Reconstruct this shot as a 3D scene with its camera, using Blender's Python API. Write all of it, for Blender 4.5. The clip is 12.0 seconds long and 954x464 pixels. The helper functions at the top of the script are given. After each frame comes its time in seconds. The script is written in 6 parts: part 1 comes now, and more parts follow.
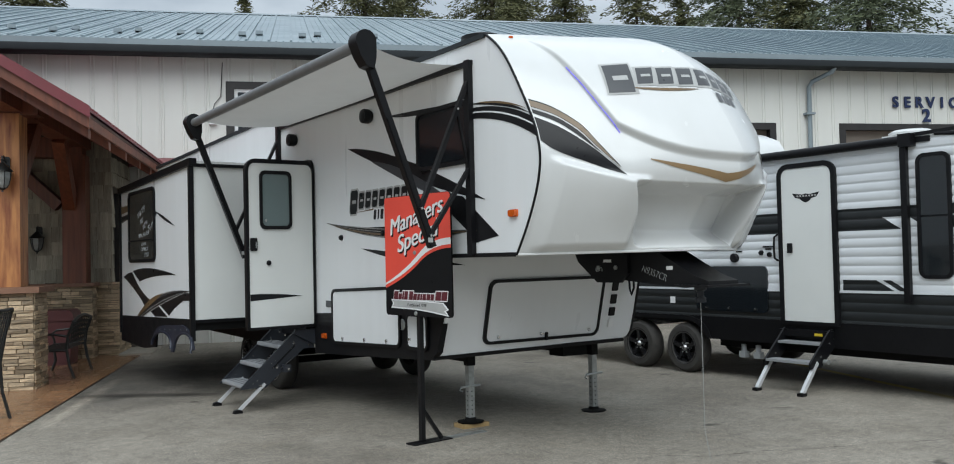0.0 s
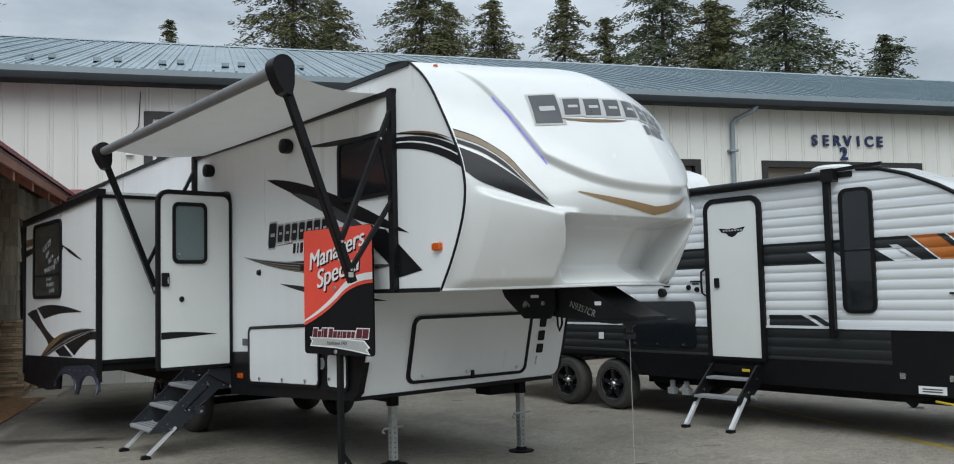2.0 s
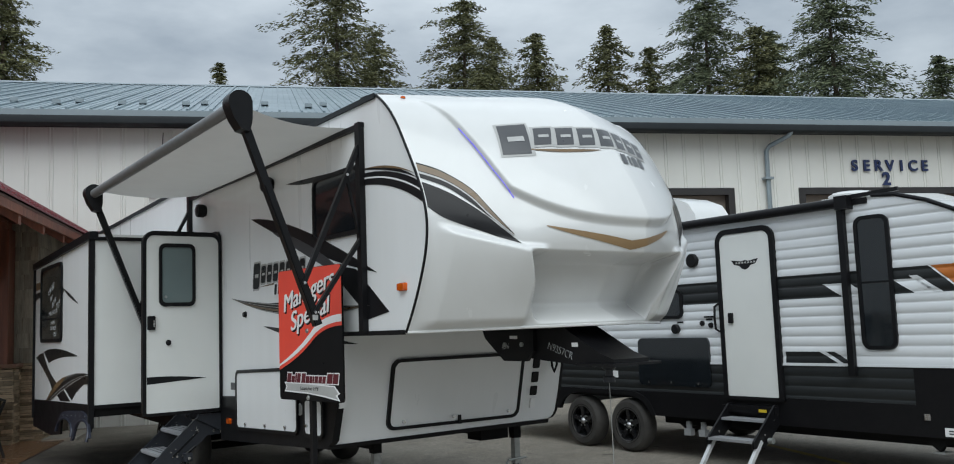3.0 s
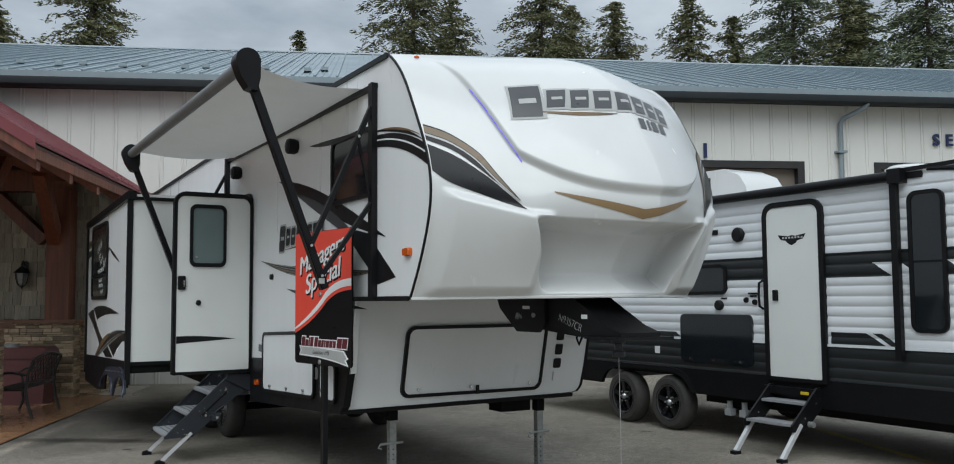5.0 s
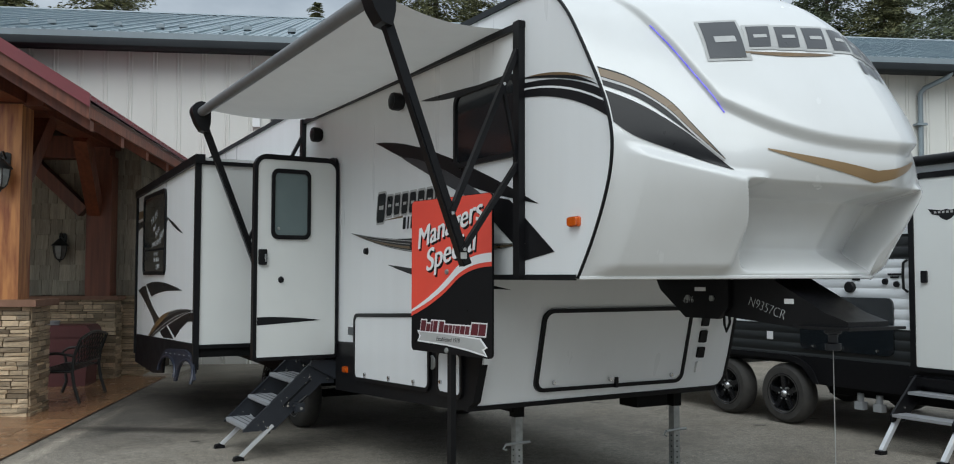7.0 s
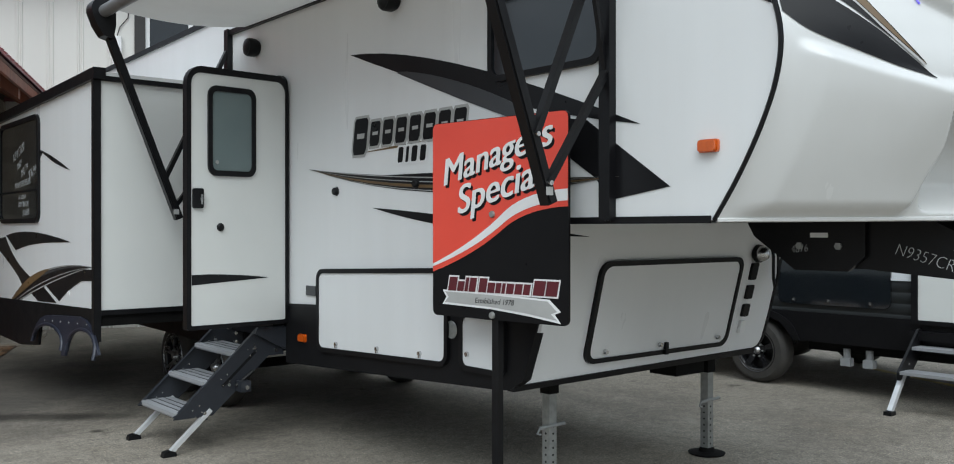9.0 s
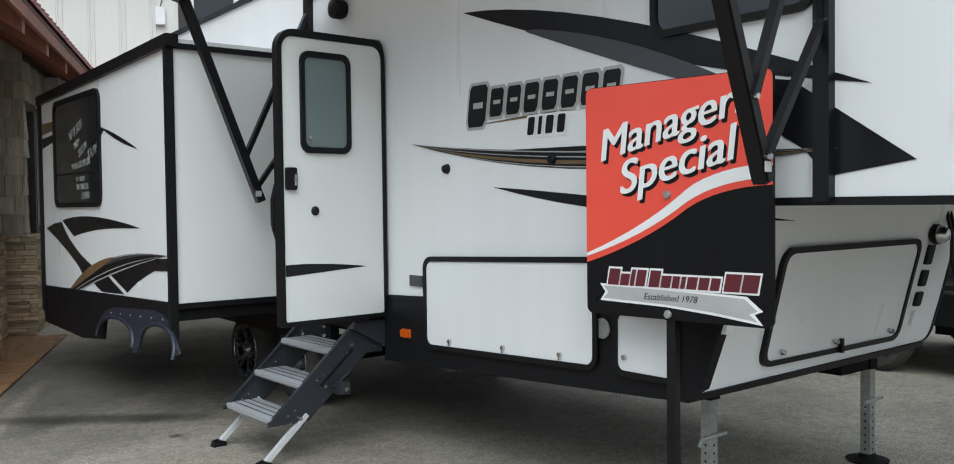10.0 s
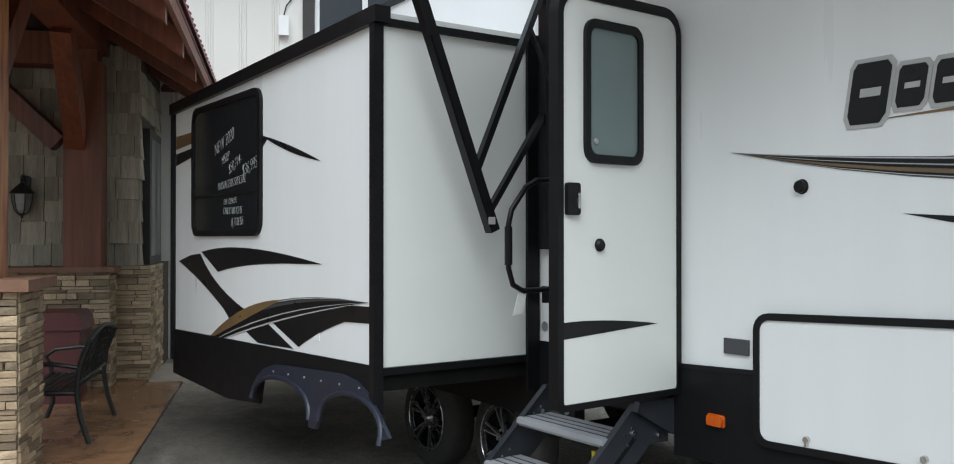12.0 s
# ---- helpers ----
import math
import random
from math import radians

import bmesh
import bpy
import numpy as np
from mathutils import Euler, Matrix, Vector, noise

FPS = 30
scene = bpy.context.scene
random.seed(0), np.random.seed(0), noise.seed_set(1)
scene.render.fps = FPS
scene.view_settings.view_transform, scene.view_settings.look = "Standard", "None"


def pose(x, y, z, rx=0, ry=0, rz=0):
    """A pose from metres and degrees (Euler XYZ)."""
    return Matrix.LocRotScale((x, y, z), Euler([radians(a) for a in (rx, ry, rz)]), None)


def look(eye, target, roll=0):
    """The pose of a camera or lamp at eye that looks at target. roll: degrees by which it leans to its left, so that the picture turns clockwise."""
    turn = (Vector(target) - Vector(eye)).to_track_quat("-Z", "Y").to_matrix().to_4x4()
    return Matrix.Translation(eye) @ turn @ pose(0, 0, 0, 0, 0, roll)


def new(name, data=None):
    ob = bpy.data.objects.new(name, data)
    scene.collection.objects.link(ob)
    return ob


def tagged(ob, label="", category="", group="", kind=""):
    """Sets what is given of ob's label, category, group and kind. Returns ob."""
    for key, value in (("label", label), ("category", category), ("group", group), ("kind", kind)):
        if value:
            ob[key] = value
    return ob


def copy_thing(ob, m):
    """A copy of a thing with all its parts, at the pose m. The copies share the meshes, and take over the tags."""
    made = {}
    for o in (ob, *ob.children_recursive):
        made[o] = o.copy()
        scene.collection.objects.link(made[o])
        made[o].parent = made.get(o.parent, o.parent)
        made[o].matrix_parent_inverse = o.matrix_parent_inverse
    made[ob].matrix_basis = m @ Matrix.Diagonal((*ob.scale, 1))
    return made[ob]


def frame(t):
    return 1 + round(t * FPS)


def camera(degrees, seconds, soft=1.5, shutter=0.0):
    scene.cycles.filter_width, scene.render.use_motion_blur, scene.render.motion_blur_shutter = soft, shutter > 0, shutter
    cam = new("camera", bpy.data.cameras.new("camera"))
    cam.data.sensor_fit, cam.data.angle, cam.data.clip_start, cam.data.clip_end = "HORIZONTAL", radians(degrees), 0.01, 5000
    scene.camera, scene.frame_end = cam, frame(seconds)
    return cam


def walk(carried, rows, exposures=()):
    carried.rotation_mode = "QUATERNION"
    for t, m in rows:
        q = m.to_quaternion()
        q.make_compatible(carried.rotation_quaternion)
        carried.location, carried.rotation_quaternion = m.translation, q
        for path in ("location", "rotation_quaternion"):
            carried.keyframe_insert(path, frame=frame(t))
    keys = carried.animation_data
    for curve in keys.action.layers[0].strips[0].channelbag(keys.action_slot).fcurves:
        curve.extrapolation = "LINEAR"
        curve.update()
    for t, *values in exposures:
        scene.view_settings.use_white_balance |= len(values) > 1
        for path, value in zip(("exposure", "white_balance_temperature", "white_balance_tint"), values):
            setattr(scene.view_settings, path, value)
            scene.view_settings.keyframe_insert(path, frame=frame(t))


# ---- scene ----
cam = camera(55.4, 12.0, soft=1.05)
PATH = [
    (0, (0.023, -0.016, 1.668), (1.139, 1.642, 1.723), -1.3),
    (0.5, (0.026, 0.011, 1.657), (1.142, 1.67, 1.713), -1.3),
    (1, (0.017, 0.059, 1.651), (1.127, 1.721, 1.71), -1.0),
    (1.5, (0.031, 0.148, 1.672), (1.138, 1.813, 1.731), -1.0),
    (2, (0.224, 0.181, 1.667), (1.464, 1.745, 1.796), -1.4),
    (2.5, (0.615, 0.085, 1.689), (1.845, 1.657, 1.824), -1.7),
    (2.7, (0.768, 0.104, 1.708), (1.942, 1.713, 1.89), -2.9),
    (4.3, (1.559, -0.122, 1.707), (2.644, 1.541, 1.947), -0.7),
    (4.5, (1.596, -0.128, 1.695), (2.663, 1.547, 1.934), -0.7),
    (5, (1.531, 0.001, 1.679), (2.527, 1.729, 1.825), -0.4),
    (5.5, (1.321, 0.316, 1.668), (2.312, 2.049, 1.786), -0.4),
    (6, (1.288, 0.632, 1.676), (2.27, 2.371, 1.791), -0.3),
    (6.5, (1.252, 1.119, 1.688), (2.24, 2.854, 1.806), -0.5),
    (6.7, (1.229, 1.248, 1.691), (2.207, 2.989, 1.796), 0.0),
    (8.3, (0.883, 2.712, 1.664), (2.077, 4.316, 1.719), -0.1),
    (8.5, (0.84, 2.888, 1.664), (2.1, 4.441, 1.688), 0.0),
    (9, (0.9, 3.412, 1.636), (2.19, 4.94, 1.631), 0.0),
    (9.5, (0.854, 3.947, 1.642), (2.138, 5.48, 1.607), -0.2),
    (10, (0.859, 4.442, 1.691), (2.114, 5.998, 1.628), -0.7),
    (10.5, (0.906, 4.996, 1.724), (2.08, 6.613, 1.803), -0.3),
    (11, (0.845, 5.51, 1.691), (2.019, 7.128, 1.74), 0.3),
    (11.5, (0.901, 6.048, 1.686), (2.064, 7.675, 1.692), 0.1),
    (12, (0.906, 6.625, 1.69), (2.053, 8.263, 1.702), -0.0),
]
EXPOSURES = [(t, stops, 6290, 4) for t, stops in ((0.0, 0.11), (2.5, 0.0), (4.5, -0.2), (5.0, -0.13), (5.5, 0.02), (6.5, -0.06), (8.5, 0.1), (9.5, 0.34), (10.5, 0.47), (12.0, 0.47))]
walk(cam, [(t, look(eye, target, roll)) for t, eye, target, roll in PATH], EXPOSURES)

# ---------- world, sun ----------
world = bpy.data.worlds.new("overcast")
scene.world = world
world.use_nodes = True
wn, wl = world.node_tree.nodes, world.node_tree.links
wn.clear()
w_out = wn.new("ShaderNodeOutputWorld")
w_sky = wn.new("ShaderNodeTexSky")
w_sky.sky_type, w_sky.sun_disc = "NISHITA", False
w_sky.sun_elevation, w_sky.sun_rotation = radians(52), radians(211)
w_bg1 = wn.new("ShaderNodeBackground")
w_bg1.inputs["Strength"].default_value = 0.02
wl.new(w_sky.outputs[0], w_bg1.inputs["Color"])
# cloud deck: brighter towards the zenith, soft patches
w_co = wn.new("ShaderNodeTexCoord")
w_sep = wn.new("ShaderNodeSeparateXYZ")
wl.new(w_co.outputs["Generated"], w_sep.inputs[0])
w_up = wn.new("ShaderNodeMapRange")
w_up.inputs["From Min"].default_value, w_up.inputs["From Max"].default_value = 0.0, 1.0
w_up.inputs["To Min"].default_value, w_up.inputs["To Max"].default_value = 0.42, 1.85
wl.new(w_sep.outputs["Z"], w_up.inputs["Value"])
w_map = wn.new("ShaderNodeMapping")
w_map.inputs["Scale"].default_value = (1.0, 1.0, 2.6)
wl.new(w_co.outputs["Generated"], w_map.inputs["Vector"])
w_no = wn.new("ShaderNodeTexNoise")
w_no.inputs["Scale"].default_value, w_no.inputs["Detail"].default_value, w_no.inputs["Roughness"].default_value = 3.4, 6.0, 0.55
wl.new(w_map.outputs[0], w_no.inputs["Vector"])
w_ramp = wn.new("ShaderNodeValToRGB")
w_ramp.color_ramp.elements[0].position, w_ramp.color_ramp.elements[0].color = 0.34, (0.42, 0.455, 0.51, 1)
w_ramp.color_ramp.elements[1].position, w_ramp.color_ramp.elements[1].color = 0.68, (0.80, 0.83, 0.88, 1)
wl.new(w_no.outputs["Fac"], w_ramp.inputs[0])
w_mul = wn.new("ShaderNodeVectorMath")
w_mul.operation = "SCALE"
wl.new(w_ramp.outputs[0], w_mul.inputs[0])
wl.new(w_up.outputs[0], w_mul.inputs["Scale"])
w_bg2 = wn.new("ShaderNodeBackground")
w_bg2.inputs["Strength"].default_value = 1.0
wl.new(w_mul.outputs[0], w_bg2.inputs["Color"])
w_add = wn.new("ShaderNodeAddShader")
wl.new(w_bg1.outputs[0], w_add.inputs[0])
wl.new(w_bg2.outputs[0], w_add.inputs[1])
wl.new(w_add.outputs[0], w_out.inputs["Surface"])

sun = new("sun", bpy.data.lights.new("sun", "SUN"))
sun.data.energy, sun.data.angle, sun.data.color = 1.8, radians(50), (0.98, 0.99, 1.0)
sun.matrix_world = look((-5.5, -5, 15), (3, 6, 0))

# ---------- materials ----------
MATS = {}


def mat(name, base, rough=0.5, metal=0.0, alt=None, scale=6.0, amount=0.5, bump=0.0, bump_scale=60.0, coat=0.0, stretch=(1, 1, 1), vary=0.0, island=0.0, spec=0.5, contrast=0.22):
    """A procedural surface: two noises between base and alt, fine relief, and a change from piece to piece."""
    m = bpy.data.materials.new(name)
    m.use_nodes = True
    n, l = m.node_tree.nodes, m.node_tree.links
    p = n["Principled BSDF"]
    p.inputs["Roughness"].default_value, p.inputs["Metallic"].default_value = rough, metal
    p.inputs["Coat Weight"].default_value, p.inputs["Specular IOR Level"].default_value = coat, spec
    alt = alt or tuple(c * 0.82 for c in base)
    co = n.new("ShaderNodeTexCoord")
    mp = n.new("ShaderNodeMapping")
    mp.inputs["Scale"].default_value = stretch
    l.new(co.outputs["Object"], mp.inputs["Vector"])
    vec = mp.outputs[0]
    if vary or island:
        rnd = n.new("ShaderNodeObjectInfo").outputs["Random"] if vary else n.new("ShaderNodeNewGeometry").outputs["Random Per Island"]
        off = n.new("ShaderNodeVectorMath")
        off.operation = "SCALE"
        off.inputs[0].default_value = (37.0, 19.0, 53.0)
        l.new(rnd, off.inputs["Scale"])
        ad = n.new("ShaderNodeVectorMath")
        l.new(vec, ad.inputs[0]), l.new(off.outputs[0], ad.inputs[1])
        vec = ad.outputs[0]
    n1 = n.new("ShaderNodeTexNoise")
    n1.inputs["Scale"].default_value, n1.inputs["Detail"].default_value = scale, 6.0
    n2 = n.new("ShaderNodeTexNoise")
    n2.inputs["Scale"].default_value, n2.inputs["Detail"].default_value = scale * 0.13, 3.0
    l.new(vec, n1.inputs["Vector"]), l.new(vec, n2.inputs["Vector"])
    sm = n.new("ShaderNodeMath")
    sm.operation = "ADD"
    l.new(n1.outputs["Fac"], sm.inputs[0]), l.new(n2.outputs["Fac"], sm.inputs[1])
    mr = n.new("ShaderNodeMapRange")
    mr.inputs["From Min"].default_value, mr.inputs["From Max"].default_value = 1.0 - contrast, 1.0 + contrast
    mr.inputs["To Max"].default_value = amount
    l.new(sm.outputs[0], mr.inputs["Value"])
    mx = n.new("ShaderNodeMix")
    mx.data_type = "RGBA"
    mx.inputs["A"].default_value, mx.inputs["B"].default_value = (*base, 1), (*alt, 1)
    l.new(mr.outputs[0], mx.inputs["Factor"])
    col = mx.outputs["Result"]
    if vary or island:
        hs = n.new("ShaderNodeHueSaturation")
        vr = n.new("ShaderNodeMapRange")
        k = vary or island
        vr.inputs["To Min"].default_value, vr.inputs["To Max"].default_value = 1 - k, 1 + k
        l.new(rnd, vr.inputs["Value"]), l.new(vr.outputs[0], hs.inputs["Value"]), l.new(col, hs.inputs["Color"])
        col = hs.outputs[0]
    l.new(col, p.inputs["Base Color"])
    rr = n.new("ShaderNodeMapRange")
    rr.inputs["To Min"].default_value, rr.inputs["To Max"].default_value = max(0.02, rough - 0.08), min(1, rough + 0.08)
    l.new(n1.outputs["Fac"], rr.inputs["Value"]), l.new(rr.outputs[0], p.inputs["Roughness"])
    if bump:
        n3 = n.new("ShaderNodeTexNoise")
        n3.inputs["Scale"].default_value, n3.inputs["Detail"].default_value = bump_scale, 4.0
        l.new(vec, n3.inputs["Vector"])
        bp = n.new("ShaderNodeBump")
        bp.inputs["Strength"].default_value, bp.inputs["Distance"].default_value = bump, 0.01
        l.new(n3.outputs["Fac"], bp.inputs["Height"]), l.new(bp.outputs[0], p.inputs["Normal"])
    MATS[name] = m
    return m


M_WHITE = mat("white_fibreglass", (0.655, 0.66, 0.655), 0.24, alt=(0.575, 0.577, 0.565), scale=3.5, coat=0.25, stretch=(1.6, 1.6, 0.14), contrast=0.34)
M_WALL = mat("white_laminate", (0.76, 0.77, 0.775), 0.30, alt=(0.68, 0.688, 0.685), scale=3.5, stretch=(1.6, 1.6, 0.12), contrast=0.34, bump=0.02, bump_scale=8)
M_CREAM = mat("slide_laminate", (0.70, 0.71, 0.69), 0.35, alt=(0.64, 0.655, 0.64), scale=2.5)
M_SIDING = mat("aluminium_siding_white", (0.66, 0.68, 0.70), 0.32, alt=(0.68, 0.70, 0.72), scale=4)
M_SIDING_D = mat("aluminium_siding_dark", (0.018, 0.020, 0.021), 0.38, alt=(0.013, 0.015, 0.016), scale=4, spec=0.35)
M_BLACK = mat("black_trim", (0.006, 0.006, 0.007), 0.4, alt=(0.011, 0.011, 0.012), scale=12, spec=0.2)
M_SATIN = mat("black_powder_coat", (0.006, 0.006, 0.007), 0.34, alt=(0.010, 0.010, 0.011), scale=20, spec=0.22)
M_SKIRT = mat("charcoal_skirt", (0.008, 0.008, 0.009), 0.42, alt=(0.012, 0.012, 0.013), scale=7, spec=0.13, bump=0.05, bump_scale=200)
M_NAVY = mat("navy_plastic", (0.014, 0.017, 0.030), 0.4, alt=(0.02, 0.024, 0.040), scale=9, bump=0.06, bump_scale=300)
M_GLASSD = mat("tinted_glass", (0.010, 0.013, 0.016), 0.05, alt=(0.012, 0.014, 0.016), scale=2, spec=0.85)
M_GLASSF = mat("frosted_glass", (0.13, 0.17, 0.17), 0.25, alt=(0.16, 0.20, 0.20), scale=3)
M_DECAL_K = mat("black_vinyl", (0.008, 0.008, 0.009), 0.3, alt=(0.013, 0.013, 0.015), scale=5, spec=0.22)
M_DECAL_G = mat("grey_vinyl", (0.045, 0.047, 0.052), 0.3, alt=(0.065, 0.067, 0.072), scale=5)
M_DECAL_S = mat("silver_vinyl", (0.42, 0.42, 0.41), 0.3, alt=(0.30, 0.30, 0.29), scale=9)
M_DECAL_B = mat("bronze_vinyl", (0.17, 0.105, 0.045), 0.3, alt=(0.07, 0.052, 0.035), scale=5)
M_GOLD = mat("gold_vinyl", (0.27, 0.178, 0.09), 0.33, alt=(0.21, 0.135, 0.065), scale=7)
M_ORANGE = mat("orange_vinyl", (0.42, 0.13, 0.02), 0.35, alt=(0.33, 0.095, 0.015), scale=7)
M_AMBER = mat("amber_lens", (0.58, 0.10, 0.006), 0.18, alt=(0.40, 0.06, 0.004), scale=60, coat=0.5)
M_CHROME = mat("bright_metal", (0.62, 0.62, 0.62), 0.25, 1.0, alt=(0.5, 0.5, 0.5), scale=30)
M_ZINC = mat("galvanised_steel", (0.40, 0.41, 0.40), 0.45, 0.6, alt=(0.28, 0.29, 0.28), scale=25, amount=0.9)
M_ALU = mat("aluminium_tread", (0.42, 0.43, 0.45), 0.45, 0.4, alt=(0.34, 0.35, 0.37), scale=40, stretch=(1, 0.08, 1))
M_LEG = mat("white_aluminium_leg", (0.66, 0.67, 0.68), 0.35, 0.3, alt=(0.55, 0.56, 0.57), scale=12)
M_RUBBER = mat("tyre_rubber", (0.035, 0.033, 0.031), 0.8, alt=(0.075, 0.068, 0.06), scale=14, bump=0.2, bump_scale=90)
M_RIM = mat("black_rim", (0.014, 0.014, 0.016), 0.22, 0.2, alt=(0.03, 0.03, 0.032), scale=20)
M_RIMF = mat("machined_rim", (0.45, 0.45, 0.46), 0.28, 0.9, alt=(0.35, 0.35, 0.36), scale=20)
M_ROLLER = mat("grey_awning_vinyl", (0.16, 0.165, 0.17), 0.5, alt=(0.12, 0.125, 0.13), scale=10)
M_FABRIC = mat("awning_fabric", (0.52, 0.52, 0.505), 0.7, alt=(0.46, 0.46, 0.45), scale=5, bump=0.05, bump_scale=150)
f_n, f_l = M_FABRIC.node_tree.nodes, M_FABRIC.node_tree.links
f_tr = f_n.new("ShaderNodeBsdfTranslucent")
f_tr.inputs["Color"].default_value = (0.80, 0.79, 0.75, 1)
f_mix = f_n.new("ShaderNodeMixShader")
f_mix.inputs[0].default_value = 0.14
f_l.new(f_n["Principled BSDF"].outputs[0], f_mix.inputs[1])
f_l.new(f_tr.outputs[0], f_mix.inputs[2])
f_l.new(f_mix.outputs[0], f_n["Material Output"].inputs["Surface"])
M_STEEL_D = mat("slate_powder_coat", (0.026, 0.029, 0.036), 0.42, alt=(0.018, 0.020, 0.026), scale=15, spec=0.4)
M_UNDER = mat("chassis_black", (0.006, 0.006, 0.006), 0.7, alt=(0.013, 0.0125, 0.012), scale=8, spec=0.1)
M_RED = mat("red_sign_face", (0.78, 0.075, 0.045), 0.35, alt=(0.72, 0.062, 0.038), scale=4)
M_SIGNK = mat("black_sign_face", (0.005, 0.005, 0.006), 0.3, alt=(0.008, 0.008, 0.009), scale=6, spec=0.16)
M_PAPER = mat("white_print", (0.78, 0.78, 0.78), 0.4, alt=(0.72, 0.72, 0.72), scale=8)
M_MAROON = mat("maroon_print", (0.105, 0.009, 0.017), 0.4, alt=(0.07, 0.008, 0.013), scale=20)
M_CHALK = mat("white_marker", (0.60, 0.62, 0.62), 0.8, alt=(0.5, 0.52, 0.52), scale=80, amount=0.8)
M_BLUE = mat("blue_lettering", (0.010, 0.022, 0.085), 0.4, alt=(0.008, 0.018, 0.07), scale=8)
M_LED = mat("led_strip", (0.10, 0.08, 0.55), 0.3, alt=(0.35, 0.33, 0.75), scale=160, amount=0.9)
M_LED.node_tree.nodes["Principled BSDF"].inputs["Emission Color"].default_value = (0.16, 0.12, 1.0, 1)
M_LED.node_tree.nodes["Principled BSDF"].inputs["Emission Strength"].default_value = 0.35
M_ASPHALT = mat("asphalt", (0.365, 0.328, 0.274), 0.82, alt=(0.258, 0.232, 0.194), scale=1.6, amount=0.95, bump=0.35, bump_scale=120, contrast=0.3)
an, al = M_ASPHALT.node_tree.nodes, M_ASPHALT.node_tree.links
a_p = an["Principled BSDF"]
a_src = a_p.inputs["Base Color"].links[0].from_socket
a_co = an.new("ShaderNodeTexCoord")


def asphalt_layer(src, scale, lo, hi, colour, detail=4.0, rough=0.6):
    """Mixes a colour in where a noise lies between lo and hi."""
    no = an.new("ShaderNodeTexNoise")
    no.inputs["Scale"].default_value, no.inputs["Detail"].default_value, no.inputs["Roughness"].default_value = scale, detail, rough
    al.new(a_co.outputs["Object"], no.inputs["Vector"])
    mr = an.new("ShaderNodeMapRange")
    mr.inputs["From Min"].default_value, mr.inputs["From Max"].default_value = lo, hi
    al.new(no.outputs["Fac"], mr.inputs["Value"])
    mx = an.new("ShaderNodeMix")
    mx.data_type, mx.blend_type = "RGBA", "MULTIPLY"
    mx.inputs["B"].default_value = (*colour, 1)
    al.new(mr.outputs[0], mx.inputs["Factor"]), al.new(src, mx.inputs["A"])
    return mx.outputs["Result"]


a_src = asphalt_layer(a_src, 0.45, 0.48, 0.66, (0.66, 0.65, 0.64), 7, 0.62)       # damp patches
a_src = asphalt_layer(a_src, 1.7, 0.675, 0.73, (0.30, 0.29, 0.28), 3)        # oil drips
a_src = asphalt_layer(a_src, 0.9, 0.55, 0.70, (1.3, 1.28, 1.24), 9, 0.8)  # dusty scuffs
a_src = asphalt_layer(a_src, 70.0, 0.50, 0.58, (0.62, 0.62, 0.62), 3)
a_src = asphalt_layer(a_src, 9.0, 0.46, 0.60, (0.72, 0.72, 0.72), 8, 0.8)
a_src = asphalt_layer(a_src, 28.0, 0.54, 0.62, (1.35, 1.33, 1.30), 4, 0.7)      # worn pale stones
a_src = asphalt_layer(a_src, 34.0, 0.54, 0.62, (0.70, 0.70, 0.70), 4, 0.7)
a_src = asphalt_layer(a_src, 150.0, 0.50, 0.60, (0.62, 0.62, 0.62), 2)      # aggregate
a_src = asphalt_layer(a_src, 85.0, 0.57, 0.64, (1.7, 1.66, 1.6), 2)


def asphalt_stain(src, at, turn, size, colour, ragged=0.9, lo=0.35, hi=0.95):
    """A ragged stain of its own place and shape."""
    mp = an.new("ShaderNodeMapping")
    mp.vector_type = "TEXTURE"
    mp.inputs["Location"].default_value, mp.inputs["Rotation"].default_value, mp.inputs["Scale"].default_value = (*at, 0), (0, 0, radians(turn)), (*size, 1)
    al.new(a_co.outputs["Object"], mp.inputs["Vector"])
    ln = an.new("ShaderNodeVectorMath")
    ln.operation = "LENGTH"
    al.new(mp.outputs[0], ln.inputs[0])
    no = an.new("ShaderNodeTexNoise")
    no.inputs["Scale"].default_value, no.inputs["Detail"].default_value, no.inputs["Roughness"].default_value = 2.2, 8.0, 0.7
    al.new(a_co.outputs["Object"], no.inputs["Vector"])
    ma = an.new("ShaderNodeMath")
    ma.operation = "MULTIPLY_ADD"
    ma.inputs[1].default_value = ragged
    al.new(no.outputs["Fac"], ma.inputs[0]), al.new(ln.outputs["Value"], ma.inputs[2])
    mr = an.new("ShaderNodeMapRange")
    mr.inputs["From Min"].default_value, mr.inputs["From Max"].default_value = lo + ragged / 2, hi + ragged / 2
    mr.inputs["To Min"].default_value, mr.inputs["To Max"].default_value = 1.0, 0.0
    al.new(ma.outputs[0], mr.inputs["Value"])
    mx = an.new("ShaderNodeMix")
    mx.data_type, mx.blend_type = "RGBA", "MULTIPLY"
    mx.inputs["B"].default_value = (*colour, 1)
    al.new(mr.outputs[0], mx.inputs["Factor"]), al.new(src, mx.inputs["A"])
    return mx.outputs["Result"]


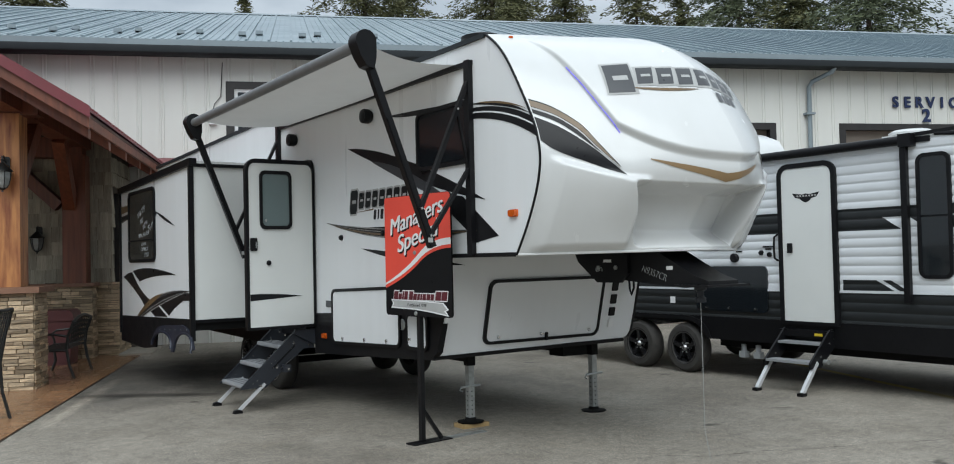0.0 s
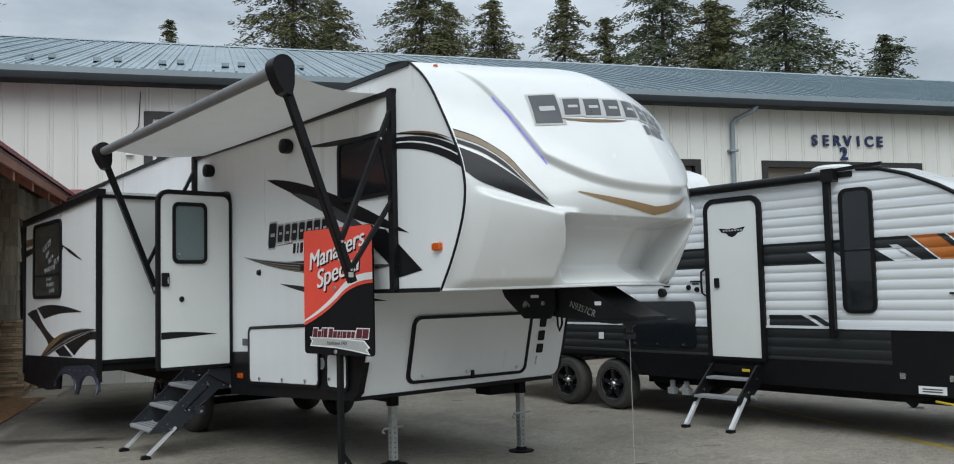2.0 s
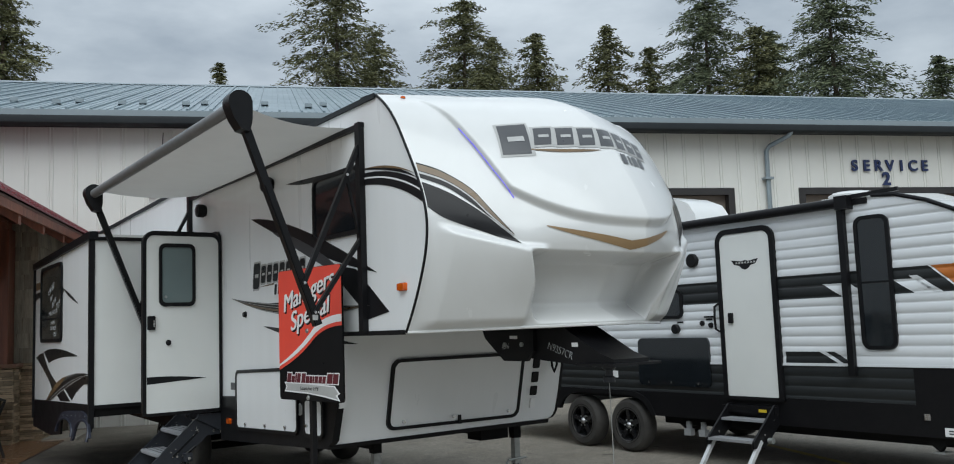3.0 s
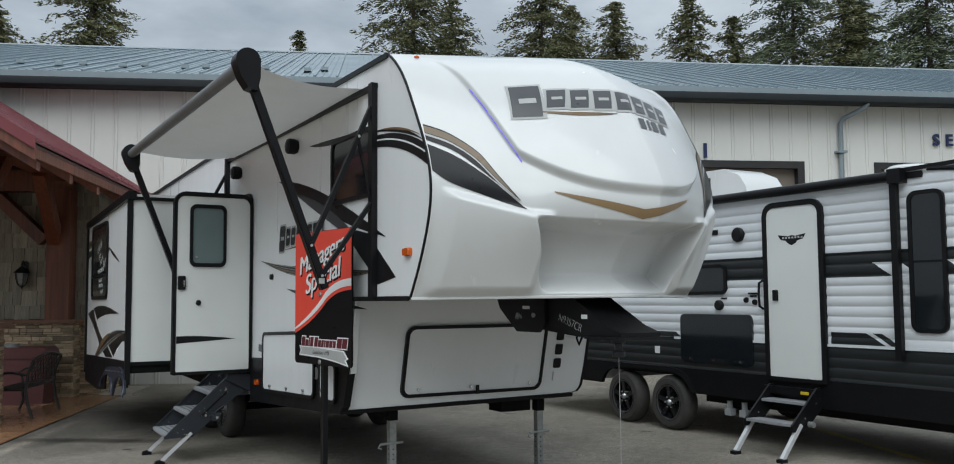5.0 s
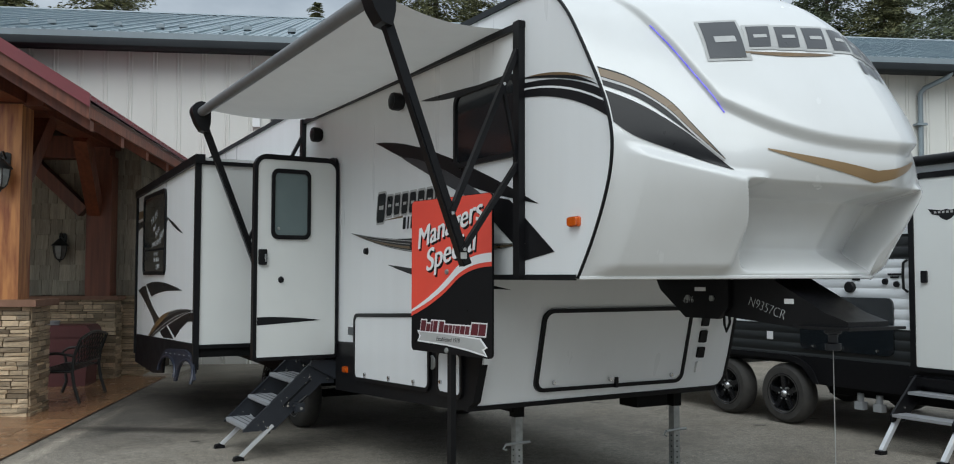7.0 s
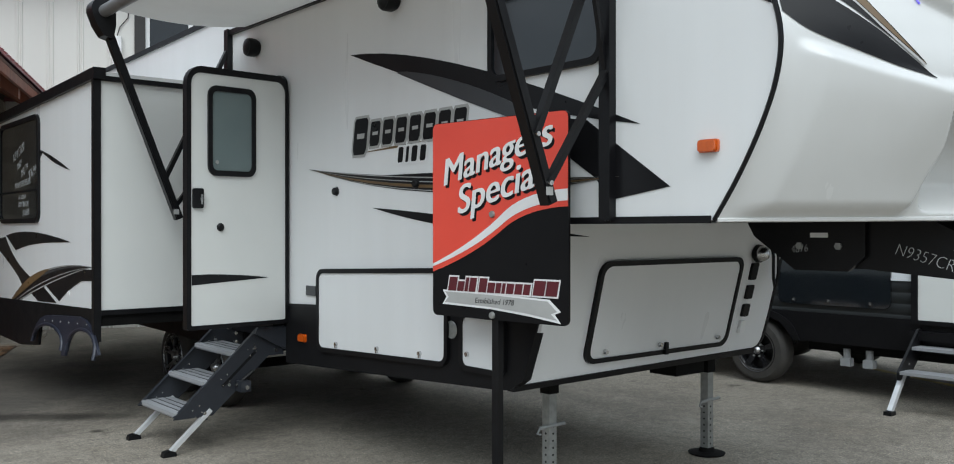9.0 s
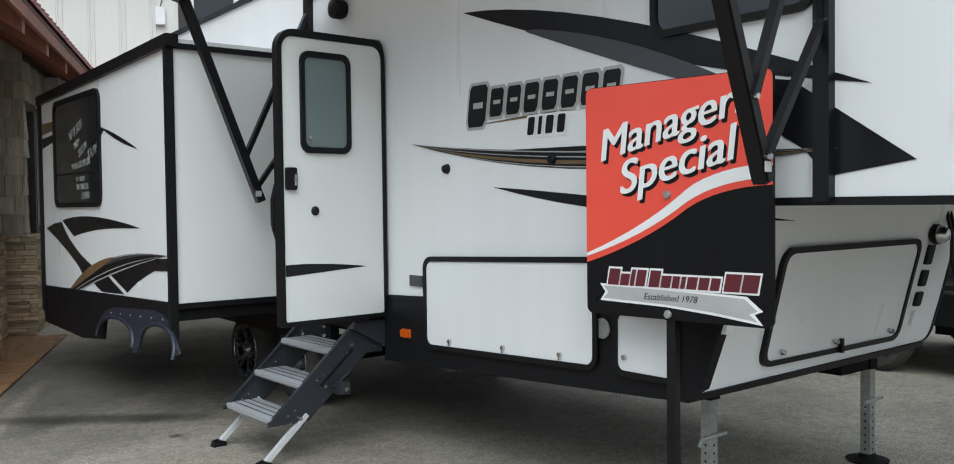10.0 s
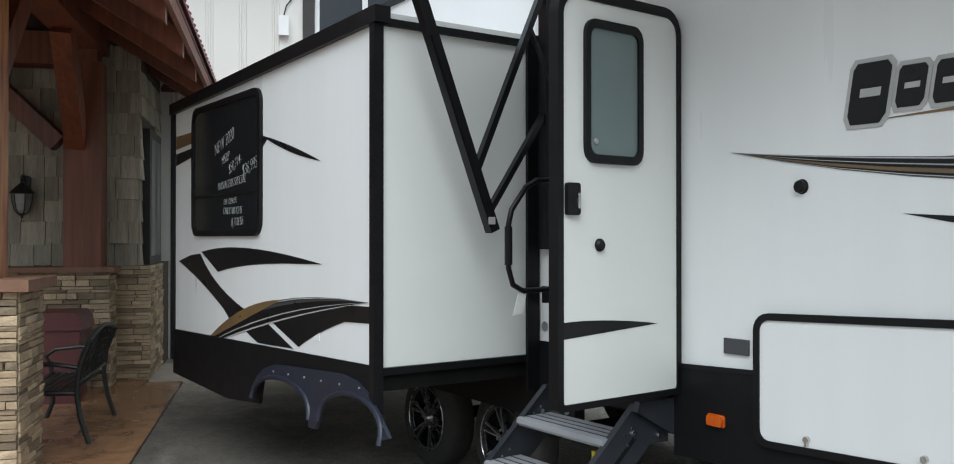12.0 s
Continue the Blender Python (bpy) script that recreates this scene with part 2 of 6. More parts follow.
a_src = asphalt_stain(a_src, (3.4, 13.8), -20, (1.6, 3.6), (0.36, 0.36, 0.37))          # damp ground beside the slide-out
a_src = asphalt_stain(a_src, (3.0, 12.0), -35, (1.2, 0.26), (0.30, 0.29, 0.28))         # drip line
a_src = asphalt_stain(a_src, (2.36, 12.3), 67, (2.4, 0.13), (1.75, 1.72, 1.68), 1.3)    # dried puddle rim
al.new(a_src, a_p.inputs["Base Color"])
M_LINE = mat("yellow_line_paint", (0.42, 0.30, 0.03), 0.7, alt=(0.16, 0.13, 0.07), scale=9, amount=0.9)
M_PATIO = mat("stained_concrete", (0.34, 0.185, 0.095), 0.25, alt=(0.16, 0.083, 0.045), scale=3.5, amount=0.9, bump=0.12, bump_scale=25, vary=0.14)
M_PATIOJ = mat("patio_joint", (0.075, 0.045, 0.03), 0.5, alt=(0.04, 0.025, 0.018), scale=6)
M_CURB = mat("pale_concrete", (0.36, 0.33, 0.28), 0.8, alt=(0.26, 0.24, 0.20), scale=6, bump=0.2, bump_scale=80)
M_STONE = mat("ledge_stone", (0.52, 0.395, 0.255), 0.8, alt=(0.30, 0.235, 0.165), scale=7, amount=0.9, bump=0.5, bump_scale=35, vary=0.5)
M_STONEJ = mat("stone_backing", (0.09, 0.07, 0.05), 0.9, alt=(0.05, 0.04, 0.03), scale=9)
M_CAPST = mat("sandstone_cap", (0.23, 0.12, 0.075), 0.7, alt=(0.15, 0.08, 0.05), scale=8, bump=0.3, bump_scale=60)
M_SHAKE = mat("cedar_shake", (0.46, 0.415, 0.325), 0.8, alt=(0.28, 0.25, 0.195), scale=14, amount=0.9, bump=0.5, bump_scale=50, stretch=(1.6, 1.6, 0.12), vary=0.22)
M_TIMBER = mat("stained_timber", (0.20, 0.058, 0.026), 0.45, alt=(0.10, 0.030, 0.016), scale=9, amount=0.9, bump=0.2, bump_scale=30, stretch=(2, 2, 0.15))
M_LOG = mat("worn_timber", (0.50, 0.22, 0.075), 0.45, alt=(0.20, 0.055, 0.022), scale=7, amount=1.0, bump=0.2, bump_scale=30, stretch=(2, 2, 0.25), contrast=0.16)
M_SOFFIT = mat("soffit_boards", (0.085, 0.035, 0.02), 0.6, alt=(0.05, 0.022, 0.014), scale=9, stretch=(0.3, 2, 2))
M_REDROOF = mat("maroon_steel_roof", (0.16, 0.028, 0.035), 0.4, alt=(0.11, 0.022, 0.027), scale=4)
M_STEELW = mat("white_steel_panel", (0.68, 0.67, 0.63), 0.42, alt=(0.60, 0.59, 0.55), scale=1.6, stretch=(1, 1, 0.25))
M_BROOF = mat("blue_grey_steel_roof", (0.25, 0.315, 0.345), 0.35, 0.25, alt=(0.17, 0.225, 0.26), scale=1.2, amount=0.8)
M_GUTTER = mat("gutter_blue_grey", (0.24, 0.285, 0.31), 0.4, alt=(0.18, 0.215, 0.235), scale=3)
# near-black: also carries the shade under the eave on the soffit
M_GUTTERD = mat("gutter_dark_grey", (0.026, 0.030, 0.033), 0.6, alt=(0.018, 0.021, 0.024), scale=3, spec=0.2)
M_DARKT = mat("dark_brown_trim", (0.017, 0.015, 0.015), 0.5, alt=(0.04, 0.034, 0.034), scale=6)
M_GDOOR = mat("garage_door_taupe", (0.19, 0.155, 0.125), 0.55, alt=(0.15, 0.12, 0.10), scale=3)
M_IRON = mat("cast_iron", (0.010, 0.011, 0.011), 0.42, alt=(0.02, 0.021, 0.02), scale=30)
M_LAMPG = mat("lantern_glass", (0.26, 0.27, 0.26), 0.12, alt=(0.16, 0.17, 0.16), scale=25)
M_BIN = mat("maroon_resin", (0.10, 0.022, 0.022), 0.5, alt=(0.07, 0.017, 0.017), scale=9)
M_GREYP = mat("grey_plastic", (0.33, 0.34, 0.35), 0.5, alt=(0.27, 0.28, 0.29), scale=9)
M_WOODB = mat("pine_block", (0.42, 0.29, 0.13), 0.7, alt=(0.28, 0.18, 0.08), scale=12, stretch=(0.2, 2, 2))
M_BARK = mat("bark", (0.085, 0.062, 0.045), 0.9, alt=(0.045, 0.034, 0.026), scale=6, bump=0.6, bump_scale=12)
M_NEEDLE = mat("conifer_needles", (0.150, 0.145, 0.068), 0.7, alt=(0.070, 0.078, 0.040), scale=0.6, amount=1.0, island=0.45, spec=0.2)
M_NEEDLE2 = mat("bluish_needles", (0.125, 0.140, 0.078), 0.7, alt=(0.065, 0.080, 0.050), scale=0.6, amount=1.0, island=0.45, spec=0.2)
M_CABLE = mat("grey_cable", (0.30, 0.30, 0.29), 0.5)
M_YELLOW = mat("yellow_label", (0.62, 0.45, 0.03), 0.4)


# ---------- mesh helpers ----------
def box(bm, x0, x1, y0, y1, z0, z1):
    v = [bm.verts.new((x, y, z)) for z in (z0, z1) for x, y in ((x0, y0), (x1, y0), (x1, y1), (x0, y1))]
    for f in ((3, 2, 1, 0), (4, 5, 6, 7), (0, 1, 5, 4), (1, 2, 6, 5), (2, 3, 7, 6), (3, 0, 4, 7)):
        bm.faces.new([v[i] for i in f])
    return v


def to3(axis, a, b, c):
    """axis 'x': (a, b) are (y, z); 'y': (x, z); 'z': (x, y); c is the place along the axis."""
    return {"x": (c, a, b), "y": (a, c, b), "z": (a, b, c)}[axis]


def prism(bm, pts, axis, c0, c1):
    lo = [bm.verts.new(to3(axis, a, b, c0)) for a, b in pts]
    hi = [bm.verts.new(to3(axis, a, b, c1)) for a, b in pts]
    bm.faces.new(lo), bm.faces.new(hi[::-1])
    for i in range(len(pts)):
        j = (i + 1) % len(pts)
        bm.faces.new((lo[i], hi[i], hi[j], lo[j]))


def ring(bm, outer, inner, axis, c0, c1):
    """A flat frame between two outlines with the same number of points."""
    rows = [[bm.verts.new(to3(axis, a, b, c)) for a, b in pts] for pts, c in ((outer, c0), (outer, c1), (inner, c1), (inner, c0))]
    n = len(outer)
    for k in range(4):
        r0, r1 = rows[k], rows[(k + 1) % 4]
        for i in range(n):
            j = (i + 1) % n
            bm.faces.new((r0[i], r0[j], r1[j], r1[i]))


def rrect(a0, a1, b0, b1, r, n=5):
    pts = []
    for ca, cb, s in ((a1 - r, b1 - r, 0), (a0 + r, b1 - r, 90), (a0 + r, b0 + r, 180), (a1 - r, b0 + r, 270)):
        for i in range(n + 1):
            t = radians(s + 90 * i / n)
            pts.append((ca + r * math.cos(t), cb + r * math.sin(t)))
    return pts


def rtop(a0, a1, b0, b1, r, low=0.015):
    """Rounded at the top, nearly square at the bottom."""
    half = (b0 + b1) / 2
    return [p for p in rrect(a0, a1, b0, b1, r) if p[1] > half] + [p for p in rrect(a0, a1, b0, b1, low) if p[1] < half]


def tube(bm, pts, r, n=8):
    pts = [Vector(p) for p in pts]
    rings = []
    side = None
    for i, p in enumerate(pts):
        d = (pts[min(i + 1, len(pts) - 1)] - pts[max(i - 1, 0)]).normalized()
        if side is None:
            side = d.orthogonal().normalized()
        side = (side - d * side.dot(d)).normalized()
        up = d.cross(side)
        rr = r[i] if isinstance(r, (list, tuple)) else r
        rings.append([bm.verts.new(p + rr * (math.cos(2 * math.pi * k / n) * side + math.sin(2 * math.pi * k / n) * up)) for k in range(n)])
    for a, b in zip(rings, rings[1:]):
        for k in range(n):
            bm.faces.new((a[k], a[(k + 1) % n], b[(k + 1) % n], b[k]))
    bm.faces.new(rings[0][::-1]), bm.faces.new(rings[-1])


def bar(bm, p0, p1, w, h, up=(0, 0, 1)):
    """A square bar from p0 to p1."""
    p0, p1 = Vector(p0), Vector(p1)
    d = (p1 - p0).normalized()
    s = d.cross(Vector(up))
    s = s.normalized() if s.length > 1e-4 else d.orthogonal().normalized()
    u = s.cross(d)
    v = [bm.verts.new(p + s * (i * w / 2) + u * (j * h / 2)) for p in (p0, p1) for i, j in ((-1, -1), (1, -1), (1, 1), (-1, 1))]
    for f in ((3, 2, 1, 0), (4, 5, 6, 7), (0, 1, 5, 4), (1, 2, 6, 5), (2, 3, 7, 6), (3, 0, 4, 7)):
        bm.faces.new([v[i] for i in f])


def lathe(bm, prof, at, axis="z", n=20, loop=False):
    """Turns (radius, height) round an axis through at."""
    rows = []
    for r, h in prof:
        row = []
        for k in range(n):
            c, s = r * math.cos(2 * math.pi * k / n), r * math.sin(2 * math.pi * k / n)
            o = {"z": (c, s, h), "x": (h, c, s), "y": (c, h, s)}[axis]
            row.append(bm.verts.new(Vector(at) + Vector(o)))
        rows.append(row)
    for a, b in zip(rows, rows[1:]):
        for k in range(n):
            bm.faces.new((a[k], a[(k + 1) % n], b[(k + 1) % n], b[k]))
    if loop:
        for k in range(n):
            bm.faces.new((rows[-1][k], rows[-1][(k + 1) % n], rows[0][(k + 1) % n], rows[0][k]))
    else:
        bm.faces.new(rows[0][::-1]), bm.faces.new(rows[-1])


def finish(name, bm, material, bevel=0.0, smooth=35):
    if bevel:
        edges = [e for e in bm.edges if len(e.link_faces) == 2 and e.calc_face_angle(0) > 0.6]
        bmesh.ops.bevel(bm, geom=edges, offset=bevel, segments=2, affect="EDGES", clamp_overlap=True)
    bmesh.ops.recalc_face_normals(bm, faces=bm.faces)
    me = bpy.data.meshes.new(name)
    bm.to_mesh(me)
    bm.free()
    for m in material if isinstance(material, (list, tuple)) else (material,):
        me.materials.append(m)
    if smooth:
        me.polygons.foreach_set("use_smooth", [True] * len(me.polygons))
        me.set_sharp_from_angle(angle=radians(smooth))
    return me


def part(name, bm, material, parent, label="", bevel=0.0, smooth=35):
    ob = new(name, finish(name, bm, material, bevel, smooth))
    ob.parent = parent
    return tagged(ob, label)


def thing(name, label, category, m=None, group="", kind=""):
    ob = new(name)
    ob.empty_display_size = 0.2
    if m is not None:
        ob.matrix_world = m
    return tagged(ob, label, category, group, kind)


def solid(name, bm, material, label, category, m=None, group="", kind="", bevel=0.0, smooth=35):
    ob = new(name, finish(name, bm, material, bevel, smooth))
    if m is not None:
        ob.matrix_world = m
    return tagged(ob, label, category, group, kind)


def one(fn, *a):
    bm = bmesh.new()
    fn(bm, *a)
    return bm


def piece(name, mesh, parent, m):
    ob = new(name, mesh)
    ob.parent = parent
    ob.matrix_local = m
    return ob


def text_part(name, body, parent, material, m, size=0.1, shear=0.0, depth=0.001, bold=0.0, squeeze=1.0, width=0.0):
    cu = bpy.data.curves.new(name, "FONT")
    cu.body, cu.size, cu.shear, cu.extrude, cu.offset = body, size, shear, depth, bold
    cu.align_x = "CENTER"
    tmp = bpy.data.objects.new("tmp", cu)
    scene.collection.objects.link(tmp)
    me = bpy.data.meshes.new_from_object(tmp.evaluated_get(bpy.context.evaluated_depsgraph_get()))
    bpy.data.objects.remove(tmp)
    bpy.data.curves.remove(cu)
    me.name = name
    me.materials.clear()
    me.materials.append(material)
    ob = new(name, me)
    ob.parent = parent
    if width:
        xs = [v.co.x for v in me.vertices]
        squeeze = width / (max(xs) - min(xs))
    ob.matrix_local = m @ Matrix.Diagonal((squeeze, 1, 1, 1))
    return ob


def curve_pts(p0, p1, p2, n=10):
    """A quadratic arc from p0 over p1 to p2."""
    return [tuple((1 - t) ** 2 * a + 2 * t * (1 - t) * b + t * t * c for a, b, c in zip(p0, p1, p2)) for t in [i / n for i in range(n + 1)]]


def strip(p0, top, p1, low, f0, f1):
    """A thin line within a blade, between two shares of its depth."""
    mix = lambda f: (top[0] + (low[0] - top[0]) * f, top[1] + (low[1] - top[1]) * f)
    return blade(p0, mix(f0), p1, mix(f1))


def blade(p0, top, p1, low, n=10):
    """A pointed leaf shape between p0 and p1, over the control points top and low."""
    return curve_pts(p0, top, p1, n) + curve_pts(p1, low, p0, n)[1:-1]


# ---------- ground ----------
def terrain(bm):
    n = 40
    xs = [-400, -120, -60] + [-30 + 2.0 * i for i in range(n)] + [70, 120, 400]
    ys = [-400, -120, -60] + [-30 + 2.0 * i for i in range(n)] + [70, 120, 400]
    g = [[bm.verts.new((x, y, 0.0)) for x in xs] for y in ys]
    for j in range(len(ys) - 1):
        for i in range(len(xs) - 1):
            bm.faces.new((g[j][i], g[j][i + 1], g[j + 1][i + 1], g[j + 1][i]))


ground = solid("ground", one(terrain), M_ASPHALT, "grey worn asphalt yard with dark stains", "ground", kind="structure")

def crack(bm, pts, seed):
    """A thin ragged dark crack along a polyline."""
    r = random.Random(seed)
    rows = []
    for (x0, y0), (x1, y1) in zip(pts, pts[1:]):
        for i in range(10):
            t = i / 10
            w = r.uniform(0.001, 0.005)
            x, y = x0 + (x1 - x0) * t + r.gauss(0, 0.012), y0 + (y1 - y0) * t + r.gauss(0, 0.012)
            d = Vector((x1 - x0, y1 - y0)).normalized()
            rows.append((bm.verts.new((x - d.y * w, y + d.x * w, 0.004)), bm.verts.new((x + d.y * w, y - d.x * w, 0.004))))
    for a, b in zip(rows, rows[1:]):
        bm.faces.new((a[0], b[0], b[1], a[1]))


part("crack", one(crack, [(5.05, 5.5), (5.5, 5.37), (5.67, 5.14), (6.18, 4.99), (6.56, 4.8), (7.34, 4.46), (8.3, 4.1)], 3), M_UNDER, ground, smooth=0)

# the frame of the service building: its front runs along x here, y goes back into it
B = pose(0, 0, 0, 0, 0, -22.5)


def stripe(bm, p0, p1, w):
    d = (Vector(p1) - Vector(p0)).normalized()
    s = Vector((-d.y, d.x, 0)) * w / 2
    vs = [bm.verts.new((*q.xy, 0.004)) for q in (Vector(p0) - s, Vector(p1) - s, Vector(p1) + s, Vector(p0) + s)]
    bm.faces.new(vs)


solid("bay_line", one(stripe, (8.7, 2.65, 0), (11.4, 8.7, 0), 0.11), M_LINE, "faded yellow bay line painted on the asphalt", "road marking", kind="structure")

# ---------- service building ----------
WALL_B, EAVE_Z, EAVE_B = 19.8, 6.16, 19.30
WX0, WX1 = -16.0, 40.0
RIDGE_B, RIDGE_Z = 31.4, 9.93


def wall_with_holes(bm, x0, x1, z0, z1, holes, y0, y1):
    """A wall along x from y0 to y1 thick, with square holes (x0, x1, z0, z1) side by side."""
    x = x0
    for hx0, hx1, hz0, hz1 in sorted(holes):
        box(bm, x, hx0, y0, y1, z0, z1)
        if hz0 > z0:
            box(bm, hx0, hx1, y0, y1, z0, hz0)
        box(bm, hx0, hx1, y0, y1, hz1, z1)
        x = hx1
    box(bm, x, x1, y0, y1, z0, z1)


HOLES = [(-1.16, 0.32, 4.0, 5.36), (6.6, 11.25, 0.0, 4.58), (13.2, 17.72, 0.0, 4.58)]
wall_service = thing("wall_service", "white ribbed steel wall of a long service building", "wall", B, kind="structure")
part("wall_sheet", one(wall_with_holes, WX0, WX1, 0, 6.12, HOLES, WALL_B, WALL_B + 0.15), M_STEELW, wall_service)


def wall_ribs(bm):
    x = WX0 + 0.1
    while x < WX1:
        for dx in (0.0, 0.065):
            xx = x + dx
            spans = [(0.0, 6.08)]
            for hx0, hx1, hz0, hz1 in HOLES:
                if hx0 - 0.12 < xx < hx1 + 0.12:
                    spans = [(a, b) for a, b in ((0.0, hz0 - 0.12), (hz1 + 0.12, 6.08)) if b - a > 0.1]
            for a, b in spans:
                prism(bm, [(xx - 0.022, WALL_B), (xx - 0.011, WALL_B - 0.018), (xx + 0.011, WALL_B - 0.018), (xx + 0.022, WALL_B)], "z", a, b)
        x += 0.457


tagged(part("ribs", one(wall_ribs), M_STEELW, wall_service, smooth=0), kind="stuff")
roof_service = thing("roof_service", "blue-grey standing seam steel roof", "roof", B, kind="structure")
SLOPE = (RIDGE_Z - EAVE_Z) / (RIDGE_B - EAVE_B)
part("roof_sheet", one(prism, [(EAVE_B, EAVE_Z + 0.10), (RIDGE_B, RIDGE_Z + 0.10), (2 * RIDGE_B - EAVE_B, EAVE_Z + 0.10), (2 * RIDGE_B - EAVE_B, EAVE_Z), (RIDGE_B, RIDGE_Z), (EAVE_B, EAVE_Z)], "x", WX0 - 0.5, WX1 + 0.5), M_BROOF, roof_service)


def roof_ribs(bm):
    x = WX0 - 0.4
    while x < WX1 + 0.4:
        for dx, h in ((0, 0.035), (0.15, 0.012), (0.30, 0.012)):
            bar(bm, (x + dx, EAVE_B, EAVE_Z + 0.10), (x + dx, RIDGE_B, RIDGE_Z + 0.10), 0.05 if h > 0.02 else 0.03, h * 2)
        x += 0.457


tagged(part("seams", one(roof_ribs), M_BROOF, roof_service, smooth=0), kind="stuff")
part("ridge_cap", one(prism, [(RIDGE_B - 0.25, RIDGE_Z + 0.05), (RIDGE_B, RIDGE_Z + 0.16), (RIDGE_B + 0.25, RIDGE_Z + 0.05)], "x", WX0 - 0.5, WX1 + 0.5), M_GUTTER, roof_service)
gut = bmesh.new()
prism(gut, [(EAVE_B - 0.13, EAVE_Z - 0.05), (EAVE_B - 0.14, EAVE_Z - 0.09), (EAVE_B - 0.12, EAVE_Z - 0.19), (EAVE_B - 0.06, EAVE_Z - 0.23), (EAVE_B + 0.04, EAVE_Z - 0.23), (EAVE_B + 0.04, EAVE_Z - 0.07), (EAVE_B - 0.10, EAVE_Z - 0.07)], "x", WX0 - 0.5, WX1 + 0.5)
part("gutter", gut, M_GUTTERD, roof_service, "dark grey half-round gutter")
# soffit in dark gutter grey, the eave's shade put into its colour
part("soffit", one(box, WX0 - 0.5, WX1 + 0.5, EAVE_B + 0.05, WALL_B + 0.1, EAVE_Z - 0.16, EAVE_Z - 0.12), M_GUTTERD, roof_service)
part("fascia", one(box, WX0 - 0.5, WX1 + 0.5, EAVE_B - 0.05, EAVE_B + 0.03, EAVE_Z - 0.06, EAVE_Z + 0.085), M_GUTTER, roof_service, "blue-grey steel fascia")


def snow_guard(bm):
    box(bm, -0.08, 0.08, -0.03, 0.0, 0, 0.09)
    box(bm, -0.08, 0.08, -0.03, 0.14, 0, 0.014)


sg_me = finish("snow_guard", one(snow_guard), M_GUTTER)
for row, off in ((1.25, 0.0), (1.75, 0.35)):
    for i in range(7):
        piece("snow_guard", sg_me, roof_service, Matrix.Translation((-6.2 + off + 1.3 * i, EAVE_B + row, EAVE_Z + 0.12 + SLOPE * row)))
# side and back walls that close the building
close = bmesh.new()
box(close, WX0, WX0 + 0.2, WALL_B + 0.15, 43.0, 0, 5.9)
box(close, WX1 - 0.2, WX1, WALL_B + 0.15, 43.0, 0, 5.9)
box(close, WX0, WX1, 43.0, 43.2, 0, 5.9)
prism(close, [(WALL_B, 5.9), (RIDGE_B, RIDGE_Z - 0.05), (43.0, 5.9)], "x", WX0, WX0 + 0.2)
prism(close, [(WALL_B, 5.9), (RIDGE_B, RIDGE_Z - 0.05), (43.0, 5.9)], "x", WX1 - 0.2, WX1)
part("end_walls", close, M_STEELW, wall_service)
# garage doors
for k, (hx0, hx1, hz0, hz1) in enumerate(HOLES[1:]):
    gd = thing(f"door_{k + 1}", "taupe sectional garage door in a dark frame", "garage door", B, kind="structure")
    tr = bmesh.new()
    box(tr, hx0 - 0.13, hx0 + 0.03, WALL_B - 0.035, WALL_B + 0.14, 0, hz1 + 0.13)
    box(tr, hx1 - 0.03, hx1 + 0.13, WALL_B - 0.035, WALL_B + 0.14, 0, hz1 + 0.13)
    box(tr, hx0 + 0.03, hx1 - 0.03, WALL_B - 0.035, WALL_B + 0.14, hz1 - 0.03, hz1 + 0.13)
    part("door_frame", tr, M_DARKT, gd)
    for j in range(8):
        part("panel", one(box, hx0, hx1, WALL_B + 0.16 + 0.004 * (j % 2), WALL_B + 0.21, j * 0.575, j * 0.575 + 0.565), M_GDOOR, gd, bevel=0.012)
# the upstairs window
win = thing("window_1", "sliding window in a dark frame high in the wall", "window", B, kind="structure")
hx0, hx1, hz0, hz1 = HOLES[0]
part("window_frame", one(ring, rrect(hx0 - 0.16, hx1 + 0.16, hz0 - 0.14, hz1 + 0.14, 0.01, 1), rrect(hx0 + 0.01, hx1 - 0.01, hz0 + 0.01, hz1 - 0.01, 0.01, 1), "y", WALL_B - 0.04, WALL_B + 0.05), M_DARKT, win)
part("sash_frame", one(ring, rrect(hx0 + 0.012, hx1 - 0.012, hz0 + 0.012, hz1 - 0.012, 0.01, 1), rrect(hx0 + 0.08, hx1 - 0.08, hz0 + 0.08, hz1 - 0.08, 0.01, 1), "y", WALL_B + 0.01, WALL_B + 0.06), M_PAPER, win)
mx_ = (hx0 + hx1) / 2
part("mullion", one(box, mx_ - 0.04, mx_ + 0.04, WALL_B + 0.012, WALL_B + 0.058, hz0 + 0.08, hz1 - 0.08), M_PAPER, win)
for a, b in ((hx0 + 0.08, mx_ - 0.04), (mx_ + 0.04, hx1 - 0.08)):
    part("pane", one(box, a, b, WALL_B + 0.03, WALL_B + 0.04, hz0 + 0.08, hz1 - 0.08), M_GLASSD, win)
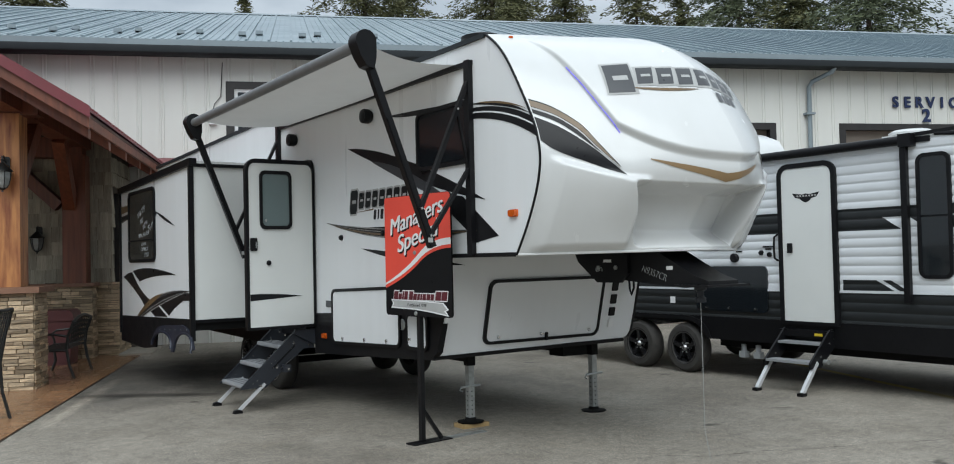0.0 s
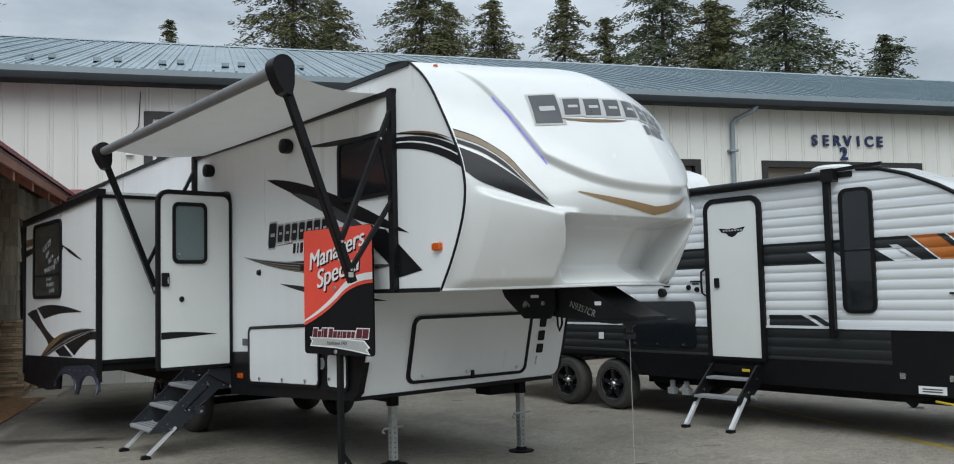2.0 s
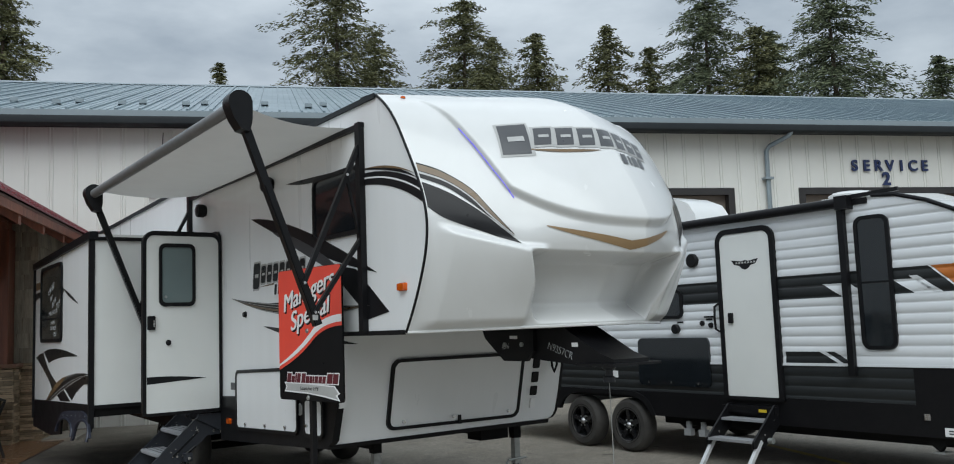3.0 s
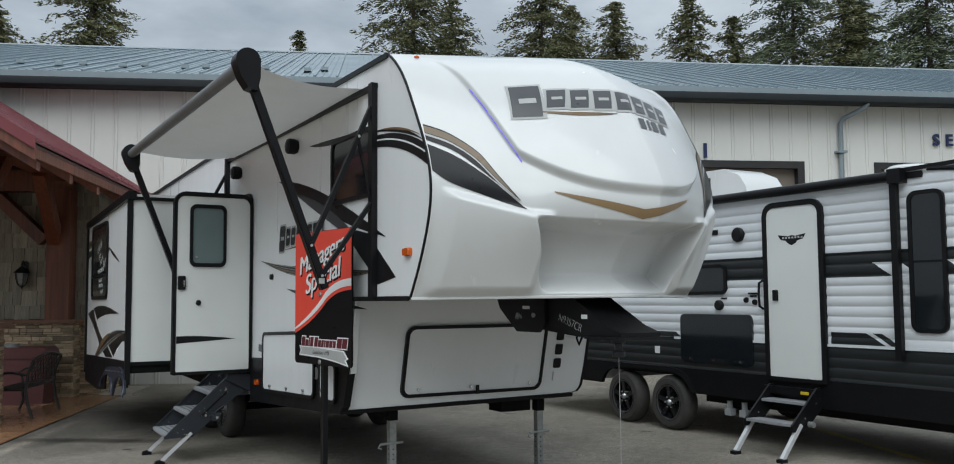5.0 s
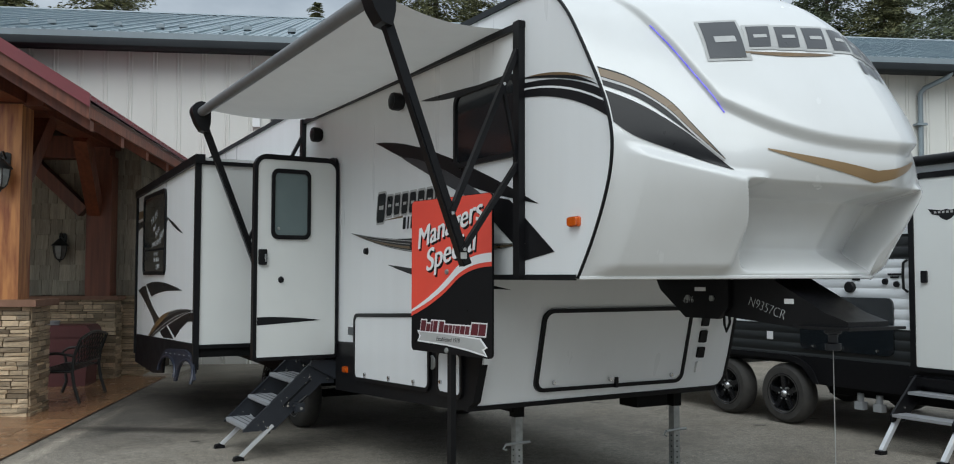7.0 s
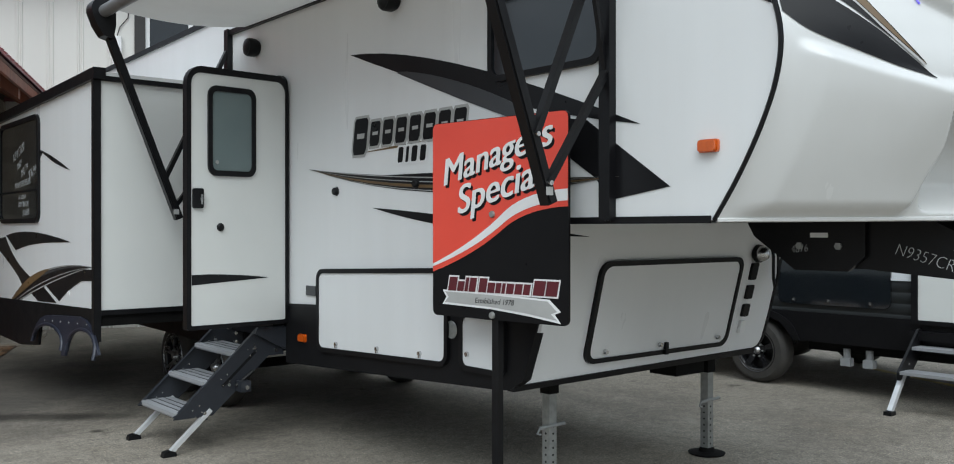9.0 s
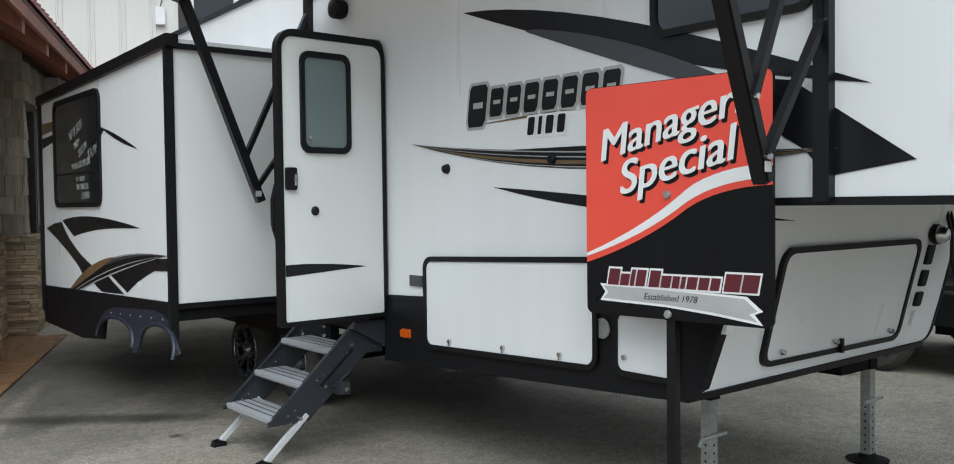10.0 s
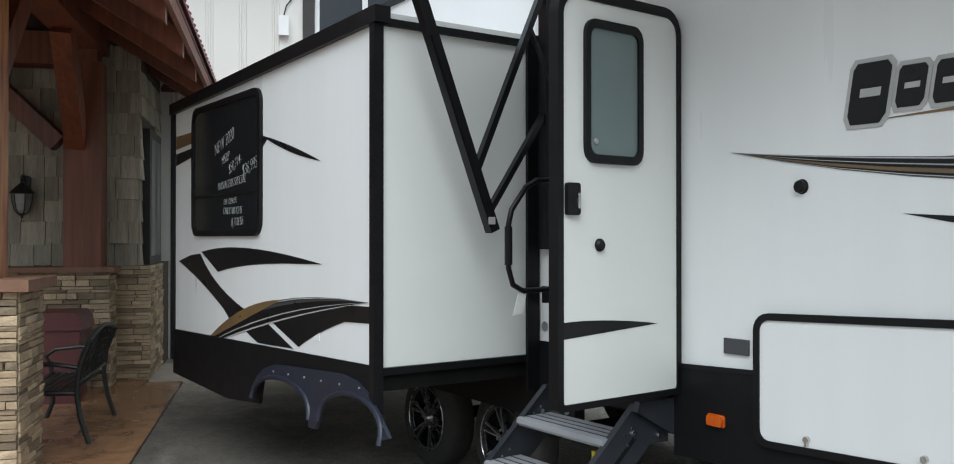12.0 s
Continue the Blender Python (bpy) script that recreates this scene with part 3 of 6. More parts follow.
# downpipe
dp = thing("downpipe", "grey-green steel downpipe fixed to the white wall", "downpipe", B)
part("pipe", one(tube, [(12.66, EAVE_B - 0.04, 5.97), (12.62, EAVE_B + 0.02, 5.87), (12.32, WALL_B - 0.12, 5.70), (12.24, WALL_B - 0.09, 5.58), (12.23, WALL_B - 0.09, 0.02)], 0.055, 10), M_GUTTER, dp)
for z in (4.9, 3.0, 1.2):
    part("bracket", one(box, 12.12, 12.34, WALL_B - 0.182, WALL_B, z, z + 0.05), M_GUTTER, dp)
sg = thing("service_sign", "dark blue raised lettering on the white wall", "sign", B)
for j, ch in enumerate("SERVICE"):
    text_part("letter", ch, sg, M_BLUE, pose(14.60 + 0.325 * j, WALL_B - 0.045, 5.12, 90), 0.37, depth=0.018, bold=0.010)
text_part("letter", "2", sg, M_BLUE, pose(15.45, WALL_B - 0.045, 4.77, 90), 0.44, depth=0.018, bold=0.014)
sg1 = thing("bay_number", "dark blue raised number on the white wall", "sign", B)
text_part("letter", "1", sg1, M_BLUE, pose(9.05, WALL_B - 0.045, 4.77, 90), 0.44, depth=0.018, bold=0.014)
wb = thing("wall_box", "small pale electrical box with a hanging cable", "electrical box", B)
part("case", one(box, -1.66, -1.52, WALL_B - 0.10, WALL_B, 4.58, 4.86), M_PAPER, wb, bevel=0.01)
part("cable", one(tube, [(-1.59, WALL_B - 0.05, 4.86), (-1.55, WALL_B - 0.03, 5.02), (-1.42, WALL_B - 0.03, 5.18), (-1.38, WALL_B - 0.03, 5.9)], 0.009, 6), M_BLACK, wb)

# ---------- porch of the timber building ----------
PX = -3.42                       # its open side
porch = thing("porch_roof", "timber porch with a maroon steel roof", "porch roof", B, kind="structure")
EA, EZ, PS = -2.42, 3.55, 0.62      # eave place, height, slope
PB0, PB1 = 11.95, 19.78
RA = -10.0


def roof_quad(bm, a0, z0, a1, z1, b0, b1, t):
    prism(bm, [(a0, z0), (a1, z1), (a1, z1 - t), (a0, z0 - t)], "y", b0, b1)


part("roof_sheet", one(roof_quad, EA, EZ + 0.06, RA, EZ + 0.06 + PS * (EA - RA), PB0 - 0.03, PB1, 0.03), M_REDROOF, porch)
rr = bmesh.new()
b = PB0
while b < PB1:
    bar(rr, (EA - 0.004, b, EZ + 0.068), (RA, b, EZ + 0.068 + PS * (EA - RA)), 0.06, 0.045)
    b += 0.228
tagged(part("roof_rib", rr, M_REDROOF, porch, smooth=0), kind="stuff")
part("deck", one(roof_quad, EA - 0.03, EZ + 0.02, RA, EZ + 0.02 + PS * (EA - 0.03 - RA), PB0 + 0.06, PB1, 0.04), M_SOFFIT, porch)
part("rake_board", one(roof_quad, EA - 0.01, EZ + 0.02, RA, EZ + 0.02 + PS * (EA - 0.01 - RA), PB0 + 0.0, PB0 + 0.055, 0.20), M_TIMBER, porch)
part("rake_flashing", one(roof_quad, EA + 0.01, EZ + 0.095, RA, EZ + 0.095 + PS * (EA + 0.01 - RA), PB0 - 0.055, PB0 - 0.034, 0.15), M_REDROOF, porch)
part("eave_board", one(box, EA - 0.075, EA - 0.035, PB0 + 0.06, PB1, EZ - 0.14, EZ - 0.02), M_TIMBER, porch)
for b in (12.3, 13.6, 14.9, 16.2, 17.4, 18.6):
    part("rafter", one(roof_quad, EA - 0.08, EZ - 0.04 + PS * -0.0, RA + 1, EZ - 0.04 + PS * (EA - 0.08 - RA - 1), b - 0.07, b + 0.07, 0.22), M_TIMBER, porch)
frame_ = thing("porch_frame", "stained timber posts and beams of a porch", "timber frame", B)
part("front_post", one(box, -4.02, -3.63, 13.40, 13.78, 1.40, 3.78), M_LOG, frame_, "worn orange-brown timber post", bevel=0.03)
part("rear_post", one(box, -4.0, -3.61, 17.30, 17.68, 1.36, 3.66), M_TIMBER, frame_, bevel=0.03)
part("side_beam", one(box, -3.94, -3.60, 12.5, 19.7, 3.80, 4.14), M_TIMBER, frame_, bevel=0.02)
part("front_beam", one(box, -9.5, -3.40, 13.43, 13.75, 3.77, 4.12), M_TIMBER, frame_, bevel=0.02)
part("tie_beam", one(box, -9.5, -3.66, 17.34, 17.66, 3.62, 3.98), M_TIMBER, frame_, bevel=0.02)
for p0, p1 in (((-3.78, 13.75, 2.85), (-3.78, 14.7, 3.82)), ((-3.87, 17.35, 2.75), (-3.80, 16.3, 3.82)), ((-3.97, 13.6, 2.9), (-4.9, 13.6, 3.80)), ((-4.08, 17.5, 2.75), (-5.0, 17.5, 3.64))):
    part("brace", one(bar, p0, p1, 0.2, 0.24, (0, 1, 0.1)), M_TIMBER, frame_, bevel=0.015)

# porch walls: stone below, shakes above
wall_porch = thing("wall_porch", "cedar shake wall over a ledge stone base", "wall", B, kind="structure")
core = bmesh.new()
box(core, -9.5, -3.16, 17.75, 17.95, 0, 1.36)
prism(core, [(-3.28, 1.36), (-9.5, 1.36), (-9.5, 7.75), (-3.28, 3.92)], "y", 17.80, 17.95)
part("core", core, M_STONEJ, wall_porch)
core = bmesh.new()
box(core, -3.44, -3.16, 17.95, 19.8, 0, 1.36)
box(core, -3.44, -3.28, 17.95, 19.8, 1.36, 3.92)
part("side_core", core, M_STONEJ, wall_porch)
part("half_wall", one(box, -9.5, -3.54, 17.34, 17.75, 0, 1.30), M_STONEJ, wall_porch)
part("ledge_cap", one(box, -9.5, -3.46, 17.24, 17.72, 1.30, 1.36), M_CAPST, wall_porch, bevel=0.01)
wins = thing("window_2", "dark narrow window in the shake wall", "window", B, kind="structure")
part("window_frame", one(box, -3.28, -3.195, 18.15, 19.25, 1.36, 3.02), M_DARKT, wins, bevel=0.01)
part("pane", one(box, -3.194, -3.19, 18.25, 19.15, 1.46, 2.92), M_GLASSD, wins)
# unseen side wall, and a dark infill added to shade the open gable
closing = bmesh.new()
box(closing, -9.7, -9.5, 13.6, 19.8, 0, 8.0)
prism(closing, [(-9.5, 4.13), (-4.3, 4.13), (-4.75, 4.85), (-9.5, 7.75)], "y", 13.52, 13.60)
part("gable_boards", closing, M_SOFFIT, wall_porch)
pier = thing("stone_pier", "ledge stone pier with a flat sandstone cap", "pier", B)
part("core", one(box, -4.20, -3.45, 13.27, 13.90, 0, 1.32), M_STONEJ, pier)
part("cap", one(box, -4.30, -3.34, 13.17, 14.0, 1.32, 1.40), M_CAPST, pier, bevel=0.012)

part("flashing", one(prism, [(19.25, 3.70), (19.79, 3.88), (19.79, 3.80), (19.25, 3.64)], "x", -3.2, 3.0), M_REDROOF, porch)
# patio slab
patio = thing("patio_floor", "brown stained concrete patio with a wet sheen", "patio", B, kind="structure")
part("slab", one(box, -6.9, -2.75, 3.98, 17.7, -0.1, 0.012), M_PATIOJ, patio)
part("threshold", one(box, -3.12, -2.55, 17.55, 18.9, -0.1, 0.05), M_CURB, patio, "pale concrete apron", bevel=0.01)

# ---------- fifth-wheel trailer ----------
SX, FX, CX, HW = 4.35, 6.95, 5.65, 1.30     # door side, far side, middle
RV = thing("fifth_wheel_trailer", "white fifth-wheel trailer with black and bronze graphics", "travel trailer")
REAR = 16.6
ROOF = 3.535
SEAM = [(5.83, 1.68), (5.70, 1.88), (5.59, 2.09), (5.52, 2.28), (5.50, 2.46), (5.54, 2.64), (5.62, 2.81), (5.75, 3.03), (5.90, 3.26), (6.04, 3.415), (6.20, 3.535)]
NOSE = [(5.0, 1.69), (4.93, 1.86), (4.82, 2.03), (4.71, 2.18), (4.67, 2.34), (4.76, 2.56), (4.92, 2.82), (5.12, 3.10), (5.41, 3.36), (5.78, 3.545), (6.20, 3.645)]


def along(pts, v):
    """A smooth curve through pts, v from 0 to 1."""
    s = min(max(v, 0), 1) * (len(pts) - 1)
    i = min(int(s), len(pts) - 2)
    t = s - i
    p = [pts[min(max(i + k, 0), len(pts) - 1)] for k in (-1, 0, 1, 2)]
    return [0.5 * (2 * b + (c - a) * t + (2 * a - 5 * b + 4 * c - d) * t * t + (3 * b - a - 3 * c + d) * t ** 3) for a, b, c, d in zip(*p)]


HOOD_LOW, HOOD_W = 0.41, 0.585


def smooth(a, b, x):
    t = min(max((x - a) / (b - a), 0), 1)
    return t * t * (3 - 2 * t)


def cap_point(o, v, lift=0.0):
    """The moulded front: o from -1 (door side) to 1, v from 0 (bottom) to 1 (roof)."""
    ys, zs = along(SEAM, v)
    yc, zc = along(NOSE, v)
    a = abs(o)
    f = 1 - a ** 1.28
    y, z = ys + (yc - ys) * f, zs + (zc - zs) * f
    # ridge that runs down beside the scoop
    y -= 0.035 * math.exp(-((a - 0.60) / 0.13) ** 2) * smooth(0.0, 0.26, v) * (1 - smooth(0.30, 0.44, v))
    # flat cheek that ends in a shoulder below the swoosh
    top = 0.285 + 0.19 * max(a - 0.60, 0)
    y -= 0.060 * smooth(0.46, 0.52, a) * (1 - smooth(0.90, 0.985, a)) * smooth(0.0, 0.05, v) * (1 - smooth(top, top + 0.05, v))
    # scoop under the brow
    side = 1 - smooth(0.38 + 0.55 * v, 0.425 + 0.55 * v, a)
    up = 1 - smooth(0.255, 0.305, v)
    y += 0.29 * side * up * smooth(0.015, 0.10, v)
    # raised hood above
    low = HOOD_LOW + 0.08 * (a / 0.56) ** 3
    edge = (1 - smooth(HOOD_W + 0.45 * (v - 0.5), HOOD_W + 0.03 + 0.45 * (v - 0.5), a)) * smooth(low, low + 0.022, v) * (1 - smooth(0.70, 0.98, v))
    n = Vector((o * 0.9, -(1.15 - v), 0.15 + 0.9 * v * v)).normalized()
    p = Vector((CX + HW * o, y, z)) + n * (0.06 * edge + lift)
    return p


def cap_mesh(bm):
    us = sorted({round(s * (1 - (1 - i / 170) ** 1.25), 5) for i in range(171) for s in (-1, 1)})
    vs = [j / 210 for j in range(211)]
    g = [[bm.verts.new(cap_point(o, v)) for o in us] for v in vs]
    for j in range(len(vs) - 1):
        for i in range(len(us) - 1):
            bm.faces.new((g[j][i], g[j][i + 1], g[j + 1][i + 1], g[j + 1][i]))
    # turned-under lip
    low = [bm.verts.new((p.co.x, p.co.y + 0.12, p.co.z + 0.01)) for p in g[0]]
    for i in range(len(us) - 1):
        bm.faces.new((low[i], low[i + 1], g[0][i + 1], g[0][i]))


part("front_cap", one(cap_mesh), M_WHITE, RV, "glossy white moulded front cap", smooth=50)


def seam_trim(bm, s):
    pts = [(CX + s * (HW + 0.004), *along(SEAM, j / 40)) for j in range(41)]
    tube(bm, [(x, y + 0.012, z) for x, y, z in pts], 0.011, 6)


for s in (-1, 1):
    part("seam_trim", one(seam_trim, s), M_BLACK, RV, "black rubber seam trim")

# walls
SEAMP = [(y + 0.01, z) for y, z in (along(SEAM, j / 24) for j in range(25))]
front_pts = SEAMP + [(7.5, ROOF), (9.82, ROOF), (9.82, 1.03), (6.96, 1.075), (6.87, 1.68)]
part("side_wall", one(prism, front_pts, "x", SX, SX + 0.05), M_WALL, RV, smooth=0)
far_pts = SEAMP + [(7.5, ROOF), (9.82, ROOF), (9.82, 1.075), (7.5, 1.075), (7.4, 1.68)]
part("side_wall", one(prism, far_pts, "x", FX - 0.05, FX), M_WALL, RV, smooth=0)
rw = bmesh.new()
box(rw, SX, SX + 0.05, 9.82, 10.54, 2.80, ROOF)
part("wall_over_door", rw, M_WALL, RV, smooth=0)
for x0, y0 in ((SX, 10.54), (FX - 0.05, 9.82)):
    part("side_wall", one(prism, [(y0, 1.075), (REAR, 1.0), (REAR, ROOF - 0.14), (11.0, ROOF - 0.02), (y0, ROOF - 0.01)], "x", x0, x0 + 0.05), M_WALL, RV, smooth=0)
part("rear_wall", one(box, SX + 0.05, FX - 0.05, REAR - 0.05, REAR, 0.7, ROOF - 0.12), M_WALL, RV, smooth=0)
def roof_shell(bm):
    rows = []
    for y, drop in ((6.2, 0.0), (8.0, 0.0), (11.0, 0.02), (REAR, 0.14)):
        rows.append([bm.verts.new((CX + (HW + 0.01) * o, y, ROOF - drop + 0.11 * (1 - abs(o) ** 1.28))) for o in [i / 12 - 1 for i in range(25)]])
    for a, b in zip(rows, rows[1:]):
        for i in range(24):
            bm.faces.new((a[i], a[i + 1], b[i + 1], b[i]))


part("roof", one(roof_shell), M_WHITE, RV)
part("roof_edge", one(prism, [(6.22, ROOF - 0.025), (11.0, ROOF - 0.045), (REAR, ROOF - 0.165), (REAR, ROOF - 0.12), (11.0, ROOF), (6.22, ROOF + 0.014)], "x", SX - 0.022, SX - 0.002), M_GUTTERD, RV, "dark grey roof edge moulding")
part("upper_floor", one(prism, [(SX + 0.06, 5.95), (5.25, 5.36), (6.05, 5.36), (FX - 0.06, 5.95), (FX - 0.02, 7.0), (SX + 0.02, 7.0)], "z", 1.69, 1.73), M_UNDER, RV)
part("floor", one(box, SX + 0.02, FX - 0.16, 7.2, REAR, 0.78, 0.95), M_UNDER, RV)
part("wall_base_trim", one(box, SX - 0.012, SX - 0.001, 5.86, 6.92, 1.665, 1.70), M_BLACK, RV)

# skirt, side
sk = bmesh.new()
prism(sk, [(6.955, 1.165), (9.80, 1.052), (9.80, 0.60), (8.45, 0.662), (7.37, 0.716), (7.20, 0.73), (7.09, 0.80)], "x", SX - 0.012, SX + 0.05)
part("skirt", sk, M_SKIRT, RV, "charcoal lower skirt")
part("skirt_trim", one(prism, [(6.97, 1.153), (9.80, 1.040), (9.80, 1.062), (6.97, 1.176)], "x", SX - 0.02, SX - 0.013), M_BLACK, RV)
part("rear_skirt", one(prism, [(10.54, 1.06), (REAR, 1.06), (REAR, 0.70), (10.54, 0.60)], "x", SX - 0.012, SX + 0.05), M_SKIRT, RV)
part("far_skirt", one(prism, [(7.5, 1.073), (REAR, 1.073), (REAR, 0.78), (7.6, 0.73)], "x", FX - 0.05, FX + 0.012), M_SKIRT, RV)
part("belly", one(box, SX + 0.08, FX - 0.25, 7.4, REAR - 0.1, 0.735, 0.78), M_UNDER, RV)


# basement front, leaning forwards at its top
def base_y(z):
    return 7.17 - 0.25 * (z - 0.76)


def base_panel(bm, pts, d0, d1):
    """A plate on the leaning face: pts (x, z), proud from d0 to d1."""
    lo = [bm.verts.new((x, base_y(z) - d0, z)) for x, z in pts]
    hi = [bm.verts.new((x, base_y(z) - d1, z)) for x, z in pts]
    bm.faces.new(lo), bm.faces.new(hi[::-1])
    for i in range(len(pts)):
        j = (i + 1) % len(pts)
        bm.faces.new((lo[i], hi[i], hi[j], lo[j]))


def base_ring(bm, outer, inner, d0, d1):
    rows = [[bm.verts.new((x, base_y(z) - d, z)) for x, z in pts] for pts, d in ((outer, d0), (outer, d1), (inner, d1), (inner, d0))]
    n = len(outer)
    for k in range(4):
        for i in range(n):
            j = (i + 1) % n
            bm.faces.new((rows[k][i], rows[k][j], rows[(k + 1) % 4][j], rows[(k + 1) % 4][i]))


BASE = [(SX, 0.76), (SX, 1.68), (6.80, 1.68), (6.80, 1.05)] + [(6.70 + 0.09 * math.sin(t), 0.88 - 0.10 * math.cos(t)) for t in (1.3, 0.9, 0.5, 0.0)]
part("basement_front", one(base_panel, BASE, -0.04, 0.0), M_WALL, RV, smooth=0)
part("basement_trim", one(base_panel, [(SX - 0.01, 0.725), (SX - 0.01, 0.76), (6.70, 0.775), (6.70, 0.74)], -0.04, 0.012), M_BLACK, RV)
part("basement_side_trim", one(base_ring, [(x + (0.015 if x > 5 else 0), z) for x, z in BASE], [(x - (0.012 if x > 5 else -0.001), z) for x, z in BASE], -0.01, 0.006), M_BLACK, RV)


def door_flap(name, y0, y1, z0, z1, r=0.06):
    d = part(name, one(prism, rrect(y0 + 0.012, y1 - 0.012, z0 + 0.012, z1 - 0.012, r - 0.01), "x", SX - 0.028, SX - 0.013), M_WALL, RV, "white storage door")
    part("door_seal", one(ring, rrect(y0 - 0.02, y1 + 0.02, z0 - 0.02, z1 + 0.02, r + 0.02), rrect(y0 + 0.012, y1 - 0.012, z0 + 0.012, z1 - 0.012, r - 0.01), "x", SX - 0.036, SX - 0.012), M_BLACK, d)
    return d


sd = door_flap("storage_door", 7.76, 9.28, 0.791, 1.356)
for y in (8.02, 8.50, 9.02):
    part("latch", one(lathe, [(0.014, -0.045), (0.016, -0.03), (0.009, -0.027)], (SX, y, 0.838), "x", 10), M_CHROME, sd)
    part("latch_tab", one(box, SX - 0.044, SX - 0.028, y - 0.006, y + 0.006, 0.808, 0.835), M_CHROME, sd)
for ob in (sd, *sd.children):
    for v in ob.data.vertices:
        v.co.z -= 0.037 * (v.co.y - 8.5)      # follows the tilt of the skirt
sd2 = door_flap("small_storage_door", 7.24, 7.61, 0.82, 1.13, 0.05)
part("latch", one(lathe, [(0.014, -0.045), (0.016, -0.03), (0.009, -0.027)], (SX, 7.55, 0.90), "x", 10), M_CHROME, sd2)
part("badge", one(lathe, [(0.055, -0.02), (0.05, -0.026), (0.045, -0.012)], (SX, 7.715, 1.03), "x", 20), M_ZINC, RV, "round silver badge")
bd = part("pass_through_door", one(base_panel, rrect(4.90, 6.28, 0.86, 1.42, 0.06), 0.004, 0.018), M_WALL, RV, "white pass-through storage door")
part("door_seal", one(base_ring, rrect(4.87, 6.31, 0.83, 1.45, 0.08), rrect(4.90, 6.28, 0.86, 1.42, 0.06), 0.0, 0.028), M_BLACK, bd)
for x in (5.03, 5.55, 6.17):
    part("latch", one(lathe, [(0.014, -0.05), (0.016, -0.03), (0.009, -0.02)], (x, base_y(0.90), 0.90), "y", 10), M_CHROME, bd)
part("hasp", one(box, 5.61, 5.635, base_y(0.87) - 0.045, base_y(0.87) - 0.02, 0.83, 0.91), M_BLACK, bd)
for nm, z, w, h, mt in (("work_light", 1.47, 0.05, 0.045, M_BLACK), ("outlet_cover", 1.345, 0.035, 0.06, M_BLACK), ("outlet_cover", 1.20, 0.035, 0.05, M_BLACK), ("outlet_cover", 1.07, 0.035, 0.045, M_BLACK), ("switch_plate", 0.95, 0.03, 0.045, M_PAPER)):
    x = 6.47
    if nm == "work_light":
        wlp = part(nm, one(lathe, [(0.06, -0.045), (0.065, -0.02), (0.05, 0.0)], (x - 0.01, base_y(z), z), "y", 16), mt, RV)
        part("lens", one(lathe, [(0.012, -0.105), (0.034, -0.096), (0.05, -0.07), (0.056, -0.04)], (x - 0.01, base_y(z), z), "y", 16), M_CHROME, wlp)
    else:
        part(nm, one(base_panel, rrect(x - w, x + w, z - h, z + h, 0.012, 2), 0.0, 0.022), mt, RV, bevel=0.004)
part("cable_loop", one(tube, [(6.6, 6.98, 1.66), (6.585, 6.93, 1.45), (6.60, 6.94, 1.30), (6.63, 6.95, 1.24), (6.66, 6.94, 1.31), (6.645, 6.93, 1.45), (6.64, 6.98, 1.66)], 0.012, 6), M_BLACK, RV)

# running lights
for y, z in ((5.868, 2.014), (9.53, 0.815)):
    ml = part("marker_light", one(prism, rrect(y - 0.045, y + 0.045, z - 0.025, z + 0.025, 0.012, 3), "x", SX - 0.035, SX), M_AMBER, RV, "amber marker light", bevel=0.008)
    part("light_base", one(prism, rrect(y - 0.052, y + 0.052, z - 0.03, z + 0.03, 0.012, 3), "x", SX - 0.016, SX), M_AMBER, ml)
for o, v in ((-0.86, 0.95),):
    part("roof_marker", one(lathe, [(0.02, -0.005), (0.02, 0.01), (0.01, 0.016)], cap_point(o, v), "z", 10), M_AMBER, RV)
part("side_reflector", one(box, SX - 0.014, SX, 9.345, 9.485, 1.142, 1.215), M_DECAL_G, RV, "dark grey outlet cover", bevel=0.005)
for y, z, r in ((10.30, 3.13, 0.075), (8.33, 3.14, 0.075)):
    sp = part("speaker", one(lathe, [(r * 0.9, -0.10), (r, -0.085), (r, -0.03), (r * 0.8, 0.0)], (SX, y, z), "x", 20), M_BLACK, RV, "round black outdoor speaker")
    part("grille", one(lathe, [(r * 0.5, -0.112), (r * 0.82, -0.101)], (SX, y, z), "x", 20), M_SATIN, sp)
for y, z in ((9.065, 1.912), (8.09, 1.93)):
    part("knob", one(lathe, [(0.022, -0.03), (0.028, -0.022), (0.028, -0.008), (0.034, 0.0)], (SX, y, z), "x", 14), M_BLACK, RV, "small black bumper knob")

# bedroom window
bw = part("bedroom_window", one(prism, rrect(6.52, 7.36, 2.50, 3.02, 0.07), "x", SX - 0.012, SX), M_GLASSD, RV, "dark tinted bedroom window")
part("window_frame", one(ring, rrect(6.50, 7.38, 2.48, 3.04, 0.09), rrect(6.535, 7.345, 2.515, 3.005, 0.06), "x", SX - 0.024, SX), M_BLACK, bw)


# graphics on the door side
def decal(name, pts, material, x=SX, t=0.003, parent=None):
    return part(name, one(prism, pts, "x", x - t, x + 0.001), material, parent or RV, smooth=0)


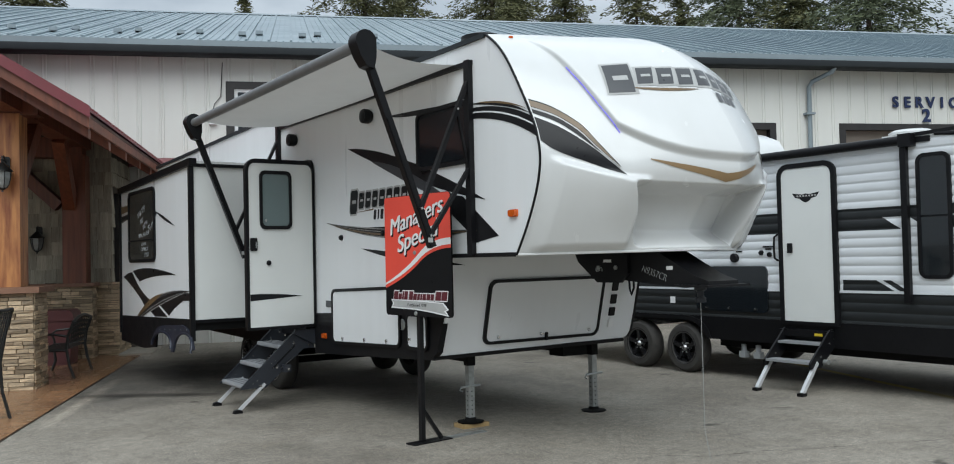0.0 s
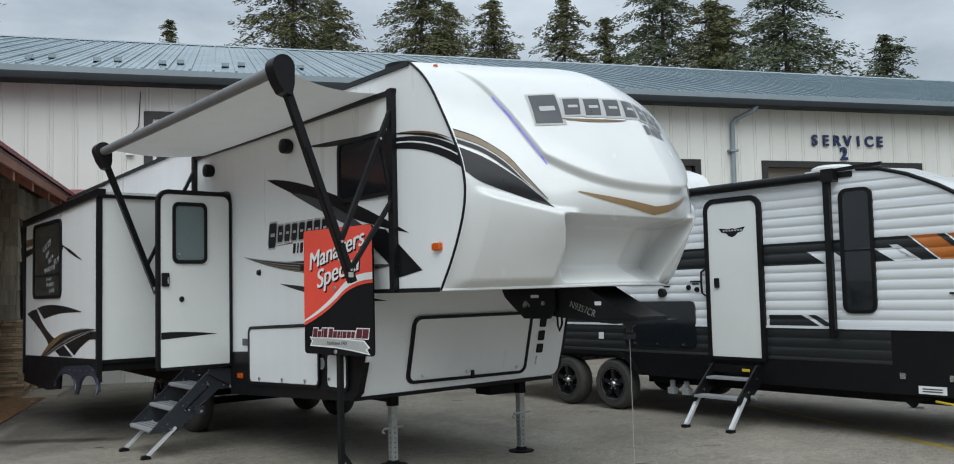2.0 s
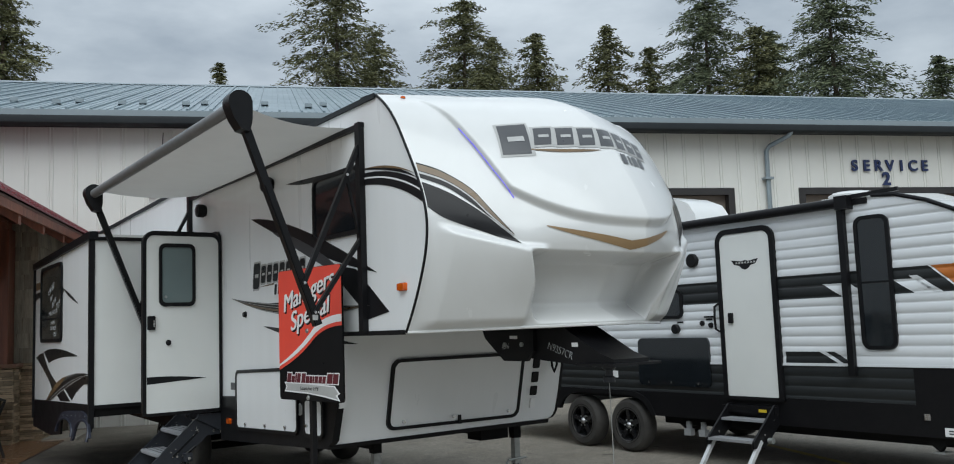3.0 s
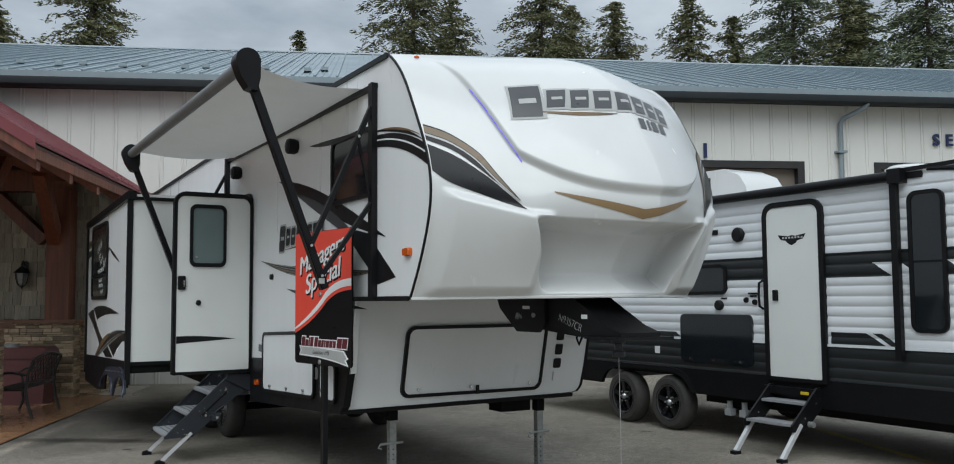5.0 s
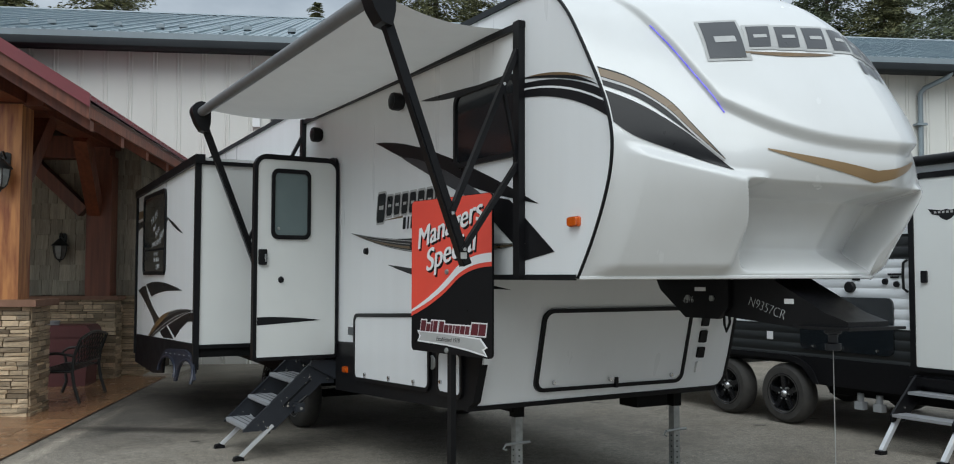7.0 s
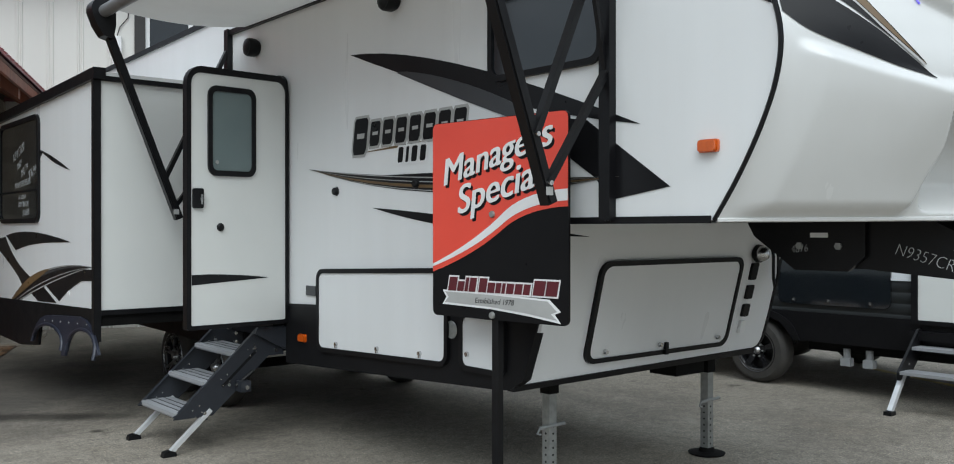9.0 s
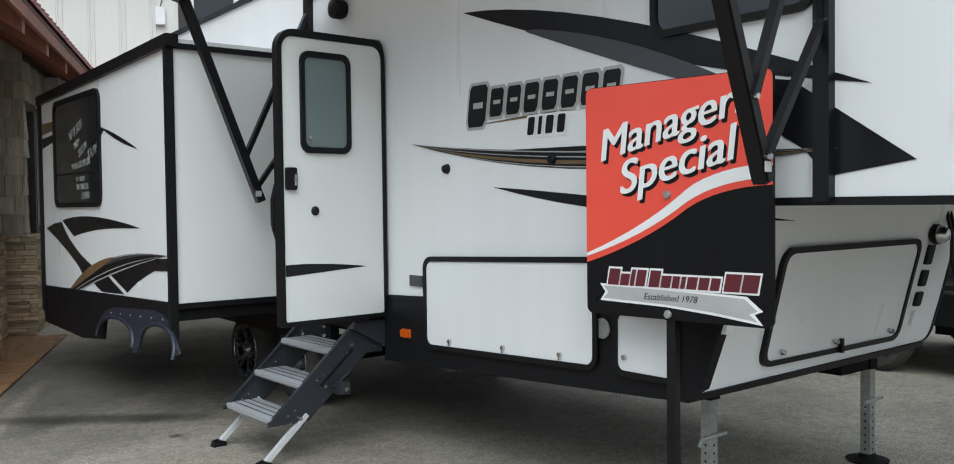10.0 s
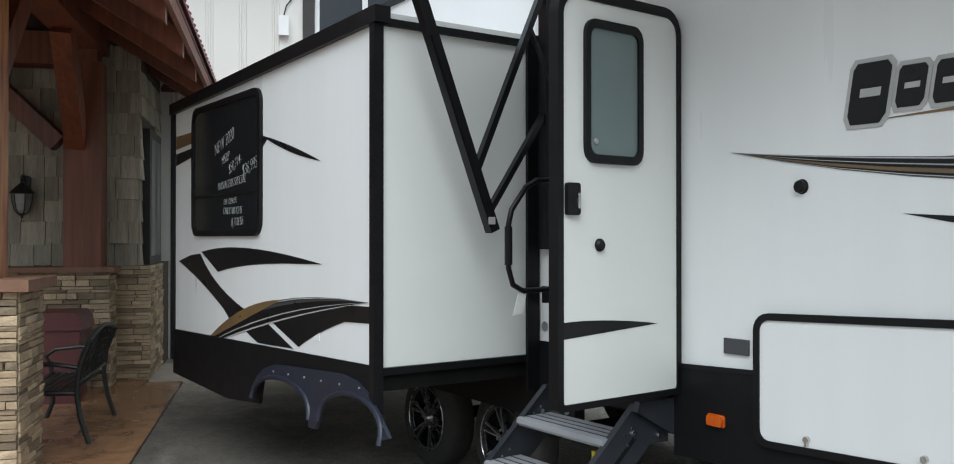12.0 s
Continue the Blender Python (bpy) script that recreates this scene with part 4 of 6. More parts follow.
decal("graphic", blade((8.88, 2.865), (7.9, 2.80), (6.27, 2.15), (7.35, 2.32)), M_DECAL_K)
decal("graphic", [(8.30, 2.67)] + curve_pts((8.2, 2.66), (7.6, 2.55), (7.0, 2.27)) + curve_pts((7.0, 2.20), (7.5, 2.36), (8.3, 2.66)), M_DECAL_G, t=0.005)
decal("graphic", [(7.25, 2.30), (6.98, 2.26), (6.62, 2.20), (6.09, 1.84), (6.46, 1.785), (6.56, 1.90)] + curve_pts((6.8, 2.05), (6.95, 2.16), (7.25, 2.30), 4)[:-1], M_DECAL_K, t=0.004)
SWOOSH = ((9.45, 2.09), (8.5, 1.975), (6.40, 1.90), (8.0, 1.75))
decal("graphic", blade(*SWOOSH), M_DECAL_G)
for k, (f0, f1, mt) in enumerate(((0.03, 0.10, M_DECAL_S), (0.13, 0.30, M_DECAL_K), (0.32, 0.37, M_DECAL_S), (0.40, 0.52, M_DECAL_K), (0.54, 0.74, M_DECAL_B), (0.76, 0.86, M_DECAL_K), (0.87, 0.92, M_DECAL_S))):
    decal("graphic_line", strip(*SWOOSH, f0, f1), mt, t=0.0045 + 0.0004 * k)
decal("graphic", blade((8.60, 1.785), (7.9, 1.745), (6.6, 1.60), (7.7, 1.60)), M_DECAL_K)
decal("graphic", blade((8.45, 2.0), (7.8, 1.99), (6.9, 1.97), (7.8, 1.94)), M_DECAL_K, t=0.006)
decal("graphic", blade((7.98, 3.09), (7.55, 3.08), (6.55, 3.02), (7.45, 2.98)), M_DECAL_K, t=0.005)
# swoosh that leads on to the front cap
decal("graphic", curve_pts((5.555, 2.60), (5.95, 2.82), (6.50, 2.86), 8) + curve_pts((6.50, 2.95), (6.0, 2.94), (5.61, 2.765), 8), M_DECAL_K, t=0.004)
decal("graphic", curve_pts((5.585, 2.69), (6.0, 2.885), (6.50, 2.905), 8) + curve_pts((6.50, 2.915), (6.0, 2.90), (5.59, 2.705), 8), M_WALL, t=0.0055)
decal("graphic", blade((5.63, 2.79), (5.95, 2.915), (6.50, 2.985), (6.0, 2.985)) + [], M_DECAL_K, t=0.004)
decal("graphic", blade((5.68, 2.835), (5.95, 2.93), (6.40, 2.982), (6.0, 2.975)) + [], M_DECAL_B, t=0.0055)


# the maker's name as plain slanted blocks
def name_blocks(parent, place, sizes, y0, step, big, material, edge):
    x = 0.0
    for i, (w, h, dz) in enumerate(sizes):
        sl = 0.16
        for pts, mt, lift in (((-0.018, -0.018, w + 0.018, h + 0.018), edge, 0.002), ((0, 0, w, h), material, 0.004)):
            a0, b0, a1, b1 = pts
            bm = bmesh.new()
            cut = 0.22 * (a1 - a0)
            q = [(a0 + cut * 0.5, b0), (a1 - cut * 0.6, b0), (a1, b0 + cut), (a1, b1 - cut * 0.7), (a1 - cut * 0.6, b1), (a0 + cut * 0.4, b1), (a0, b1 - cut * 0.7), (a0, b0 + cut)]
            vs = [bm.verts.new(place(x + a + sl * (b + dz), b + dz, lift)) for a, b in q]
            bm.faces.new(vs)
            part("name_block" if lift > 0.003 else "block_outline", bm, mt, parent, smooth=0)
        # a level pale slit in each large block
        if h < 0.12:
            x += w + step
            continue
        for a0, a1, b0, b1 in ((w * 0.26, w * 0.80, h * 0.44, h * 0.58),):
            bm = bmesh.new()
            bm.faces.new([bm.verts.new(place(x + a + sl * (b + dz), b + dz, 0.0052)) for a, b in ((a0, b0), (a1, b0), (a1, b1), (a0, b1))])
            part("block_slot", bm, edge, parent, smooth=0)
        x += w + step
    return x


LETTERS = [(0.17, 0.25, -0.05)] + [(0.118, 0.165, 0.0)] * 6 + [(0.118, 0.165, 0.0)]
name_side = part("name_plate", one(prism, [(8.80, 2.165), (8.25, 2.175), (8.0, 2.20), (8.3, 2.19)], "x", SX - 0.003, SX), M_DECAL_B, RV, "maker's name drawn as slanted blocks")
name_blocks(name_side, lambda a, b, l: (SX - 0.002 - l, 8.84 - a, 2.205 + b + 0.06 * 0), LETTERS, 0, 0.034, 0, M_DECAL_K, M_DECAL_S)
name_blocks(name_side, lambda a, b, l: (SX - 0.002 - l, 8.30 - a, 2.075 + b), [(0.055, 0.10, 0), (0.03, 0.10, 0), (0.06, 0.10, 0), (0.06, 0.10, 0)], 0, 0.032, 0, M_DECAL_K, M_WALL)


# ---------- graphics and fittings on the front cap ----------
def cap_patch(bm, upper, lower, mirror=1, lift=0.004, n=18, m=4):
    """A strip of vinyl on the cap between two lines of (o, v)."""
    rows = []
    for i in range(n + 1):
        t = i / n
        a, b = along(upper, t), along(lower, t)
        rows.append([bm.verts.new(cap_point(mirror * (a[0] + (b[0] - a[0]) * k / m), a[1] + (b[1] - a[1]) * k / m, lift)) for k in range(m + 1)])
    for r, q in zip(rows, rows[1:]):
        for k in range(m):
            bm.faces.new((r[k], r[k + 1], q[k + 1], q[k]))


BR_U = [(-0.99, 0.645), (-0.888, 0.61), (-0.788, 0.54), (-0.725, 0.46), (-0.638, 0.36)]
BR_L = [(-0.995, 0.585), (-0.90, 0.545), (-0.82, 0.49), (-0.74, 0.43), (-0.637, 0.357)]
BR_M = [(-0.993, 0.615), (-0.894, 0.578), (-0.805, 0.515), (-0.735, 0.443), (-0.642, 0.362)]
BK_U = [(-0.995, 0.568), (-0.888, 0.517), (-0.762, 0.44), (-0.69, 0.385), (-0.615, 0.325)]
BK_L = [(-0.995, 0.455), (-0.925, 0.412), (-0.775, 0.368), (-0.70, 0.345), (-0.615, 0.323)]
for s in (1, -1):
    part("cap_graphic", one(cap_patch, BR_U, BR_L, s, 0.0045), M_DECAL_K, RV)
    part("cap_graphic", one(cap_patch, [(o, v - 0.006) for o, v in BR_U], BR_M, s, 0.0065), M_DECAL_B, RV, "bronze swoosh on the cap")
    part("cap_graphic", one(cap_patch, [(o, v - 0.003) for o, v in BR_M], [(o, v - 0.012) for o, v in BR_M], s, 0.0065), M_DECAL_S, RV)
    part("cap_graphic", one(cap_patch, BK_U, BK_L, s, 0.0045), M_DECAL_K, RV)
CH_U, CH_L = [(-0.487, 0.402), (-0.36, 0.390), (-0.22, 0.375), (-0.08, 0.355)], [(-0.487, 0.398), (-0.36, 0.370), (-0.22, 0.343), (-0.08, 0.312)]
for s in (1, -1):
    part("chevron", one(cap_patch, [(s * (o + 0.08) - 0.08, v) for o, v in CH_U], [(s * (o + 0.08) - 0.08, v) for o, v in CH_L], 1, 0.006, 14, 3), M_GOLD, RV, "gold chevron")
part("led_strip", one(tube, [cap_point(-0.715 + 0.112 * t, 0.745 - 0.245 * t, 0.005) for t in [i / 14 for i in range(15)]], 0.0045, 6), M_LED, RV, "blue glowing LED strip")


def on_cap(bm, q, lift):
    """A block outline of (o, v) corners laid on the cap, as a small grid."""
    (o0, v0), (o1, v1), (o2, v2), (o3, v3) = q
    n = 6
    g = []
    for j in range(n + 1):
        t = j / n
        row = []
        for i in range(n + 1):
            s = i / n
            o = (1 - t) * ((1 - s) * o0 + s * o1) + t * ((1 - s) * o3 + s * o2)
            v = (1 - t) * ((1 - s) * v0 + s * v1) + t * ((1 - s) * v3 + s * v2)
            row.append(bm.verts.new(cap_point(o, v, lift)))
        g.append(row)
    for j in range(n):
        for i in range(n):
            bm.faces.new((g[j][i], g[j][i + 1], g[j + 1][i + 1], g[j + 1][i]))


name_cap = part("cap_name", one(cap_patch, [(-0.44, 0.648), (-0.30, 0.643), (-0.16, 0.640), (-0.08, 0.638)], [(-0.44, 0.644), (-0.30, 0.634), (-0.16, 0.633), (-0.08, 0.637)], 1, 0.005), M_DECAL_B, RV, "maker's name drawn as slanted grey blocks")
for i, (o0, o1, v0, v1) in enumerate([(-0.575, -0.425, 0.632, 0.725)] + [(-0.405 + 0.112 * j, -0.308 + 0.112 * j, 0.657 - 0.003 * j, 0.709 - 0.003 * j) for j in range(7)]):
    sl = 0.035
    part("block_outline", one(on_cap, [(o0 - 0.012, v0 - 0.006), (o1 + 0.004, v0 - 0.006), (o1 + sl + 0.012, v1 + 0.006), (o0 + sl - 0.008, v1 + 0.006)], 0.005), M_DECAL_S, name_cap)
    part("name_block", one(on_cap, [(o0, v0), (o1 - 0.012, v0), (o1 + sl, v1), (o0 + sl + 0.004, v1)], 0.0075), M_DECAL_G, name_cap)
    wo, hv = o1 - o0, v1 - v0
    for a0, a1, b0, b1 in ((0.26, 0.80, 0.42, 0.58),):
        part("block_slot", one(on_cap, [(o0 + wo * a0 + sl * b0, v0 + hv * b0), (o0 + wo * a1 + sl * b0, v0 + hv * b0), (o0 + wo * a1 + sl * b1, v0 + hv * b1), (o0 + wo * a0 + sl * b1, v0 + hv * b1)], 0.0095), M_DECAL_S, name_cap)
for j, w in enumerate((0.05, 0.022, 0.055, 0.055)):
    o0 = 0.02 + (0, 0.072, 0.112, 0.19)[j]
    part("name_block", one(on_cap, [(o0, 0.600), (o0 + w, 0.600), (o0 + w + 0.015, 0.630), (o0 + 0.015, 0.630)], 0.006), M_DECAL_G, name_cap)
rv_ = part("roof_vent", one(lathe, [(0.18, 0.0), (0.20, 0.02), (0.20, 0.045), (0.16, 0.06)], (4.82, 6.95, ROOF + 0.14), "z", 28), M_BLACK, RV, "round black roof vent")
part("vent_base", one(box, 4.70, 4.94, 6.83, 7.07, ROOF + 0.02, ROOF + 0.14), M_WHITE, rv_)
part("cap_edge_trim", one(tube, [tuple(cap_point(i / 20 - 1, 0.0)) for i in range(41)], 0.012, 6), M_WHITE, RV)

# ---------- kingpin hitch ----------
hitch = part("kingpin_hitch", one(prism, [(6.15, 1.69), (5.36, 1.69), (4.95, 1.485), (4.80, 1.44), (4.80, 1.405), (5.05, 1.385), (5.62, 1.43), (6.0, 1.47), (6.15, 1.60)], "x", 5.40, 5.74), M_SATIN, RV, "black steel kingpin box", bevel=0.008)
part("side_plate", one(prism, [(6.35, 1.69), (5.66, 1.69), (5.66, 1.50), (5.75, 1.42), (6.05, 1.42), (6.30, 1.60)], "x", 5.37, 5.398), M_SATIN, hitch, bevel=0.004)
part("side_plate", one(prism, [(6.35, 1.69), (5.66, 1.69), (5.66, 1.50), (5.75, 1.42), (6.05, 1.42), (6.30, 1.60)], "x", 5.742, 5.77), M_SATIN, hitch, bevel=0.004)
part("lube_plate", one(box, 5.33, 5.81, 4.74, 5.12, 1.395, 1.412), M_SATIN, hitch, bevel=0.004)
part("kingpin", one(lathe, [(0.04, -0.13), (0.045, -0.125), (0.045, -0.09), (0.028, -0.085), (0.028, -0.04), (0.05, -0.03), (0.05, 0.0)], (5.57, 5.04, 1.395), "z", 16), M_STEEL_D, hitch)
for y in (5.80, 6.02):
    part("bolt", one(lathe, [(0.02, -0.014), (0.02, 0.0)], (5.37, y, 1.55), "x", 6), M_ZINC, hitch)
part("label", one(box, 5.398, 5.3995, 5.17, 5.24, 1.53, 1.56), M_PAPER, hitch)
part("label", one(box, 5.3685, 5.3695, 5.86, 5.96, 1.595, 1.62), M_PAPER, hitch)
text_part("chalk_number", "4876", hitch, M_CHALK, pose(5.3675, 6.02, 1.515, 90, 0, -90) @ pose(0, 0, 0, 0, 0, 6), 0.06, 0.1, 0.001, -0.0018, squeeze=0.85)
text_part("chalk_number", "N9357CR", hitch, M_CHALK, pose(5.3975, 5.385, 1.475, 90, 0, -90) @ pose(0, 0, 0, 0, 0, -16), 0.085, 0.12, 0.001, -0.0025, squeeze=0.85)
part("pull_cable", one(tube, [(5.57, 5.04, 1.27), (5.575, 5.04, 0.7), (5.565, 5.03, 0.25), (5.59, 5.0, 0.02)], 0.0028, 5), M_CABLE, hitch)

# ---------- entry door, open ----------
leaf = pose(SX - 0.015, 9.80, 0, 0, 0, 183) @ Matrix.Diagonal((0.905, 1, 1, 1))
door = part("entry_door", one(prism, rtop(0.03, 0.89, 0.935, 2.775, 0.09), "y", 0.0, 0.042), M_CREAM, RV, "white entry door standing open")
door.matrix_local = leaf
part("door_edge", one(ring, rtop(0.0, 0.925, 0.912, 2.82, 0.13, 0.02), rtop(0.032, 0.887, 0.943, 2.772, 0.085), "y", -0.012, 0.050), M_BLACK, door, "black door edge")
part("window_glass", one(prism, rrect(0.34, 0.72, 2.06, 2.66, 0.05), "y", 0.042, 0.05), M_GLASSF, door, "frosted door window")
part("window_frame", one(ring, rrect(0.32, 0.745, 2.03, 2.69, 0.07), rrect(0.355, 0.71, 2.07, 2.65, 0.045), "y", 0.04, 0.062), M_BLACK, door)
part("door_latch", one(prism, rrect(0.79, 0.875, 1.79, 1.935, 0.015), "y", 0.04, 0.068), M_BLACK, door, bevel=0.006)
part("paddle", one(box, 0.802, 0.818, 0.062, 0.078, 1.82, 1.89), M_CHROME, door)
part("deadbolt", one(lathe, [(0.03, 0.042), (0.03, 0.055), (0.02, 0.066)], (0.635, 0, 1.655), "y", 16), M_BLACK, door)
part("door_graphic", one(prism, [(0.88, 1.31)] + curve_pts((0.75, 1.312), (0.45, 1.305), (0.19, 1.272), 8) + [(0.45, 1.258), (0.88, 1.235)], "y", 0.041, 0.0445), M_DECAL_K, door, smooth=0)
part("window_button", one(lathe, [(0.016, 0.05), (0.012, 0.058)], (0.665, 0, 2.13), "y", 12), M_ZINC, door)
df = part("door_frame", one(ring, rrect(9.785, 10.575, 0.90, 2.85, 0.10), rrect(9.83, 10.53, 0.945, 2.805, 0.07), "x", SX - 0.03, SX + 0.05), M_BLACK, RV, "black door frame")
for z in (1.0, 1.9, 2.7):
    part("hinge", one(lathe, [(0.012, -0.06), (0.012, 0.06)], (SX - 0.035, 9.80, z), "z", 8), M_BLACK, df)
gh = part("grab_handle", one(tube, [(4.33, 10.60, 2.02)] + [(4.10, 10.60, 2.01), (4.02, 10.60, 1.97), (3.92, 10.60, 1.84), (3.90, 10.60, 1.76), (3.90, 10.60, 1.52), (3.93, 10.60, 1.43), (4.0, 10.60, 1.395), (4.33, 10.60, 1.40)], 0.016, 10), M_SATIN, RV, "black folding grab handle")
part("grip", one(tube, [(3.90, 10.60, 1.54), (3.90, 10.60, 1.75)], 0.022, 10), M_BLACK, gh)
part("tag", one(prism, [(3.97, 1.385), (4.03, 1.395), (4.0, 1.27), (3.93, 1.26)], "y", 10.60, 10.603), M_PAPER, gh)
part("door_side_graphic", one(prism, [(10.60, 1.40), (10.86, 1.40), (10.86, 1.30), (10.60, 1.31)], "x", SX - 0.004, SX), M_DECAL_K, RV, smooth=0)
for y, z, r in ((10.74, 1.16, 0.055), (10.835, 1.16, 0.03)):
    part("seal_sticker", one(lathe, [(r, -0.004), (r, 0.0)], (SX, y, z), "x", 18), M_ZINC, RV)

# ---------- entry steps ----------
steps = part("entry_steps", one(bar, (4.28, 10.10, 0.90), (4.28, 10.09, 0.86), 0.72, 0.1), M_SATIN, RV, "folding steps of dark steel with grey treads")
steps.data.clear_geometry()
sb = bmesh.new()
box(sb, 4.24, 4.34, 9.83, 10.58, 0.80, 0.90)
sb.to_mesh(steps.data)
sb.free()
STR = [(4.34, 0.875), (4.115, 0.87), (3.47, 0.275), (3.46, 0.255), (3.755, 0.255), (4.21, 0.66), (4.34, 0.66)]
for y, s_ in ((9.85, -1), (10.56, 1)):
    st = part("stringer", one(prism, STR, "y", y - 0.008, y + 0.008), M_STEEL_D, steps, "dark steel side plate", bevel=0.003)
    part("edge_flange", one(bar, (4.115, y - s_ * 0.015, 0.866), (3.468, y - s_ * 0.015, 0.269), 0.03, 0.006, (0, 0, 1)), M_STEEL_D, st)
    part("slot", one(bar, (3.83, y + s_ * 0.009, 0.46), (4.10, y + s_ * 0.009, 0.70), 0.004, 0.022), M_BLACK, st)
    for i in range(3):
        for dx, dz_ in ((0.10, 0.02), (0.15, 0.05), (0.12, -0.03), (0.17, 0.0)):
            part("rivet", one(lathe, [(0.006, -0.013), (0.006, 0.013)], (3.50 + 0.218 * i + dx, y, 0.29 + 0.207 * i + dz_), "y", 6), M_CHROME, st)
    for px, pz in ((3.69, 0.28), (3.88, 0.47), (4.09, 0.73), (4.20, 0.82), (4.27, 0.77), (4.27, 0.70)):
        part("bolt", one(lathe, [(0.013, -0.022), (0.016, -0.012), (0.016, 0.012), (0.013, 0.022)], (px, y, pz), "y", 8), M_CHROME, st)
    lg = part("leg", one(bar, (3.74, y, 0.30), (3.44, y, 0.03), 0.03, 0.042, (0, 1, 0)), M_LEG, steps, "pale aluminium adjustable leg")
    part("rubber_foot", one(prism, [(3.375, 0.0), (3.475, 0.0), (3.47, 0.03), (3.43, 0.045), (3.385, 0.035)], "y", y - 0.03, y + 0.03), M_BLACK, lg, bevel=0.006)
for i in range(3):
    x0, z = 3.478 + 0.217 * i, 0.302 + 0.207 * i
    tr = part("tread", one(prism, [(x0 + 0.012, z - 0.045), (x0, z - 0.03), (x0 + 0.004, z - 0.006), (x0 + 0.015, z), (x0 + 0.245, z), (x0 + 0.245, z - 0.03)], "y", 9.864, 10.546), M_ALU, steps, "grooved grey tread", bevel=0.003)
    for k in range(3):
        part("groove", one(box, x0 + 0.055 + 0.06 * k, x0 + 0.065 + 0.06 * k, 9.868, 10.542, z - 0.001, z + 0.0015), M_BLACK, tr)
    part("riser_bar", one(box, x0 + 0.215, x0 + 0.245, 9.86, 10.55, z - 0.08, z - 0.031), M_STEEL_D, tr)
part("top_hinge_plate", one(prism, [(4.34, 0.885), (4.10, 0.885), (4.08, 0.84), (4.34, 0.70)], "y", 9.80, 9.838), M_STEEL_D, steps, bevel=0.004)
part("spring_cylinder", one(tube, [(3.92, 9.80, 0.46), (4.06, 9.80, 0.56)], 0.014, 10), M_SATIN, steps)
part("spring_bracket", one(box, 3.93, 4.01, 9.73, 9.82, 0.42, 0.50), M_STEEL_D, steps, bevel=0.006)
part("bracket_bolt", one(lathe, [(0.016, -0.02), (0.016, 0.0)], (3.97, 9.73, 0.455), "y", 8), M_CHROME, steps)
part("safety_tab", one(box, 4.0, 4.03, 10.01, 10.04, 0.50, 0.62), M_YELLOW, steps)

# ---------- awning ----------
awning = part("awning", one(tube, [(3.33, 6.52, 3.405), (3.21, 10.60, 3.31)], 0.048, 16), M_ROLLER, RV, "open awning with a grey roller and pale fabric")


def fabric(bm):
    n, m = 16, 30
    g = []
    for j in range(m + 1):
        y = 6.55 + (10.58 - 6.55) * j / m
        row = []
        for i in range(n + 1):
            t = i / n
            sag = 0.055 * math.sin(math.pi * t) + 0.015 * math.sin(math.pi * j / m)
            row.append(bm.verts.new((3.33 - 0.12 * j / m + (1.0 + 0.12 * j / m) * t, y + (0.05 * math.sin(math.pi * t) + 0.12 * t * t) * (1 - 2 * j / m), 3.405 - 0.095 * (1 - t) * j / m - 0.03 * t * j / m - 0.045 * t - sag + 0.035 * (1 - t))))
        g.append(row)
    for a, b in zip(g, g[1:]):
        for i in range(n):
            bm.faces.new((a[i], a[i + 1], b[i + 1], b[i]))


part("fabric", one(fabric), M_FABRIC, awning, "off-white awning fabric")
part("wall_rail", one(box, SX - 0.035, SX, 6.42, 10.84, 3.315, 3.355), M_BLACK, awning)
for y, zb, ya, hx, hz in ((6.46, 1.68, 6.49, 0.0, 0.0), (10.80, 1.62, 10.63, -0.13, -0.09)):
    ra = part("mount_rail", one(box, SX - 0.05, SX - 0.002, y - 0.036, y + 0.036, zb, 3.36), M_SATIN, awning, "black upright mounting rail", bevel=0.006)
    ax = lambda t: (3.345 + hx + 0.60 * t, ya, 3.36 + hz * (1 - 0.6 * t) - 1.60 * t)
    ar = part("arm", one(bar, ax(0.0), ax(1.0), 0.06, 0.06, (0, 1, 0)), M_SATIN, awning, "black awning arm", bevel=0.015)
    part("arm_channel", one(bar, ax(0.34), ax(0.995), 0.042, 0.078, (0, 1, 0)), M_SATIN, ar, bevel=0.006)
    kn = bmesh.new()
    s_ = -1 if y < 8 else 1
    prism(kn, [(a + hx, b + hz) for a, b in [(3.335 + 0.092 * math.cos(radians(q)), 3.412 + 0.092 * math.sin(radians(q))) for q in range(-10, 211, 20)] + [(3.285, 3.29), (3.335, 3.215), (3.405, 3.195), (3.425, 3.29)]], "y", ya - 0.07, ya + 0.07)
    part("end_head", kn, M_BLACK, awning, "black moulded awning head", bevel=0.025)
    for p0, p1, w in (((4.31, y, 3.17), ax(0.80), 0.035), ((4.31, y, 2.42), ax(0.94), 0.032), ((4.20, y, 2.93), (4.31, y, 2.42), 0.02)):
        p1 = (p1[0], y if y < 8 else ya, p1[2])
        br = part("brace", one(bar, p0, p1, w, w * 1.2, (0, 1, 0)), M_SATIN, awning, bevel=0.004)
        for p in (p0, p1):
            part("rivet", one(lathe, [(0.012, -0.028), (0.012, 0.028)], p, "y", 8), M_CHROME, br)
    part("arm_label", one(box, ax(0.97)[0] - 0.04, ax(0.97)[0] + 0.005, ya - 0.0422, ya - 0.0412, ax(0.97)[2] - 0.01, ax(0.97)[2] + 0.03), M_DECAL_S, ar)

